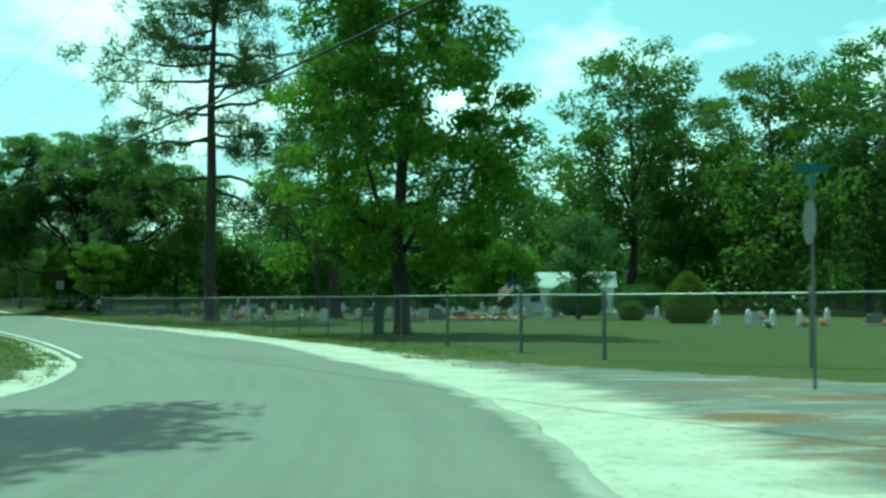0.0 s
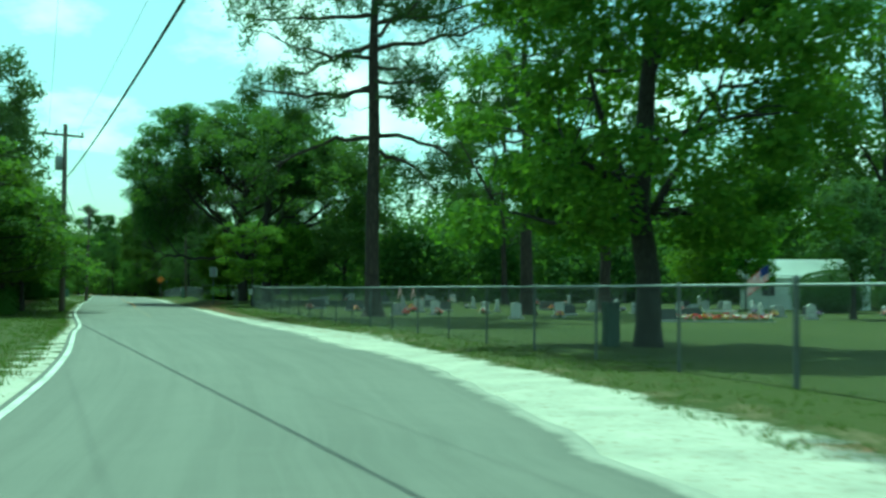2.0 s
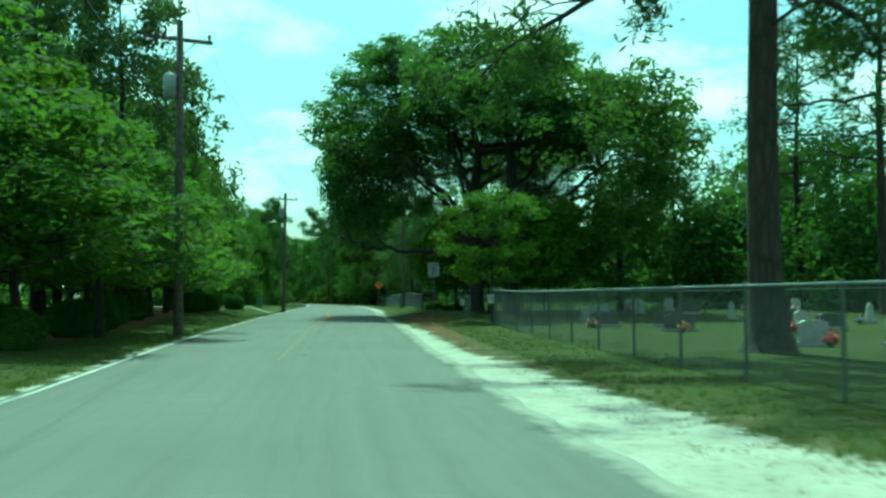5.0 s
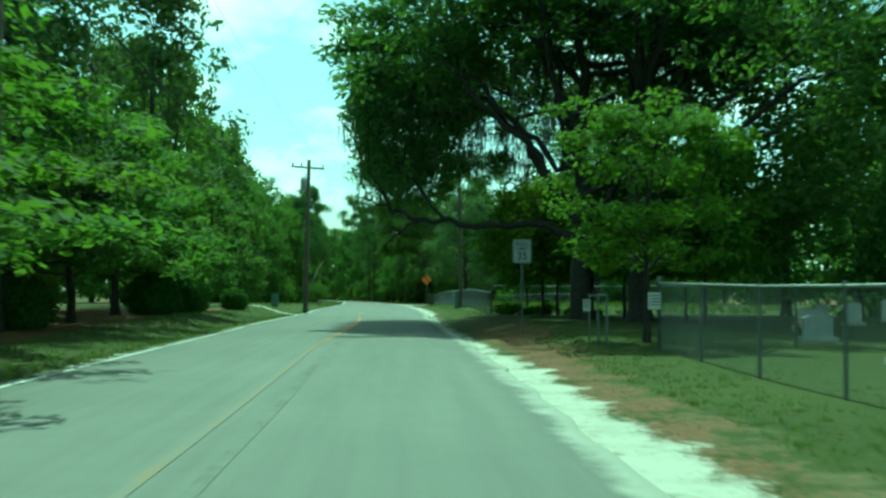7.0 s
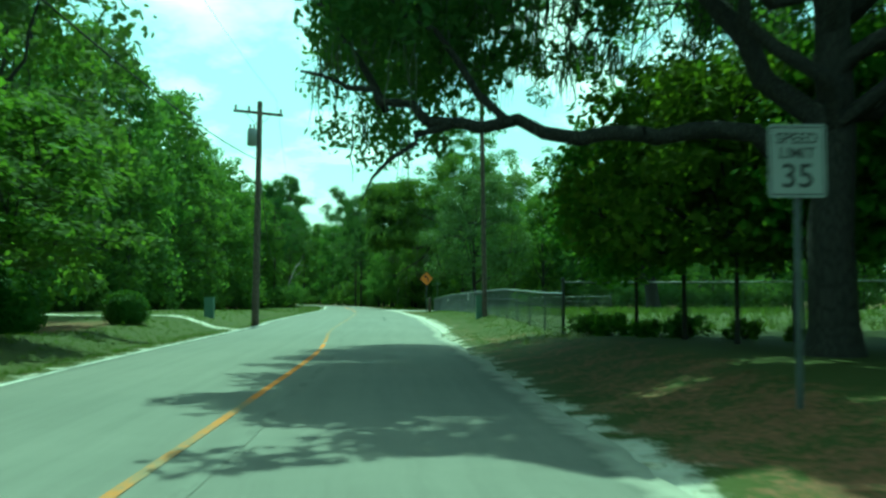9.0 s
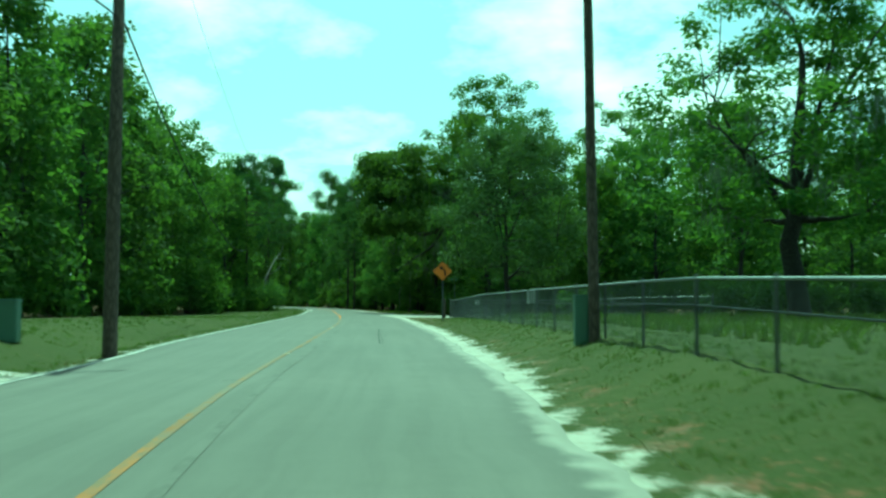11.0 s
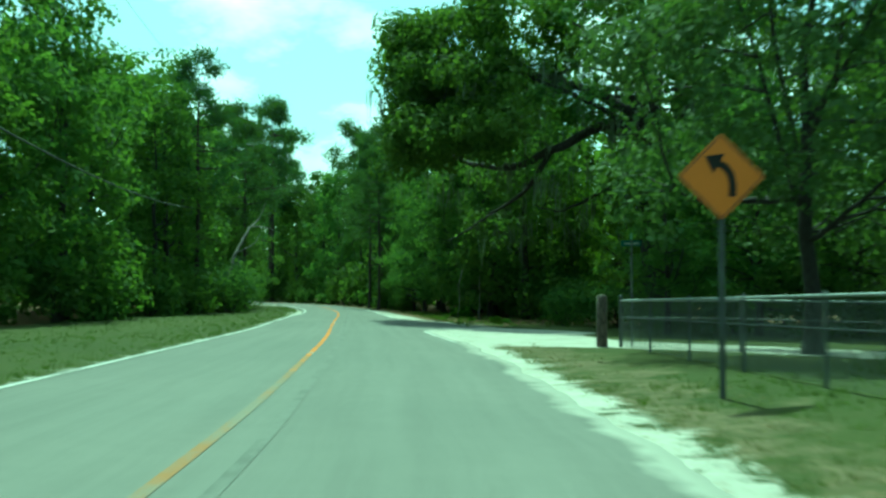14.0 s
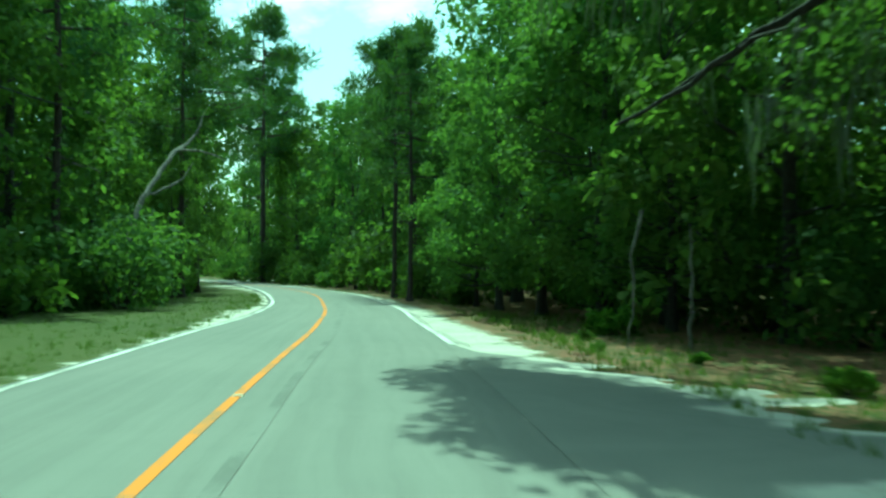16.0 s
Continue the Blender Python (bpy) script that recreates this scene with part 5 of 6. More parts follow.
for run, sign, y, off in BUSH_ROWS:
    n_bush += 1
    x, yy = along(run, y, sign * (off + 0.6 * math.sin(y * 1.7)))
    plant("bush", (near_bushes[n_bush % 2] if sign > 0 and y < 192 else bushes[(n_bush * 5) % 7 % 3 if sign < 0 else (2, 0, 2, 1)[n_bush % 4]]), x, yy, 37 * n_bush, 0.85 + 0.25 * math.sin(y * 2.3), "wild green undergrowth bush at the edge of the woods", "bush", "undergrowth", ("branchwork", "foliage"))
for k in range(16):
    x, y = -73 + 2.3 * k, (174.2 if k < 3 else 172.6) - 1.05 * k + 0.5 * math.sin(k * 2.1)
    plant("bush", near_bushes[k % 2], x, y, 51 * k, (0.62 if k < 3 else 0.95) + 0.2 * math.sin(k * 1.9), "dark undergrowth bush beside the dirt road", "bush", "undergrowth", ("branchwork", "foliage"))


def woodland(name, seed, spots, height, leaves, label, mat=WOOD_LEAF, leaf=0.74):
    """Far woods: one mass of tree crowns, too many to count."""
    rng = np.random.default_rng(seed)
    C, R = [], []
    for x, y in spots:
        h = height * rng.uniform(0.7, 1.15)
        for _ in range(16):
            u = rng.uniform(0.05, 1)
            r = 3.4 * np.interp(u, [0, 0.5, 1], [0.9, 1.0, 0.3]) * math.sqrt(rng.uniform(0, 1))
            a = rng.uniform(0, 6.28)
            C.append((x + r * math.cos(a), y + r * math.sin(a), h * u))
            R.append(rng.uniform(1.1, 2.1))
    L, out = clumps_to_leaves(rng, np.array(C), np.array(R), leaves, 0.8)
    L[:, 2] = np.maximum(L[:, 2], 0.1)
    V, F = leaf_quads(rng, L, leaf, 0.5, out=out)
    tagged(new(name, mesh_of(name, V, F, mat)), label, "woods", kind="stuff")


def scatter(seed, n, box, keep):
    rng = np.random.default_rng(seed)
    out = []
    while len(out) < n:
        x, y = rng.uniform(box[0], box[1]), rng.uniform(box[2], box[3])
        if keep(x, y):
            out.append((x, y))
    return out


woodland("far_woods_cemetery", 1, scatter(2, 125, (-25, 60, 118, 150), lambda x, y: y > 118 + 0.12 * abs(x)), 11.5, 84000, "dense green woods behind the cemetery", LIVE_OAK_LEAF, 0.52)
woodland("thicket_cemetery", 21, scatter(22, 46, (-24, 8, 100, 117), lambda x, y: y > 101 + 0.25 * abs(x + 6)), 6.5, 40000, "dark thicket along the back of the cemetery", LIVE_OAK_LEAF, 0.42)
woodland("far_woods_right", 3, scatter(4, 60, (24, 75, 70, 130), lambda x, y: x > 24), 17, 64000, "dense green woods beside the cemetery", LIVE_OAK_LEAF, 0.50)
woodland("far_woods_behind", 11, scatter(12, 42, (4, 48, 104, 124), lambda x, y: y > 106), 17, 46000, "tall dense woods behind the white building", LIVE_OAK_LEAF, 0.46)
woodland("far_woods_end", 13, scatter(14, 55, (-215, -135, 232, 305), lambda x, y: side_of(right_run, np.array([x]), np.array([y]))[0][0] > 8), 17, 24000, "tall woods where the road bends out of sight")
woodland("far_woods_left", 5, scatter(6, 140, (-215, -66, 85, 262), lambda x, y: side_of(left_run, np.array([x]), np.array([y]))[0][0] < -14), 11.5, 36000, "dense green woods behind the verge")
woodland("far_woods_bend", 7, scatter(8, 150, (-225, -60, 178, 310), lambda x, y: side_of(right_run, np.array([x]), np.array([y]))[0][0] > 9), 10.5, 50000, "dense green woods round the bend")
woodland("far_woods_field", 9, scatter(10, 60, (-58, 20, 160, 195), lambda x, y: y > 172 - 0.2 * (x + 40)), 9, 28000, "dense green woods behind the fenced field")

# ---- fences ----
def fence(name, corners, height, label, ends=True, gap=3.05, mid_rail=False):
    """Chain-link fence: round posts with caps, a top rail and diamond wire, along the corners."""
    root = new(name)
    tagged(root, label, "fence")
    pv, pf = tube([(0, 0, -0.4), (0, 0, height), (0, 0, height + 0.03), (0, 0, height + 0.06)], [0.025, 0.025, 0.032, 0.006], 8)
    post_me = mesh_of("post", pv, pf, POST_STEEL, True)
    fv, ff = tube([(0, 0, -0.4), (0, 0, height + 0.06), (0, 0, height + 0.10), (0, 0, height + 0.13)], [0.042, 0.042, 0.05, 0.008], 10)
    end_me = mesh_of("post", fv, ff, POST_STEEL, True)
    corners = [np.array(c, float) for c in corners]
    for k, (a, b) in enumerate(zip(corners[:-1], corners[1:])):
        ln = np.linalg.norm(b - a)
        m = max(1, round(ln / gap))
        pts = [a + (b - a) * i / m for i in range(m + 1)]
        zs = [lie_at(*p) for p in pts]
        for i, (p, z) in enumerate(zip(pts, zs)):
            if i == m and k < len(corners) - 2:
                continue
            strong = (i == 0 or i == m)
            part_mesh("post", end_me if strong else post_me, root, at=Matrix.Translation((*p, z)))
        rail = [(*p, z + height) for p, z in zip(pts, zs)]
        part_mesh("top_rail", mesh_of("top_rail", *tube(rail, 0.021, 8), GALVANISED, True), root, "bright galvanised top rail")
        if mid_rail:
            mid = [(*p, z + height * 0.64) for p, z in zip(pts, zs)]
            part_mesh("mid_rail", mesh_of("mid_rail", *tube(mid, 0.013, 8), POST_STEEL, True), root)
        # diamond wire: two families of slanting wires
        V, F = [], []
        d = (b - a) / ln
        nrm = np.array([-d[1], d[0]]) * 0.012
        step, wr = 0.085, 0.0018
        s = np.arange(-height, ln, step)
        for way in (1, -1):
            s0, s1 = (s, s + height) if way > 0 else (s + height, s)
            z0, z1 = np.full(s.shape, 0.03), np.full(s.shape, height)
            lo0 = np.clip(s0, 0, ln)
            lo1 = np.clip(s1, 0, ln)
            zz0 = 0.03 + np.abs(lo0 - s0) / height * (height - 0.03)
            zz1 = height - np.abs(lo1 - s1) / height * (height - 0.03)
            g0 = np.interp(lo0, np.linspace(0, ln, m + 1), zs)
            g1 = np.interp(lo1, np.linspace(0, ln, m + 1), zs)
            p0 = np.column_stack([a[0] + d[0] * lo0 + nrm[0], a[1] + d[1] * lo0 + nrm[1], zz0 + g0])
            p1 = np.column_stack([a[0] + d[0] * lo1 + nrm[0], a[1] + d[1] * lo1 + nrm[1], zz1 + g1])
            ok = zz1 > zz0 + 0.02
            p0, p1 = p0[ok], p1[ok]
            offs = [np.array([d[0] * wr * c, d[1] * wr * c, 0]) + np.array([-d[1], d[0], 0]) * wr * s_ for c, s_ in ((1.2, 0), (-0.6, 1), (-0.6, -1))]
            base = sum(len(v) for v in V)
            n = len(p0)
            V += [p0 + o for o in offs] + [p1 + o for o in offs]
            idx = np.arange(n)
            for e in range(3):
                f = (e + 1) % 3
                F.append(np.stack([base + e * n + idx, base + f * n + idx, base + (3 + f) * n + idx, base + (3 + e) * n + idx], 1))
        tagged(part_mesh("wire_mesh", mesh_of("wire_mesh", np.concatenate(V), np.concatenate(F), NETTING), root, "diamond wire netting"), kind="stuff")
    return root


fence("cemetery_fence", [(24, 8.6), (6.6, 19.4), (3.3, 22.2), (1.8, 25.0), (0.12, 28.6), (-25.25, 79.7)], 1.33, "low grey chain-link fence with steel posts round the cemetery")
fence("cemetery_side_fence", [(-25.25, 79.7), (-6, 95.5), (-2, 100)], 1.28, "grey chain-link fence on the far side of the cemetery")
fence("field_fence", [(-38.4, 104.0), (-66.8, 160.0), (-50, 153.0)], 1.02, "grey chain-link fence with a steel top rail along the grass verge", mid_rail=True)
fence("field_side_fence", [(-38.4, 104.0), (-8, 119)], 1.3, "grey chain-link fence behind the young trees")

# ---- poles and cables ----
def power_pole(x, y, height, cross_z, turn, lean, box, label, r=0.14):
    root = new("power_pole")
    root.matrix_basis = pose(x, y, lie_at(x, y), 0, lean, 0) @ pose(0, 0, 0, 0, 0, turn)
    part_mesh("pole", mesh_of("pole", *tube([(0, 0, -0.6), (0, 0, height * 0.5), (0, 0, height), (0, 0, height + 0.02)], [r * 1.2, r, r * 0.8, 0.01], 12), POLE_WOOD, True), root)
    if cross_z:
        part("crossarm", box_bm(2.3, 0.10, 0.12, (0, 0.14, cross_z), 0.01), POLE_WOOD, root)
        for px in (-1.05, -0.45, 1.05):
            part_mesh("insulator", mesh_of("insulator", *tube([(px, 0.14, cross_z + 0.12), (px, 0.14, cross_z + 0.2), (px, 0.14, cross_z + 0.28), (px, 0.14, cross_z + 0.34)], [0.02, 0.05, 0.06, 0.015], 10), PORCELAIN, True), root, "brown porcelain insulator")
        for sx in (-1, 1):
            part_mesh("brace", mesh_of("brace", *tube([(0, 0.12, cross_z - 0.55), (sx * 0.6, 0.14, cross_z + 0.02)], 0.015, 5), GALVANISED), root)
    if box:
        v, f = tube([(0, 0, 0), (0, 0, 0.02), (0, 0, 0.72), (0, 0, 0.80), (0, 0, 0.82)], [0.02, 0.21, 0.21, 0.16, 0.02], 14)
        tr = part_mesh("transformer", mesh_of("transformer", v + np.array([-0.33, 0, box]), f, TRANSFORMER, True), root, "grey steel transformer can")
        for sx in (-0.42, -0.24):
            part_mesh("bushing", mesh_of("bushing", *tube([(sx, 0, box + 0.8), (sx, 0, box + 0.92), (sx, 0, box + 0.98)], [0.03, 0.045, 0.01], 8), PORCELAIN, True), tr)
    return tagged(root, label, "power pole")


power_pole(-32.7, 69.7, 10.4, 9.74, 52, 0, 7.8, "dark wooden power pole with crossarm and transformer")
power_pole(-56.6, 117.8, 9.8, 9.25, 55, 1.0, 7.8, "leaning wooden power pole with crossarm and transformer")
power_pole(-46.7, 119.9, 11.5, 0, 0, -0.8, 0, "plain wooden pole beside the field fence", 0.095)
power_pole(-128, 252, 11, 10.2, 40, 0, 0, "distant power pole in the woods")


def cable(name, a, b, sag, r=0.014):
    t = np.linspace(0, 1, 24)[:, None]
    p = np.asarray(a, float) * (1 - t) + np.asarray(b, float) * t
    p[:, 2] -= sag * 4 * t[:, 0] * (1 - t[:, 0])
    tagged(new(name, mesh_of(name, *tube(p, r, 5), WIRE, True)), "thin black overhead cable between poles", "cable", "overhead cables")


cable("overhead_cable", (-33.0, 69.7, 7.0), (23.8, -24, 7.0), 1.45, 0.026)
cable("overhead_cable", (-32.0, 69.9, 10.1), (24.5, -23, 10.2), 1.1, 0.006)
cable("overhead_cable", (-33.4, 69.2, 10.1), (21.0, -25, 10.2), 1.1, 0.006)
cable("overhead_cable", (-32.7, 69.7, 6.9), (-56.5, 117.8, 7.2), 0.9, 0.02)
cable("overhead_cable", (-32.1, 70.0, 10.1), (-55.9, 118.3, 9.9), 0.8, 0.006)
cable("overhead_cable", (-56.5, 117.8, 7.4), (-108, 201, 7.5), 2.8, 0.024)
cable("overhead_cable", (-55.9, 118.3, 9.9), (-106, 203, 10.2), 1.2, 0.006)

# ---- signs ----
def text_mesh(body, size, mat, squeeze=1.0):
    cu = bpy.data.curves.new("letters", "FONT")
    cu.body, cu.size, cu.align_x, cu.align_y, cu.extrude, cu.offset = body, size, "CENTER", "CENTER", 0.0008, size * 0.012
    ob = bpy.data.objects.new("letters", cu)
    scene.collection.objects.link(ob)
    bpy.context.view_layer.update()
    me = bpy.data.meshes.new_from_object(ob.evaluated_get(bpy.context.evaluated_depsgraph_get()))
    bpy.data.objects.remove(ob)
    me.transform(Matrix.Diagonal((squeeze, 1, 1, 1)))
    me.transform(pose(0, 0, 0, 90, 0, 0))
    me.materials.clear()
    me.materials.append(mat)
    return me


def plate_bm(w, h, thick=0.004, corner=0.04):
    """An upright plate with rounded corners, its face towards -y."""
    bm = bmesh.new()
    ring = []
    for cx, cz, a0 in ((w / 2 - corner, h / 2 - corner, 0), (-w / 2 + corner, h / 2 - corner, 90), (-w / 2 + corner, -h / 2 + corner, 180), (w / 2 - corner, -h / 2 + corner, 270)):
        for k in range(5):
            a = radians(a0 + 22.5 * k)
            ring.append(bm.verts.new((cx + corner * math.cos(a), 0, cz + corner * math.sin(a))))
    f = bm.faces.new(ring)
    bm.normal_update()
    ext = bmesh.ops.extrude_face_region(bm, geom=[f])
    bmesh.ops.translate(bm, verts=[v for v in ext["geom"] if isinstance(v, bmesh.types.BMVert)], vec=(0, thick, 0))
    bmesh.ops.recalc_face_normals(bm, faces=bm.faces[:])
    return bm


def channel_post(root, height, mat=POST_STEEL):
    """A steel post of U section."""
    bm = bmesh.new()
    prof = [(-0.035, 0.0), (-0.02, 0.03), (0.02, 0.03), (0.035, 0.0), (0.028, 0.0), (0.015, 0.023), (-0.015, 0.023), (-0.028, 0.0)]
    lo = [bm.verts.new((x, y + 0.01, -0.4)) for x, y in prof]
    hi = [bm.verts.new((x, y + 0.01, height)) for x, y in prof]
    for k in range(8):
        bm.faces.new((lo[k], lo[(k + 1) % 8], hi[(k + 1) % 8], hi[k]))
    bmesh.ops.recalc_face_normals(bm, faces=bm.faces[:])
    return part("post", bm, mat, root)


def frame_bars(w, h, t):
    """A thin border set inside a plate's edge."""
    bm = bmesh.new()
    for x, z, sx, sz in ((0, h / 2 - t, w - t, t), (0, -h / 2 + t, w - t, t), (w / 2 - t, 0, t, h - 3 * t), (-w / 2 + t, 0, t, h - 3 * t)):
        bmesh.ops.create_cube(bm, size=1, matrix=Matrix.Translation((x, 0, z)) @ Matrix.Diagonal((sx, 0.003, sz, 1)))
    return bm


def speed_sign(x, y, yaw, low, high):
    root = new("speed_limit_sign")
    g = lie_at(x, y)
    root.matrix_basis = pose(x, y, g, 0, 0, yaw)
    channel_post(root, high - g - 0.05)
    mid, h = (low + high) / 2 - g, high - low
    w = h * 0.8
    plate = part("plate", plate_bm(w, h), SIGN_WHITE_SHADED, root, "white rounded sign plate", Matrix.Translation((0, -0.006, mid)))
    part("border", frame_bars(w * 0.95, h * 0.95, 0.012), SIGN_BLACK, plate, at=Matrix.Translation((0, -0.003, 0)))
    for body, size, z in (("SPEED", h * 0.21, h * 0.30), ("LIMIT", h * 0.21, h * 0.10), ("35", h * 0.46, -h * 0.22)):
        part_mesh("letters", text_mesh(body, size, SIGN_BLACK), plate, at=Matrix.Translation((0, -0.004, z)))
    return tagged(root, "white speed limit 35 sign on a steel post", "road sign")


def arrow_bm(s):
    """A bent arrow that turns to the left, of thickness 2 mm."""
    pts_mid = [(0.16, -0.30), (0.17, -0.12), (0.14, 0.03), (0.06, 0.14), (-0.05, 0.20)]
    bm = bmesh.new()
    p = np.array(pts_mid) * s
    d = np.gradient(p, axis=0)
    d /= np.linalg.norm(d, axis=1)[:, None]
    nn = np.stack([-d[:, 1], d[:, 0]], 1) * 0.055 * s
    a = [bm.verts.new((v[0], 0, v[1])) for v in p + nn]
    b = [bm.verts.new((v[0], 0, v[1])) for v in p - nn]
    for k in range(len(p) - 1):
        bm.faces.new((a[k], a[k + 1], b[k + 1], b[k]))
    tip, back = p[-1] + d[-1] * 0.22 * s, p[-1] - d[-1] * 0.02 * s
    side = np.array([-d[-1][1], d[-1][0]]) * 0.17 * s
    bm.faces.new([bm.verts.new((q[0], 0, q[1])) for q in (tip, back + side, back - side)])
    bmesh.ops.solidify(bm, geom=bm.faces[:], thickness=0.002)
    return bm


def warning_sign(x, y, yaw, low, high):
    root = new("curve_warning_sign")
    g = lie_at(x, y)
    root.matrix_basis = pose(x, y, g, 0, 0, yaw)
    channel_post(root, high - g - 0.12)
    diag = high - low
    side = diag / math.sqrt(2) + 0.02
    plate = part("plate", plate_bm(side, side, 0.004, 0.05), SIGN_ORANGE_SHADED, root, "amber diamond plate", Matrix.Translation((0, -0.006, (low + high) / 2 - g)) @ pose(0, 0, 0, 0, 45, 0))
    part("border", frame_bars(side * 0.96, side * 0.96, 0.012), SIGN_BLACK, plate, at=Matrix.Translation((0, -0.003, 0)))
    part("arrow", arrow_bm(diag * 0.78), SIGN_BLACK, plate, "black bent arrow", pose(0, -0.005, 0, 0, -45, 0))
    return tagged(root, "amber diamond curve warning sign on a steel post", "road sign")


speed_sign(-31.3, 88.4, 24, 2.16, 2.85)
warning_sign(-62.4, 148.7, 24, 2.03, 2.98)


def street_sign(x, y, yaw, label, stop=True, top=2.88):
    """Street-name blades on a post, over the back of an eight-sided plate."""
    root = new("street_sign")
    g = lie_at(x, y)
    root.matrix_basis = pose(x, y, g, 0, 0, yaw)
    part_mesh("post", mesh_of("post", *tube([(0, 0, -0.4), (0, 0, top + 0.07)], 0.024, 8), POST_STEEL, True), root)
    for k, a in enumerate((0, 90)):
        blade = part("blade", plate_bm(0.46, 0.13, 0.004, 0.02), SIGN_GREEN, root, "green street-name blade", pose(0, 0, top + 0.16 * k, 0, 0, a))
        part("name_bar", box_bm(0.32, 0.002, 0.04, (0, -0.003, -0.025)), SIGN_WHITE_SHADED, blade, "plain white bar in place of lettering")
    if stop:
        bm = bmesh.new()
        bmesh.ops.create_cone(bm, segments=8, radius1=0.33, radius2=0.33, depth=0.004, cap_ends=True)
        part("octagon", bm, SIGN_BACK, root, "bare metal back of an octagonal sign", pose(0, 0.04, 2.3, 90, 22.5, 0))
    return tagged(root, label, "road sign")


street_sign(5.1, 14.9, 88, "green street-name sign with octagonal plate on a steel post")
street_sign(-66.62, 160.25, 20, "green street-name sign by the dirt road", False, 2.3)


def pedestal(x, y, w, h, label, paint=PEDESTAL_GREEN):
    root = new("utility_pedestal")
    root.matrix_basis = pose(x, y, lie_at(x, y), 0, 0, 26)
    part("case", box_bm(w, w * 0.8, h, (0, 0, -0.05), 0.02), paint, root)
    part("cap", box_bm(w + 0.04, w * 0.8 + 0.04, 0.07, (0, 0, h - 0.08), 0.02), paint, root)
    part("door_seam", box_bm(w * 0.7, 0.006, h * 0.55, (0, -w * 0.4 - 0.002, h * 0.2), 0.002), paint, root)
    return tagged(root, label, "utility box")


pedestal(-46.98, 119.95, 0.27, 0.95, "pale green utility pedestal beside a wooden pole")
pedestal(-58.0, 116.4, 0.40, 0.85, "grey-green utility box on the grass verge")
pedestal(-2.35, 39.3, 0.34, 1.02, "dark green utility box beside the oak trunk", DARK_BOX)


def small_plate(name, x, y, yaw, w, h, z, label):
    root = new(name)
    root.matrix_basis = pose(x, y, lie_at(x, y) + z, 0, 0, yaw)
    part("plate", plate_bm(w, h, 0.003, 0.01), STONE_WHITE, root)
    for k in range(4):
        part("text_bar", box_bm(w * (0.7 - 0.1 * (k % 2)), 0.002, h * 0.045, (0, -0.003, h * (0.28 - 0.18 * k)), 0), SIGN_BLACK, root, "dark bar in place of lettering")
    return tagged(root, label, "notice")


small_plate("fence_notice", -51.15, 129.2, 24, 0.24, 0.40, 0.83, "small white notice wired to the chain-link fence")
small_plate("fence_notice", -58.4, 143.3, 24, 0.2, 0.16, 0.72, "small pale notice wired to the chain-link fence")


def gate_panel(label):
    """A narrow chain-link panel: three thin pipe posts under a top rail, set in the ground."""
    root = new("pipe_fence")
    x, y = -26.6, 80.7
    root.matrix_basis = pose(x, y, lie_at(x, y), 0, 0, 117)
    for px in (0.0, 0.95, 2.0):
        part_mesh("post", mesh_of("post", *tube([(px, 0, -0.4), (px, 0, 1.08), (px, 0, 1.10)], [0.026, 0.026, 0.01], 8), POST_STEEL, True), root)
    part_mesh("top_bar", mesh_of("top_bar", *tube([(-0.03, 0, 1.07), (0.98, 0, 1.07)], 0.022, 8), GALVANISED, True), root)
    part_mesh("top_bar", mesh_of("top_bar", *tube([(0.98, 0, 1.05), (2.02, 0, 1.05)], 0.018, 8), POST_STEEL, True), root)
    return tagged(root, label, "fence panel")


gate_panel("narrow galvanised pipe fence panel near the fence corner")
small_plate("gate_notice", -27.52, 82.3, 20, 0.17, 0.27, 0.80, "small white notice wired to the pipe panel")
small_plate("corner_notice", -25.32, 79.6, 24, 0.26, 0.34, 0.98, "pale board wired to the fence corner post")

# dark stubby post at the end of the field fence
stub = new("wooden_post")
stub.matrix_basis = pose(-67.2, 159.9, lie_at(-67.2, 159.9))
part_mesh("post", mesh_of("post", *tube([(0, 0, -0.4), (0, 0, 0.5), (0, 0, 1.12), (0, 0, 1.16)], [0.13, 0.12, 0.115, 0.03], 10), POLE_WOOD, True), stub)
tagged(stub, "stout dark wooden post at the end of the fence", "post")

# ---- the cemetery ----
def headstone(kind, w, h, mat):
    """A tablet with a curved or straight top on a low base; meshes to share."""
    bm = bmesh.new()
    t = 0.14
    if kind == "round":
        ring = [(-w / 2, 0.1), (w / 2, 0.1)] + [(w / 2 * math.cos(radians(a)), h - w * 0.3 + w * 0.3 * math.sin(radians(a))) for a in range(0, 181, 20)]
    elif kind == "obelisk":
        ring = [(-w / 2, 0.1), (w / 2, 0.1), (w * 0.36, h - 0.15), (0, h), (-w * 0.36, h - 0.15)]
    else:
        ring = [(-w / 2, 0.1), (w / 2, 0.1), (w / 2, h - 0.06), (w * 0.3, h), (-w * 0.3, h), (-w / 2, h - 0.06)]
    f = bm.faces.new([bm.verts.new((x, -t / 2, z)) for x, z in ring])
    ext = bmesh.ops.extrude_face_region(bm, geom=[f])
    bmesh.ops.translate(bm, verts=[v for v in ext["geom"] if isinstance(v, bmesh.types.BMVert)], vec=(0, t, 0))
    bmesh.ops.recalc_face_normals(bm, faces=bm.faces[:])
    root = new("headstone")
    part("tablet", bm, mat, root)
    part("base", box_bm(w + 0.2, 0.34, 0.16, (0, 0, -0.05), 0.02), CONCRETE, root)
    return tagged(root, "", "headstone", "headstones in the cemetery")


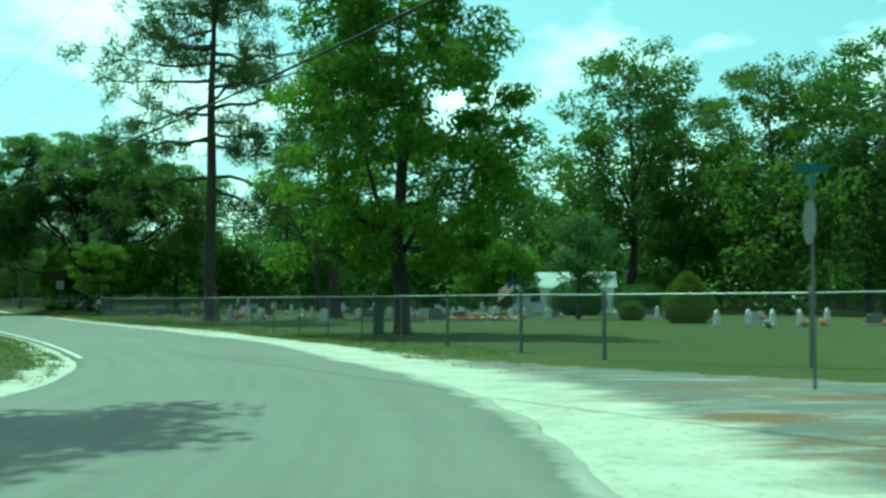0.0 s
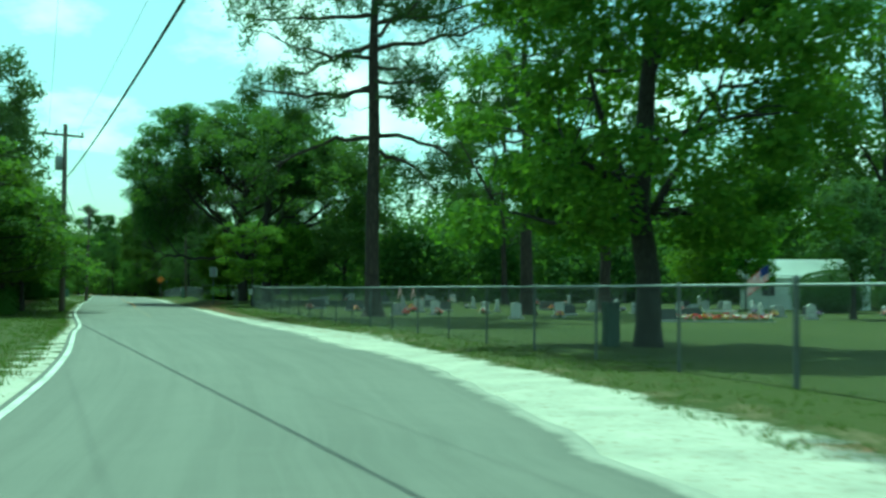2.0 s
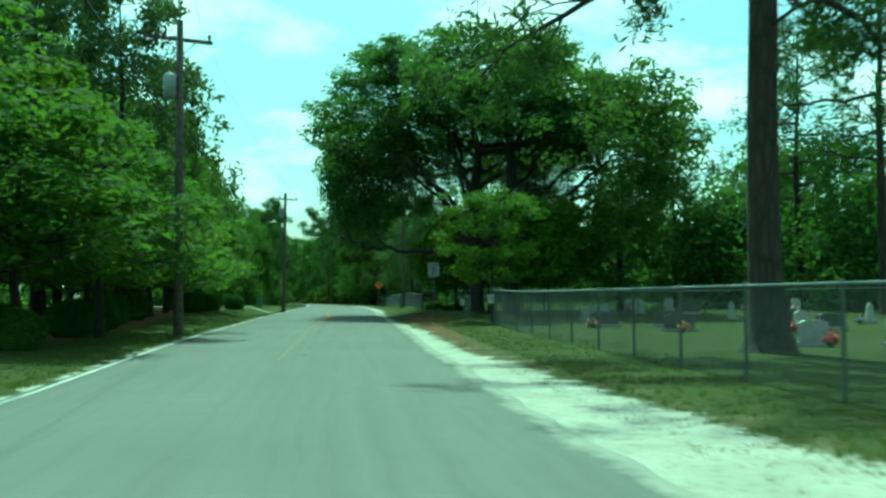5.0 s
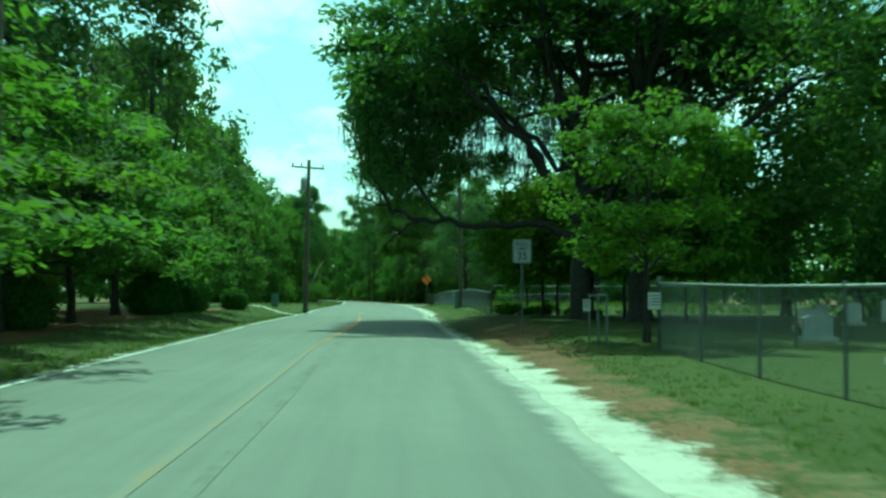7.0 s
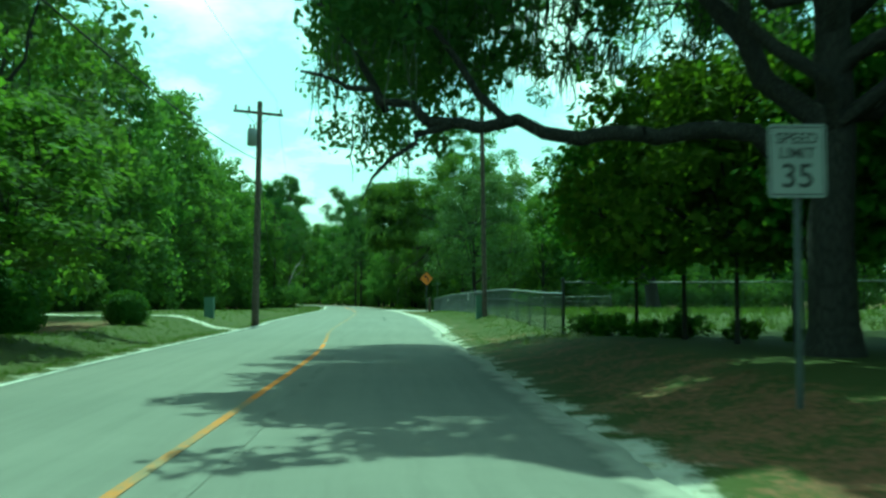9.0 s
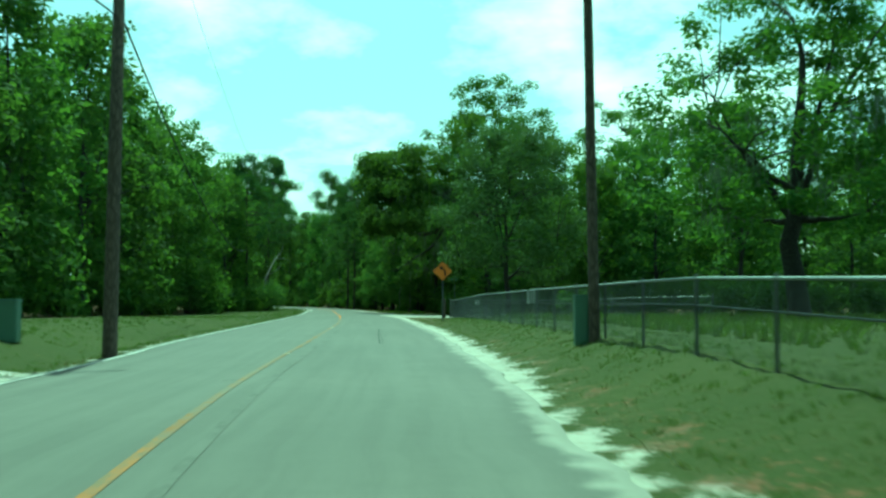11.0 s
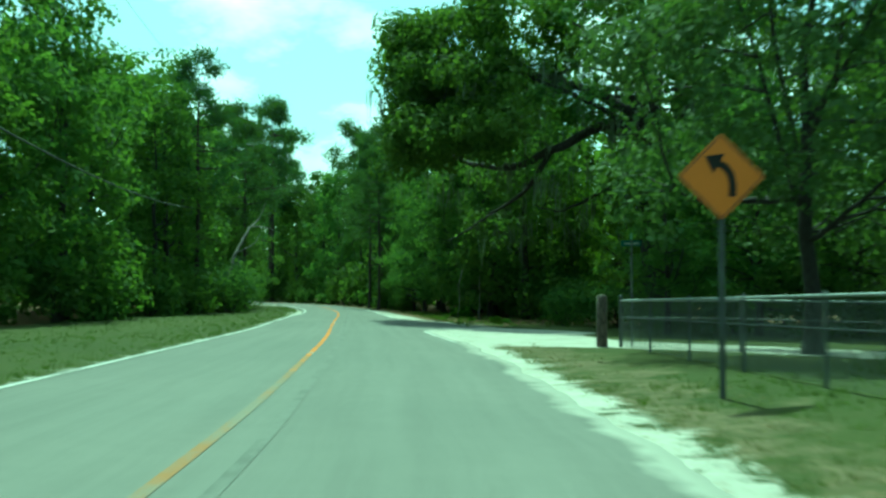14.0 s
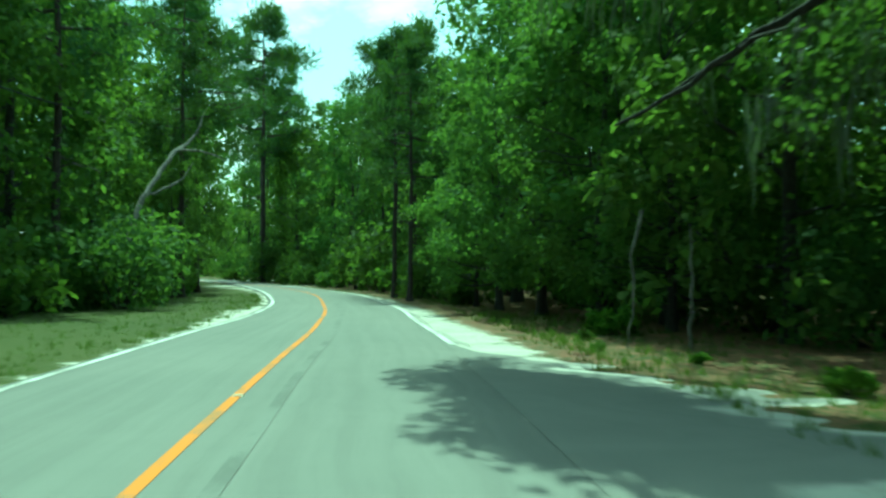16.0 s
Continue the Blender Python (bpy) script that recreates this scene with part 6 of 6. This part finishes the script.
def bouquet(seed, colours, size=0.22):
    """Cut flowers: leaves and petals on short stems."""
    rng = np.random.default_rng(seed)
    root = new("flowers")
    p = rng.normal(0, size * 0.32, (60, 3))
    p[:, 2] = np.abs(p[:, 2]) + size * 0.4
    V, F = leaf_quads(rng, p, 0.10, 0.4)
    part_mesh("leaves", mesh_of("leaves", V, F, BUSH_LEAF), root)
    for c in colours:
        p = rng.normal(0, size * 0.36, (60, 3))
        p[:, 2] = np.abs(p[:, 2]) + size * 0.6
        V, F = leaf_quads(rng, p, 0.10, 0.8, 0.9)
        part_mesh("blossoms", mesh_of("blossoms", V, F, PETAL[c]), root)
    part_mesh("stems", mesh_of("stems", *tube([(0, 0, -0.02), (0, 0, size * 0.7)], [0.05, 0.09], 8), BUSH_LEAF), root)
    return root


STONES = [(headstone("flat", 0.7, 0.6, STONE_GREY), "grey granite headstone on a concrete base in the grass"), (headstone("round", 0.45, 0.72, STONE_WHITE), "white marble headstone with a rounded top"),
          (headstone("flat", 1.0, 0.55, STONE_DARK), "wide dark granite headstone"), (headstone("obelisk", 0.30, 0.8, STONE_WHITE), "pale pointed grave marker"), (headstone("round", 0.6, 0.55, STONE_GREY), "low grey rounded headstone")]
FLOWERS = [(bouquet(1, ("red", "white")), "red and white grave flowers"), (bouquet(2, ("pink", "yellow")), "pink and yellow grave flowers"), (bouquet(3, ("white", "violet")), "white and violet grave flowers"), (bouquet(4, ("red", "pink")), "red and pink grave flowers")]
grave_rng = random.Random(12)
first_s, first_f = [True] * len(STONES), [True] * len(FLOWERS)
spots = []
for row in range(9):
    for col in range(15):
        y = 61 + row * 4.6 + grave_rng.uniform(-0.8, 0.8)
        x = -24 + col * 3.0 + grave_rng.uniform(-1.0, 1.0) + 1.2 * (row % 2)
        if x < -0.5 * (y - 29.5) + 4.5 or (x > 3 and y < 60) or (5 < x < 17 and y > 80) or grave_rng.random() < 0.35:
            continue
        spots.append((x, y))
spots += [(-20.4, 77.5), (12.5, 49.5), (14.2, 50.4), (16.0, 48.6), (17.8, 50.2), (19.6, 49.2), (21.5, 51.0), (14.0, 46.0), (19.0, 44.2), (23, 47)]
for x, y in spots:
    i = grave_rng.randrange(len(STONES))
    ob, label = STONES[i]
    m = pose(x, y, lie_at(x, y), 0, 0, 27 + grave_rng.uniform(-8, 8))
    if first_s[i]:
        ob.matrix_basis = m
        first_s[i] = False
    else:
        ob = copy_thing(ob, m)
    tagged(ob, label)
    if grave_rng.random() < 0.6:
        i = grave_rng.randrange(len(FLOWERS))
        fx, fy = x + grave_rng.uniform(-0.4, 0.4), y - 0.5
        fo, label = FLOWERS[i]
        m = pose(fx, fy, lie_at(fx, fy), 0, 0, grave_rng.uniform(0, 360))
        if first_f[i]:
            fo.matrix_basis = m
            first_f[i] = False
        else:
            fo = copy_thing(fo, m)
        tagged(fo, label, "flowers", "grave flowers")


def flower_bed(x, y, yaw, length, label):
    rng = np.random.default_rng(9)
    root = new("flower_bed")
    root.matrix_basis = pose(x, y, lie_at(x, y), 0, 0, yaw)
    p = np.stack([rng.uniform(-length / 2, length / 2, 300), rng.normal(0, 0.12, 300), rng.uniform(0.05, 0.2, 300)], 1)
    part_mesh("leaves", mesh_of("leaves", *leaf_quads(rng, p, 0.14, 0.5), BUSH_LEAF), root)
    for c in ("red", "pink", "white", "yellow"):
        p = np.stack([rng.uniform(-length / 2, length / 2, 110), rng.normal(0, 0.13, 110), rng.uniform(0.15, 0.32, 110)], 1)
        part_mesh("blossoms", mesh_of("blossoms", *leaf_quads(rng, p, 0.15, 0.9, 0.9), PETAL[c]), root)
    part("border", box_bm(length + 0.2, 0.5, 0.1, (0, 0, -0.04), 0.02), CONCRETE, root)
    return tagged(root, label, "flower bed")


flower_bed(1.7, 62.5, 3, 5.2, "long bed of red, pink and white grave flowers")
bench = new("stone_bench")
bench.matrix_basis = pose(2.1, 63.4, lie_at(2.1, 63.4), 0, 0, 3)
part("seat", box_bm(1.5, 0.42, 0.09, (0, 0, 0.42), 0.02), STONE_WHITE, bench)
for bx in (-0.5, 0.5):
    part("leg", box_bm(0.14, 0.34, 0.46, (bx, 0, -0.04), 0.02), STONE_WHITE, bench)
tagged(bench, "pale stone bench behind the flower bed", "bench")


def flag(x, y, label):
    root = new("flag")
    root.matrix_basis = pose(x, y, lie_at(x, y), 0, 0, 10)
    part_mesh("pole", mesh_of("pole", *tube([(0, 0, -0.2), (0, 0, 2.5), (0, 0, 2.54)], [0.018, 0.014, 0.03], 8), GALVANISED, True), root)
    # a drooping cloth of thirteen stripes, with a blue corner laid on both its sides
    w, h, k = 1.15, 0.7, 10
    def cloth(u, v, off=0.0):
        return (-u * w * 0.80, 0.06 * math.sin(u * 7 + v) + off, 2.48 - v * h - 0.62 * u ** 1.2 * w)
    def sheet(name, u0, u1, v0, v1, mat, off=0.0):
        V = [cloth(u0 + (u1 - u0) * i / k, v, off) for i in range(k + 1) for v in (v0, v1)]
        V += [(x, y + 0.004, z) for x, y, z in V]
        n = 2 * k + 2
        F = [[2 * i, 2 * i + 1, 2 * i + 3, 2 * i + 2] for i in range(k)] + [[n + 2 * i, n + 2 * i + 2, n + 2 * i + 3, n + 2 * i + 1] for i in range(k)]
        F += [[2 * i, 2 * i + 2, n + 2 * i + 2, n + 2 * i] for i in range(k)] + [[2 * i + 1, n + 2 * i + 1, n + 2 * i + 3, 2 * i + 3] for i in range(k)]
        part_mesh(name, mesh_of(name, V, F, mat), root)
    for s in range(13):
        sheet("stripe", 0.0, 1.0, s / 13, (s + 1) / 13, FLAG_RED if s % 2 == 0 else FLAG_WHITE)
    for off in (-0.007, 0.007):
        sheet("canton", 0.0, 0.42, 0.0, 7 / 13, FLAG_BLUE, off)
    return tagged(root, label, "flag")


flag(4.1, 62.6, "striped red and white flag drooping on a thin pole")


def clipped_bush(seed, height, radius, cone, mat, leaves):
    """A dense clipped shrub: leaves on a rounded or cone-shaped skin over a solid heart."""
    rng = np.random.default_rng(seed)
    u = rng.uniform(0, 1, leaves) ** (0.8 if cone else 0.7)
    a = rng.uniform(0, 6.28, leaves)
    prof = np.interp(u, [0, 0.12, 0.35, 0.7, 0.92, 1], [0.72, 0.95, 1.0, 0.66, 0.28, 0.03] if cone else [0.75, 0.97, 1.0, 0.9, 0.55, 0.1])
    r = radius * prof * (1 + 0.05 * np.sin(a * 5 + u * 9)) * rng.uniform(0.86, 1.04, leaves)
    p = np.stack([r * np.cos(a), r * np.sin(a), height * (0.03 + 0.97 * u)], 1)
    V, F = leaf_quads(rng, p, 0.11, 0.3)
    skin = mesh_of("leaves", V, F, mat)
    uu = np.linspace(0, 1, 9)
    pr = np.interp(uu, [0, 0.12, 0.35, 0.7, 0.92, 1], [0.72, 0.95, 1.0, 0.66, 0.28, 0.03] if cone else [0.75, 0.97, 1.0, 0.9, 0.55, 0.1])
    heart = mesh_of("heart", *tube([(0, 0, height * (0.9 * v)) for v in uu], radius * pr * 0.85, 14), mat, True)
    return heart, skin


cone_bush = clipped_bush(91, 2.75, 1.4, True, GOLD_LEAF, 6000)
plant("cone_shrub", cone_bush, 13.0, 57.5, 0, 1, "clipped golden-green cone-shaped shrub in the grass", "shrub", names=("heart", "leaves"))
low_bush = clipped_bush(92, 1.1, 0.75, False, GOLD_LEAF, 2500)
plant("round_shrub", low_bush, 10.7, 61.6, 0, 1, "low golden-green rounded shrub in the grass", "shrub", names=("heart", "leaves"))
dark_bush = clipped_bush(93, 2.6, 2.3, False, NEEDLE, 7000)
plant("round_shrub", dark_bush, 10.4, 84, 0, 1.0, "large dark green rounded shrub before a white building", "shrub", names=("heart", "leaves"))
plant("round_shrub", dark_bush, 15.6, 86, 50, 0.95, "large dark green rounded shrub before a white building", "shrub", names=("heart", "leaves"))
hedge_bush = clipped_bush(94, 1.45, 1.0, False, BUSH_LEAF, 2800)
for k, (x, y, s) in enumerate(((-30.0, 59.6, 0.68), (-31.6, 60.9, 0.66), (-33.4, 62.8, 0.72), (-34.6, 66.8, 0.8), (-36.4, 69.8, 0.85), (-38.4, 72.8, 0.9), (-40.0, 75.2, 0.9), (-43.0, 80.4, 1.0), (-47.8, 92.0, 1.1), (-50.5, 97.5, 1.1), (-53.8, 106.0, 0.75))):
    plant("hedge_shrub", hedge_bush, x, y, 49 * k, s, "clipped dark green rounded hedge shrub in a garden", "shrub", "hedge shrubs", ("heart", "leaves"))

# trees in the cemetery
small_tree = broadleaf("small_tree", 96, 6.2, 2.3, 2.0, 40, 6000, 0.2, HAZY_LEAF, 0.12, 0.75)
plant("small_tree", small_tree, 8.3, 66.3, 0, 1, "small grey-green tree among the graves")
grave_oak = broadleaf("grave_oak", 97, 25.0, 7.4, 6.0, 230, 19000, 0.40, LIVE_OAK_LEAF, 0.42, 1.45, (0.75, 1.0, 0.72), 0.6, lobe=0.7)
plant("tall_tree", grave_oak, 18, 103, 0, 1.0, "tall dark broad-leaved tree behind the cemetery")
for k, (x, y, s, i) in enumerate(((29, 95, 0.88, 4), (33, 84, 0.72, 4), (38, 92, 0.92, 4), (25, 112, 0.85, 4), (40, 77, 0.76, 4), (-23, 108, 0.75, 3), (-16, 114, 0.6, 3), (-25.5, 103.5, 0.8, 3), (-13, 106, 0.55, 3), (-2, 110, 0.65, 3), (5, 113, 0.6, 3))):
    plant("tall_tree", grave_oak if i == 4 else tall[i], x, y, 71 * k, s, "broad-leaved green tree at the back of the cemetery", group="trees behind the cemetery")


def house(x, y, yaw, label):
    """A small white building with a low gabled roof, two windows and a door."""
    root = new("white_building")
    root.matrix_basis = pose(x, y, lie_at(x, y), 0, 0, yaw)
    w, d, h, top = 8.6, 5.5, 2.4, 3.6
    def wall(sx, sy, sz, at):
        part("wall", box_bm(sx, sy, sz, at, 0), WALL_WHITE, root)
    # front wall in pieces round its openings
    for x0, x1, z0, z1 in ((-4.3, -2.9, 0, h), (-2.9, -1.9, 0, 0.9), (-2.9, -1.9, 2.0, h), (-1.9, -0.5, 0, h), (-0.5, 0.45, 2.1, h), (0.45, 2.0, 0, h), (2.0, 3.0, 0, 0.9), (2.0, 3.0, 2.0, h), (3.0, 4.3, 0, h)):
        wall(x1 - x0, 0.14, z1 - z0, ((x0 + x1) / 2, -d / 2, z0))
    wall(w, 0.14, h, (0, d / 2, 0))
    for sx in (-1, 1):
        bm = bmesh.new()
        ring = [(-d / 2 + 0.07, 0), (d / 2 - 0.07, 0), (d / 2 - 0.07, h), (0, top - 0.08), (-d / 2 + 0.07, h)]
        f = bm.faces.new([bm.verts.new((sx * (w / 2 - 0.07), a, b)) for a, b in ring])
        bmesh.ops.solidify(bm, geom=[f], thickness=0.12)
        part("gable", bm, WALL_WHITE, root)
        bm = bmesh.new()
        a, b = sx * (d / 2 + 0.35), h - 0.18
        f = bm.faces.new([bm.verts.new(v) for v in ((-w / 2 - 0.3, a, b), (w / 2 + 0.3, a, b), (w / 2 + 0.3, 0, top), (-w / 2 - 0.3, 0, top))])
        bmesh.ops.solidify(bm, geom=[f], thickness=0.08)
        bmesh.ops.recalc_face_normals(bm, faces=bm.faces[:])
        part("roof", bm, ROOF_METAL, root, "pale metal roof slope")
    for wx in (-2.4, 2.5):
        win = part("window", box_bm(1.1, 0.10, 1.2, (wx, -d / 2 - 0.02, 0.85), 0.01), WALL_WHITE, root)
        part("pane", box_bm(0.86, 0.03, 0.96, (wx, -d / 2 - 0.072, 0.97), 0), GLASS_DARK, win, "dark window pane")
    part("door", box_bm(0.92, 0.06, 2.08, (-0.02, -d / 2, 0), 0.01), CONCRETE, root, "grey door")
    return tagged(root, label, "building")


house(10.6, 95.5, -6, "small white building with a low pale roof behind shrubs")
for k, (x, y, sc) in enumerate(((5.9, 88.5, 1.15), (3.6, 90.5, 1.3))):
    plant("young_tree", undertree, x, y, 63 * k, sc, "low leafy tree before a white building", group="low trees by the white building")

# two ribbons on the fence
for k, (x, y) in enumerate(((-8.3, 46.2), (-9.0, 47.6))):
    r = new("ribbon")
    r.matrix_basis = pose(x - 0.05, y, lie_at(x, y) + 1.29, 0, 0, 27)
    for j, (dx, dz) in enumerate(((-0.07, -0.32), (0.05, -0.24))):
        V = [(0, -0.03, 0.02), (0.04, -0.03, 0.02), (0.04 + dx, -0.05, dz), (dx, -0.05, dz), (dx * 0.4 + 0.03, -0.09, dz * 0.5)]
        part_mesh("tail", mesh_of("tail", V, [[0, 1, 4], [1, 2, 4], [2, 3, 4], [3, 0, 4]], RIBBON), r)
    tagged(r, "pale pink ribbon tied to the fence rail", "ribbon", "ribbons on the fence")


def dead_tree(name, stems, label):
    """Bleached dead wood: one leaning stem with broken forks."""
    rng = np.random.default_rng(77)
    root = new(name)
    x, y = stems[0][0][0][:2]
    root.matrix_basis = pose(x, y, lie_at(x, y))
    for k, (pts, r0, r1) in enumerate(stems):
        p = curve_points([(a - x, b - y, c) for a, b, c in pts], 0.25)
        p[1:-1] += rng.normal(0, 0.025, (len(p) - 2, 3))
        part_mesh("stem" if k == 0 else "fork", mesh_of("stem", *tube(p, np.linspace(r0, r1, len(p)), 8), DEAD_WOOD, True), root)
    return tagged(root, label, "dead tree")


dead_tree("dead_tree", [([(-97.9, 187.2, -0.3), (-98.2, 188.0, 2.0), (-98.3, 188.8, 3.4), (-98.5, 190.4, 5.0)], 0.12, 0.07), ([(-98.5, 190.4, 5.0), (-98.5, 191.3, 5.5), (-98.3, 191.8, 6.6)], 0.07, 0.02), ([(-98.3, 188.9, 3.5), (-97.9, 189.9, 3.9), (-97.7, 190.4, 4.6)], 0.05, 0.02), ([(-98.5, 190.4, 5.0), (-98.1, 191.2, 5.1), (-97.6, 191.9, 4.8)], 0.05, 0.015)], "bleached leaning dead tree at the woods edge")
dead_tree("dead_sapling", [([(-78.7, 179.5, -0.2), (-78.65, 179.5, 0.9), (-78.7, 179.55, 1.9)], 0.026, 0.016)], "pale bare dead sapling in the dark undergrowth")
dead_tree("dead_sapling", [([(-79.7, 179.4, -0.2), (-79.55, 179.4, 0.8), (-79.6, 179.4, 1.5), (-79.45, 179.45, 2.2)], 0.010, 0.030)], "pale bare dead sapling in the dark undergrowth")


def grass_blades(name, seed, run, sign, y0, y1, lo, hi, count, tall, label, mat=GRASS, lay=0.45):
    """Loose blades of grass beside a road edge, too many to count."""
    rng = np.random.default_rng(seed)
    i = rng.integers(1, len(run) - 2, count * 4)
    i = i[(run[i, 1] > y0) & (run[i, 1] < y1)][:count]
    d = run[i + 1] - run[i]
    d /= np.linalg.norm(d, axis=1)[:, None]
    off = lo + (hi - lo) * rng.uniform(0, 1, len(i)) ** 1.6
    # gathered in tufts
    tuft = rng.normal(0, 1, (len(i) // 7 + 1, 2))[np.arange(len(i)) // 7]
    i7 = i[(np.arange(len(i)) // 7) * 7]
    off = off[(np.arange(len(i)) // 7) * 7]
    d = d[(np.arange(len(i)) // 7) * 7]
    p = run[i7] + d * tuft[:, :1] * 0.6 + np.stack([d[:, 1], -d[:, 0]], 1) * (sign * off)[:, None] + rng.normal(0, 0.05, (len(i), 2))
    z = lie(p[:, 0], p[:, 1])[0]
    h = tall * rng.uniform(0.5, 1.3, len(i))
    a = rng.uniform(0, 6.28, len(i))
    w = np.stack([np.cos(a), np.sin(a)], 1) * (0.006 + 0.05 * h)[:, None]
    tip = p + rng.normal(0, lay, (len(i), 2)) * h[:, None]
    V = np.stack([np.column_stack([p - w, z - 0.02]), np.column_stack([p + w, z - 0.02]), np.column_stack([tip, z + h])], 1).reshape(-1, 3)
    tagged(new(name, mesh_of(name, V, np.arange(len(V)).reshape(-1, 3), mat)), label, "grass", kind="stuff")


grass_blades("verge_grass", 1, right_run, 1, 22, 84, 1.5, 4.5, 22000, 0.06, "tufts of mown grass on the verge by the cemetery fence")
grass_blades("dry_tufts", 11, right_run, 1, 18, 60, 1.5, 3.2, 7000, 0.05, "dry tufts of grass in the sand of the road shoulder", DRY_GRASS, 1.1)
grass_blades("pine_straw", 12, right_run, 1, 40, 90, 0.7, 2.6, 12000, 0.035, "brown pine straw washed along the sandy shoulder", STRAW, 2.2)
grass_blades("dry_tufts_field", 13, right_run, 1, 104, 158, 0.45, 2.0, 9000, 0.045, "dry tufts of grass in the sandy shoulder by the field", DRY_GRASS, 1.1)
grass_blades("dry_tufts_far_side", 14, left_run, -1, 16, 120, 0.25, 1.2, 6000, 0.05, "dry tufts of grass along the sandy road edge", DRY_GRASS, 1.0)
grass_blades("verge_grass_field", 2, right_run, 1, 100, 152, 0.7, 4.0, 22000, 0.06, "tufts of mown grass on the verge by the field fence")
grass_blades("verge_grass_gardens", 3, left_run, -1, 20, 110, 0.35, 3.0, 22000, 0.08, "tufts of mown grass along the edge of the road")
grass_blades("verge_grass_woods", 4, left_run, -1, 110, 200, 0.3, 7.0, 20000, 0.075, "rough grass on the verge before the woods")
grass_blades("wood_edge_weeds", 5, right_run, 1, 174, 205, 1.2, 3.4, 5000, 0.09, "low weeds at the foot of the woods")
grass_blades("meadow_grass", 6, right_run, 1, 102, 152, 4.4, 22.0, 24000, 0.26, "knee-high grass in the fenced field")
SAPLINGS = np.random.default_rng(91)
for k in range(6):
    x, y = -37.6 + 1.0 * k + SAPLINGS.normal(0, 0.3), 102.8 - 0.62 * k + SAPLINGS.normal(0, 0.5)
    plant("sapling", bushes[3] if k % 3 else bushes[1], x, y, 47 * k, SAPLINGS.uniform(0.22, 0.42), "thin leafy sapling in the undergrowth below the live oak", "sapling", "saplings under the live oak", ("branchwork", "foliage"))

plant("bush", near_bushes[0], -96.6, 186.0, 40, 1.15, "wild green undergrowth bush before a dead tree", "bush", "", ("branchwork", "foliage"))
plant("bush", bushes[3], -59.4, 163.1, 20, 1.25, "small bright green sapling shrub beside the dirt road", "bush", "", ("branchwork", "foliage"))
plant("bush", bushes[3], -80.9, 182.6, 70, 0.42, "small bright green shrub before the dark woods", "bush", "", ("branchwork", "foliage"))
for k, (x, y, sc) in enumerate(((-75.8, 174.5, 0.22), (-79.9, 178.6, 0.10), (-78.0, 177.2, 0.12), (-80.9, 180.9, 0.13), (-75.8, 175.4, 0.13))):
    plant("sapling", bushes[1] if k % 2 else bushes[3], x, y, 57 * k, sc, "low green weed clump in the leaf litter under the oak", "weeds", "weed clumps under the oak", ("branchwork", "foliage"))
grass_blades("wood_floor_weeds", 15, right_run, 1, 170, 188, 1.6, 6.5, 16000, 0.13, "thin green weeds in the brown leaf litter")
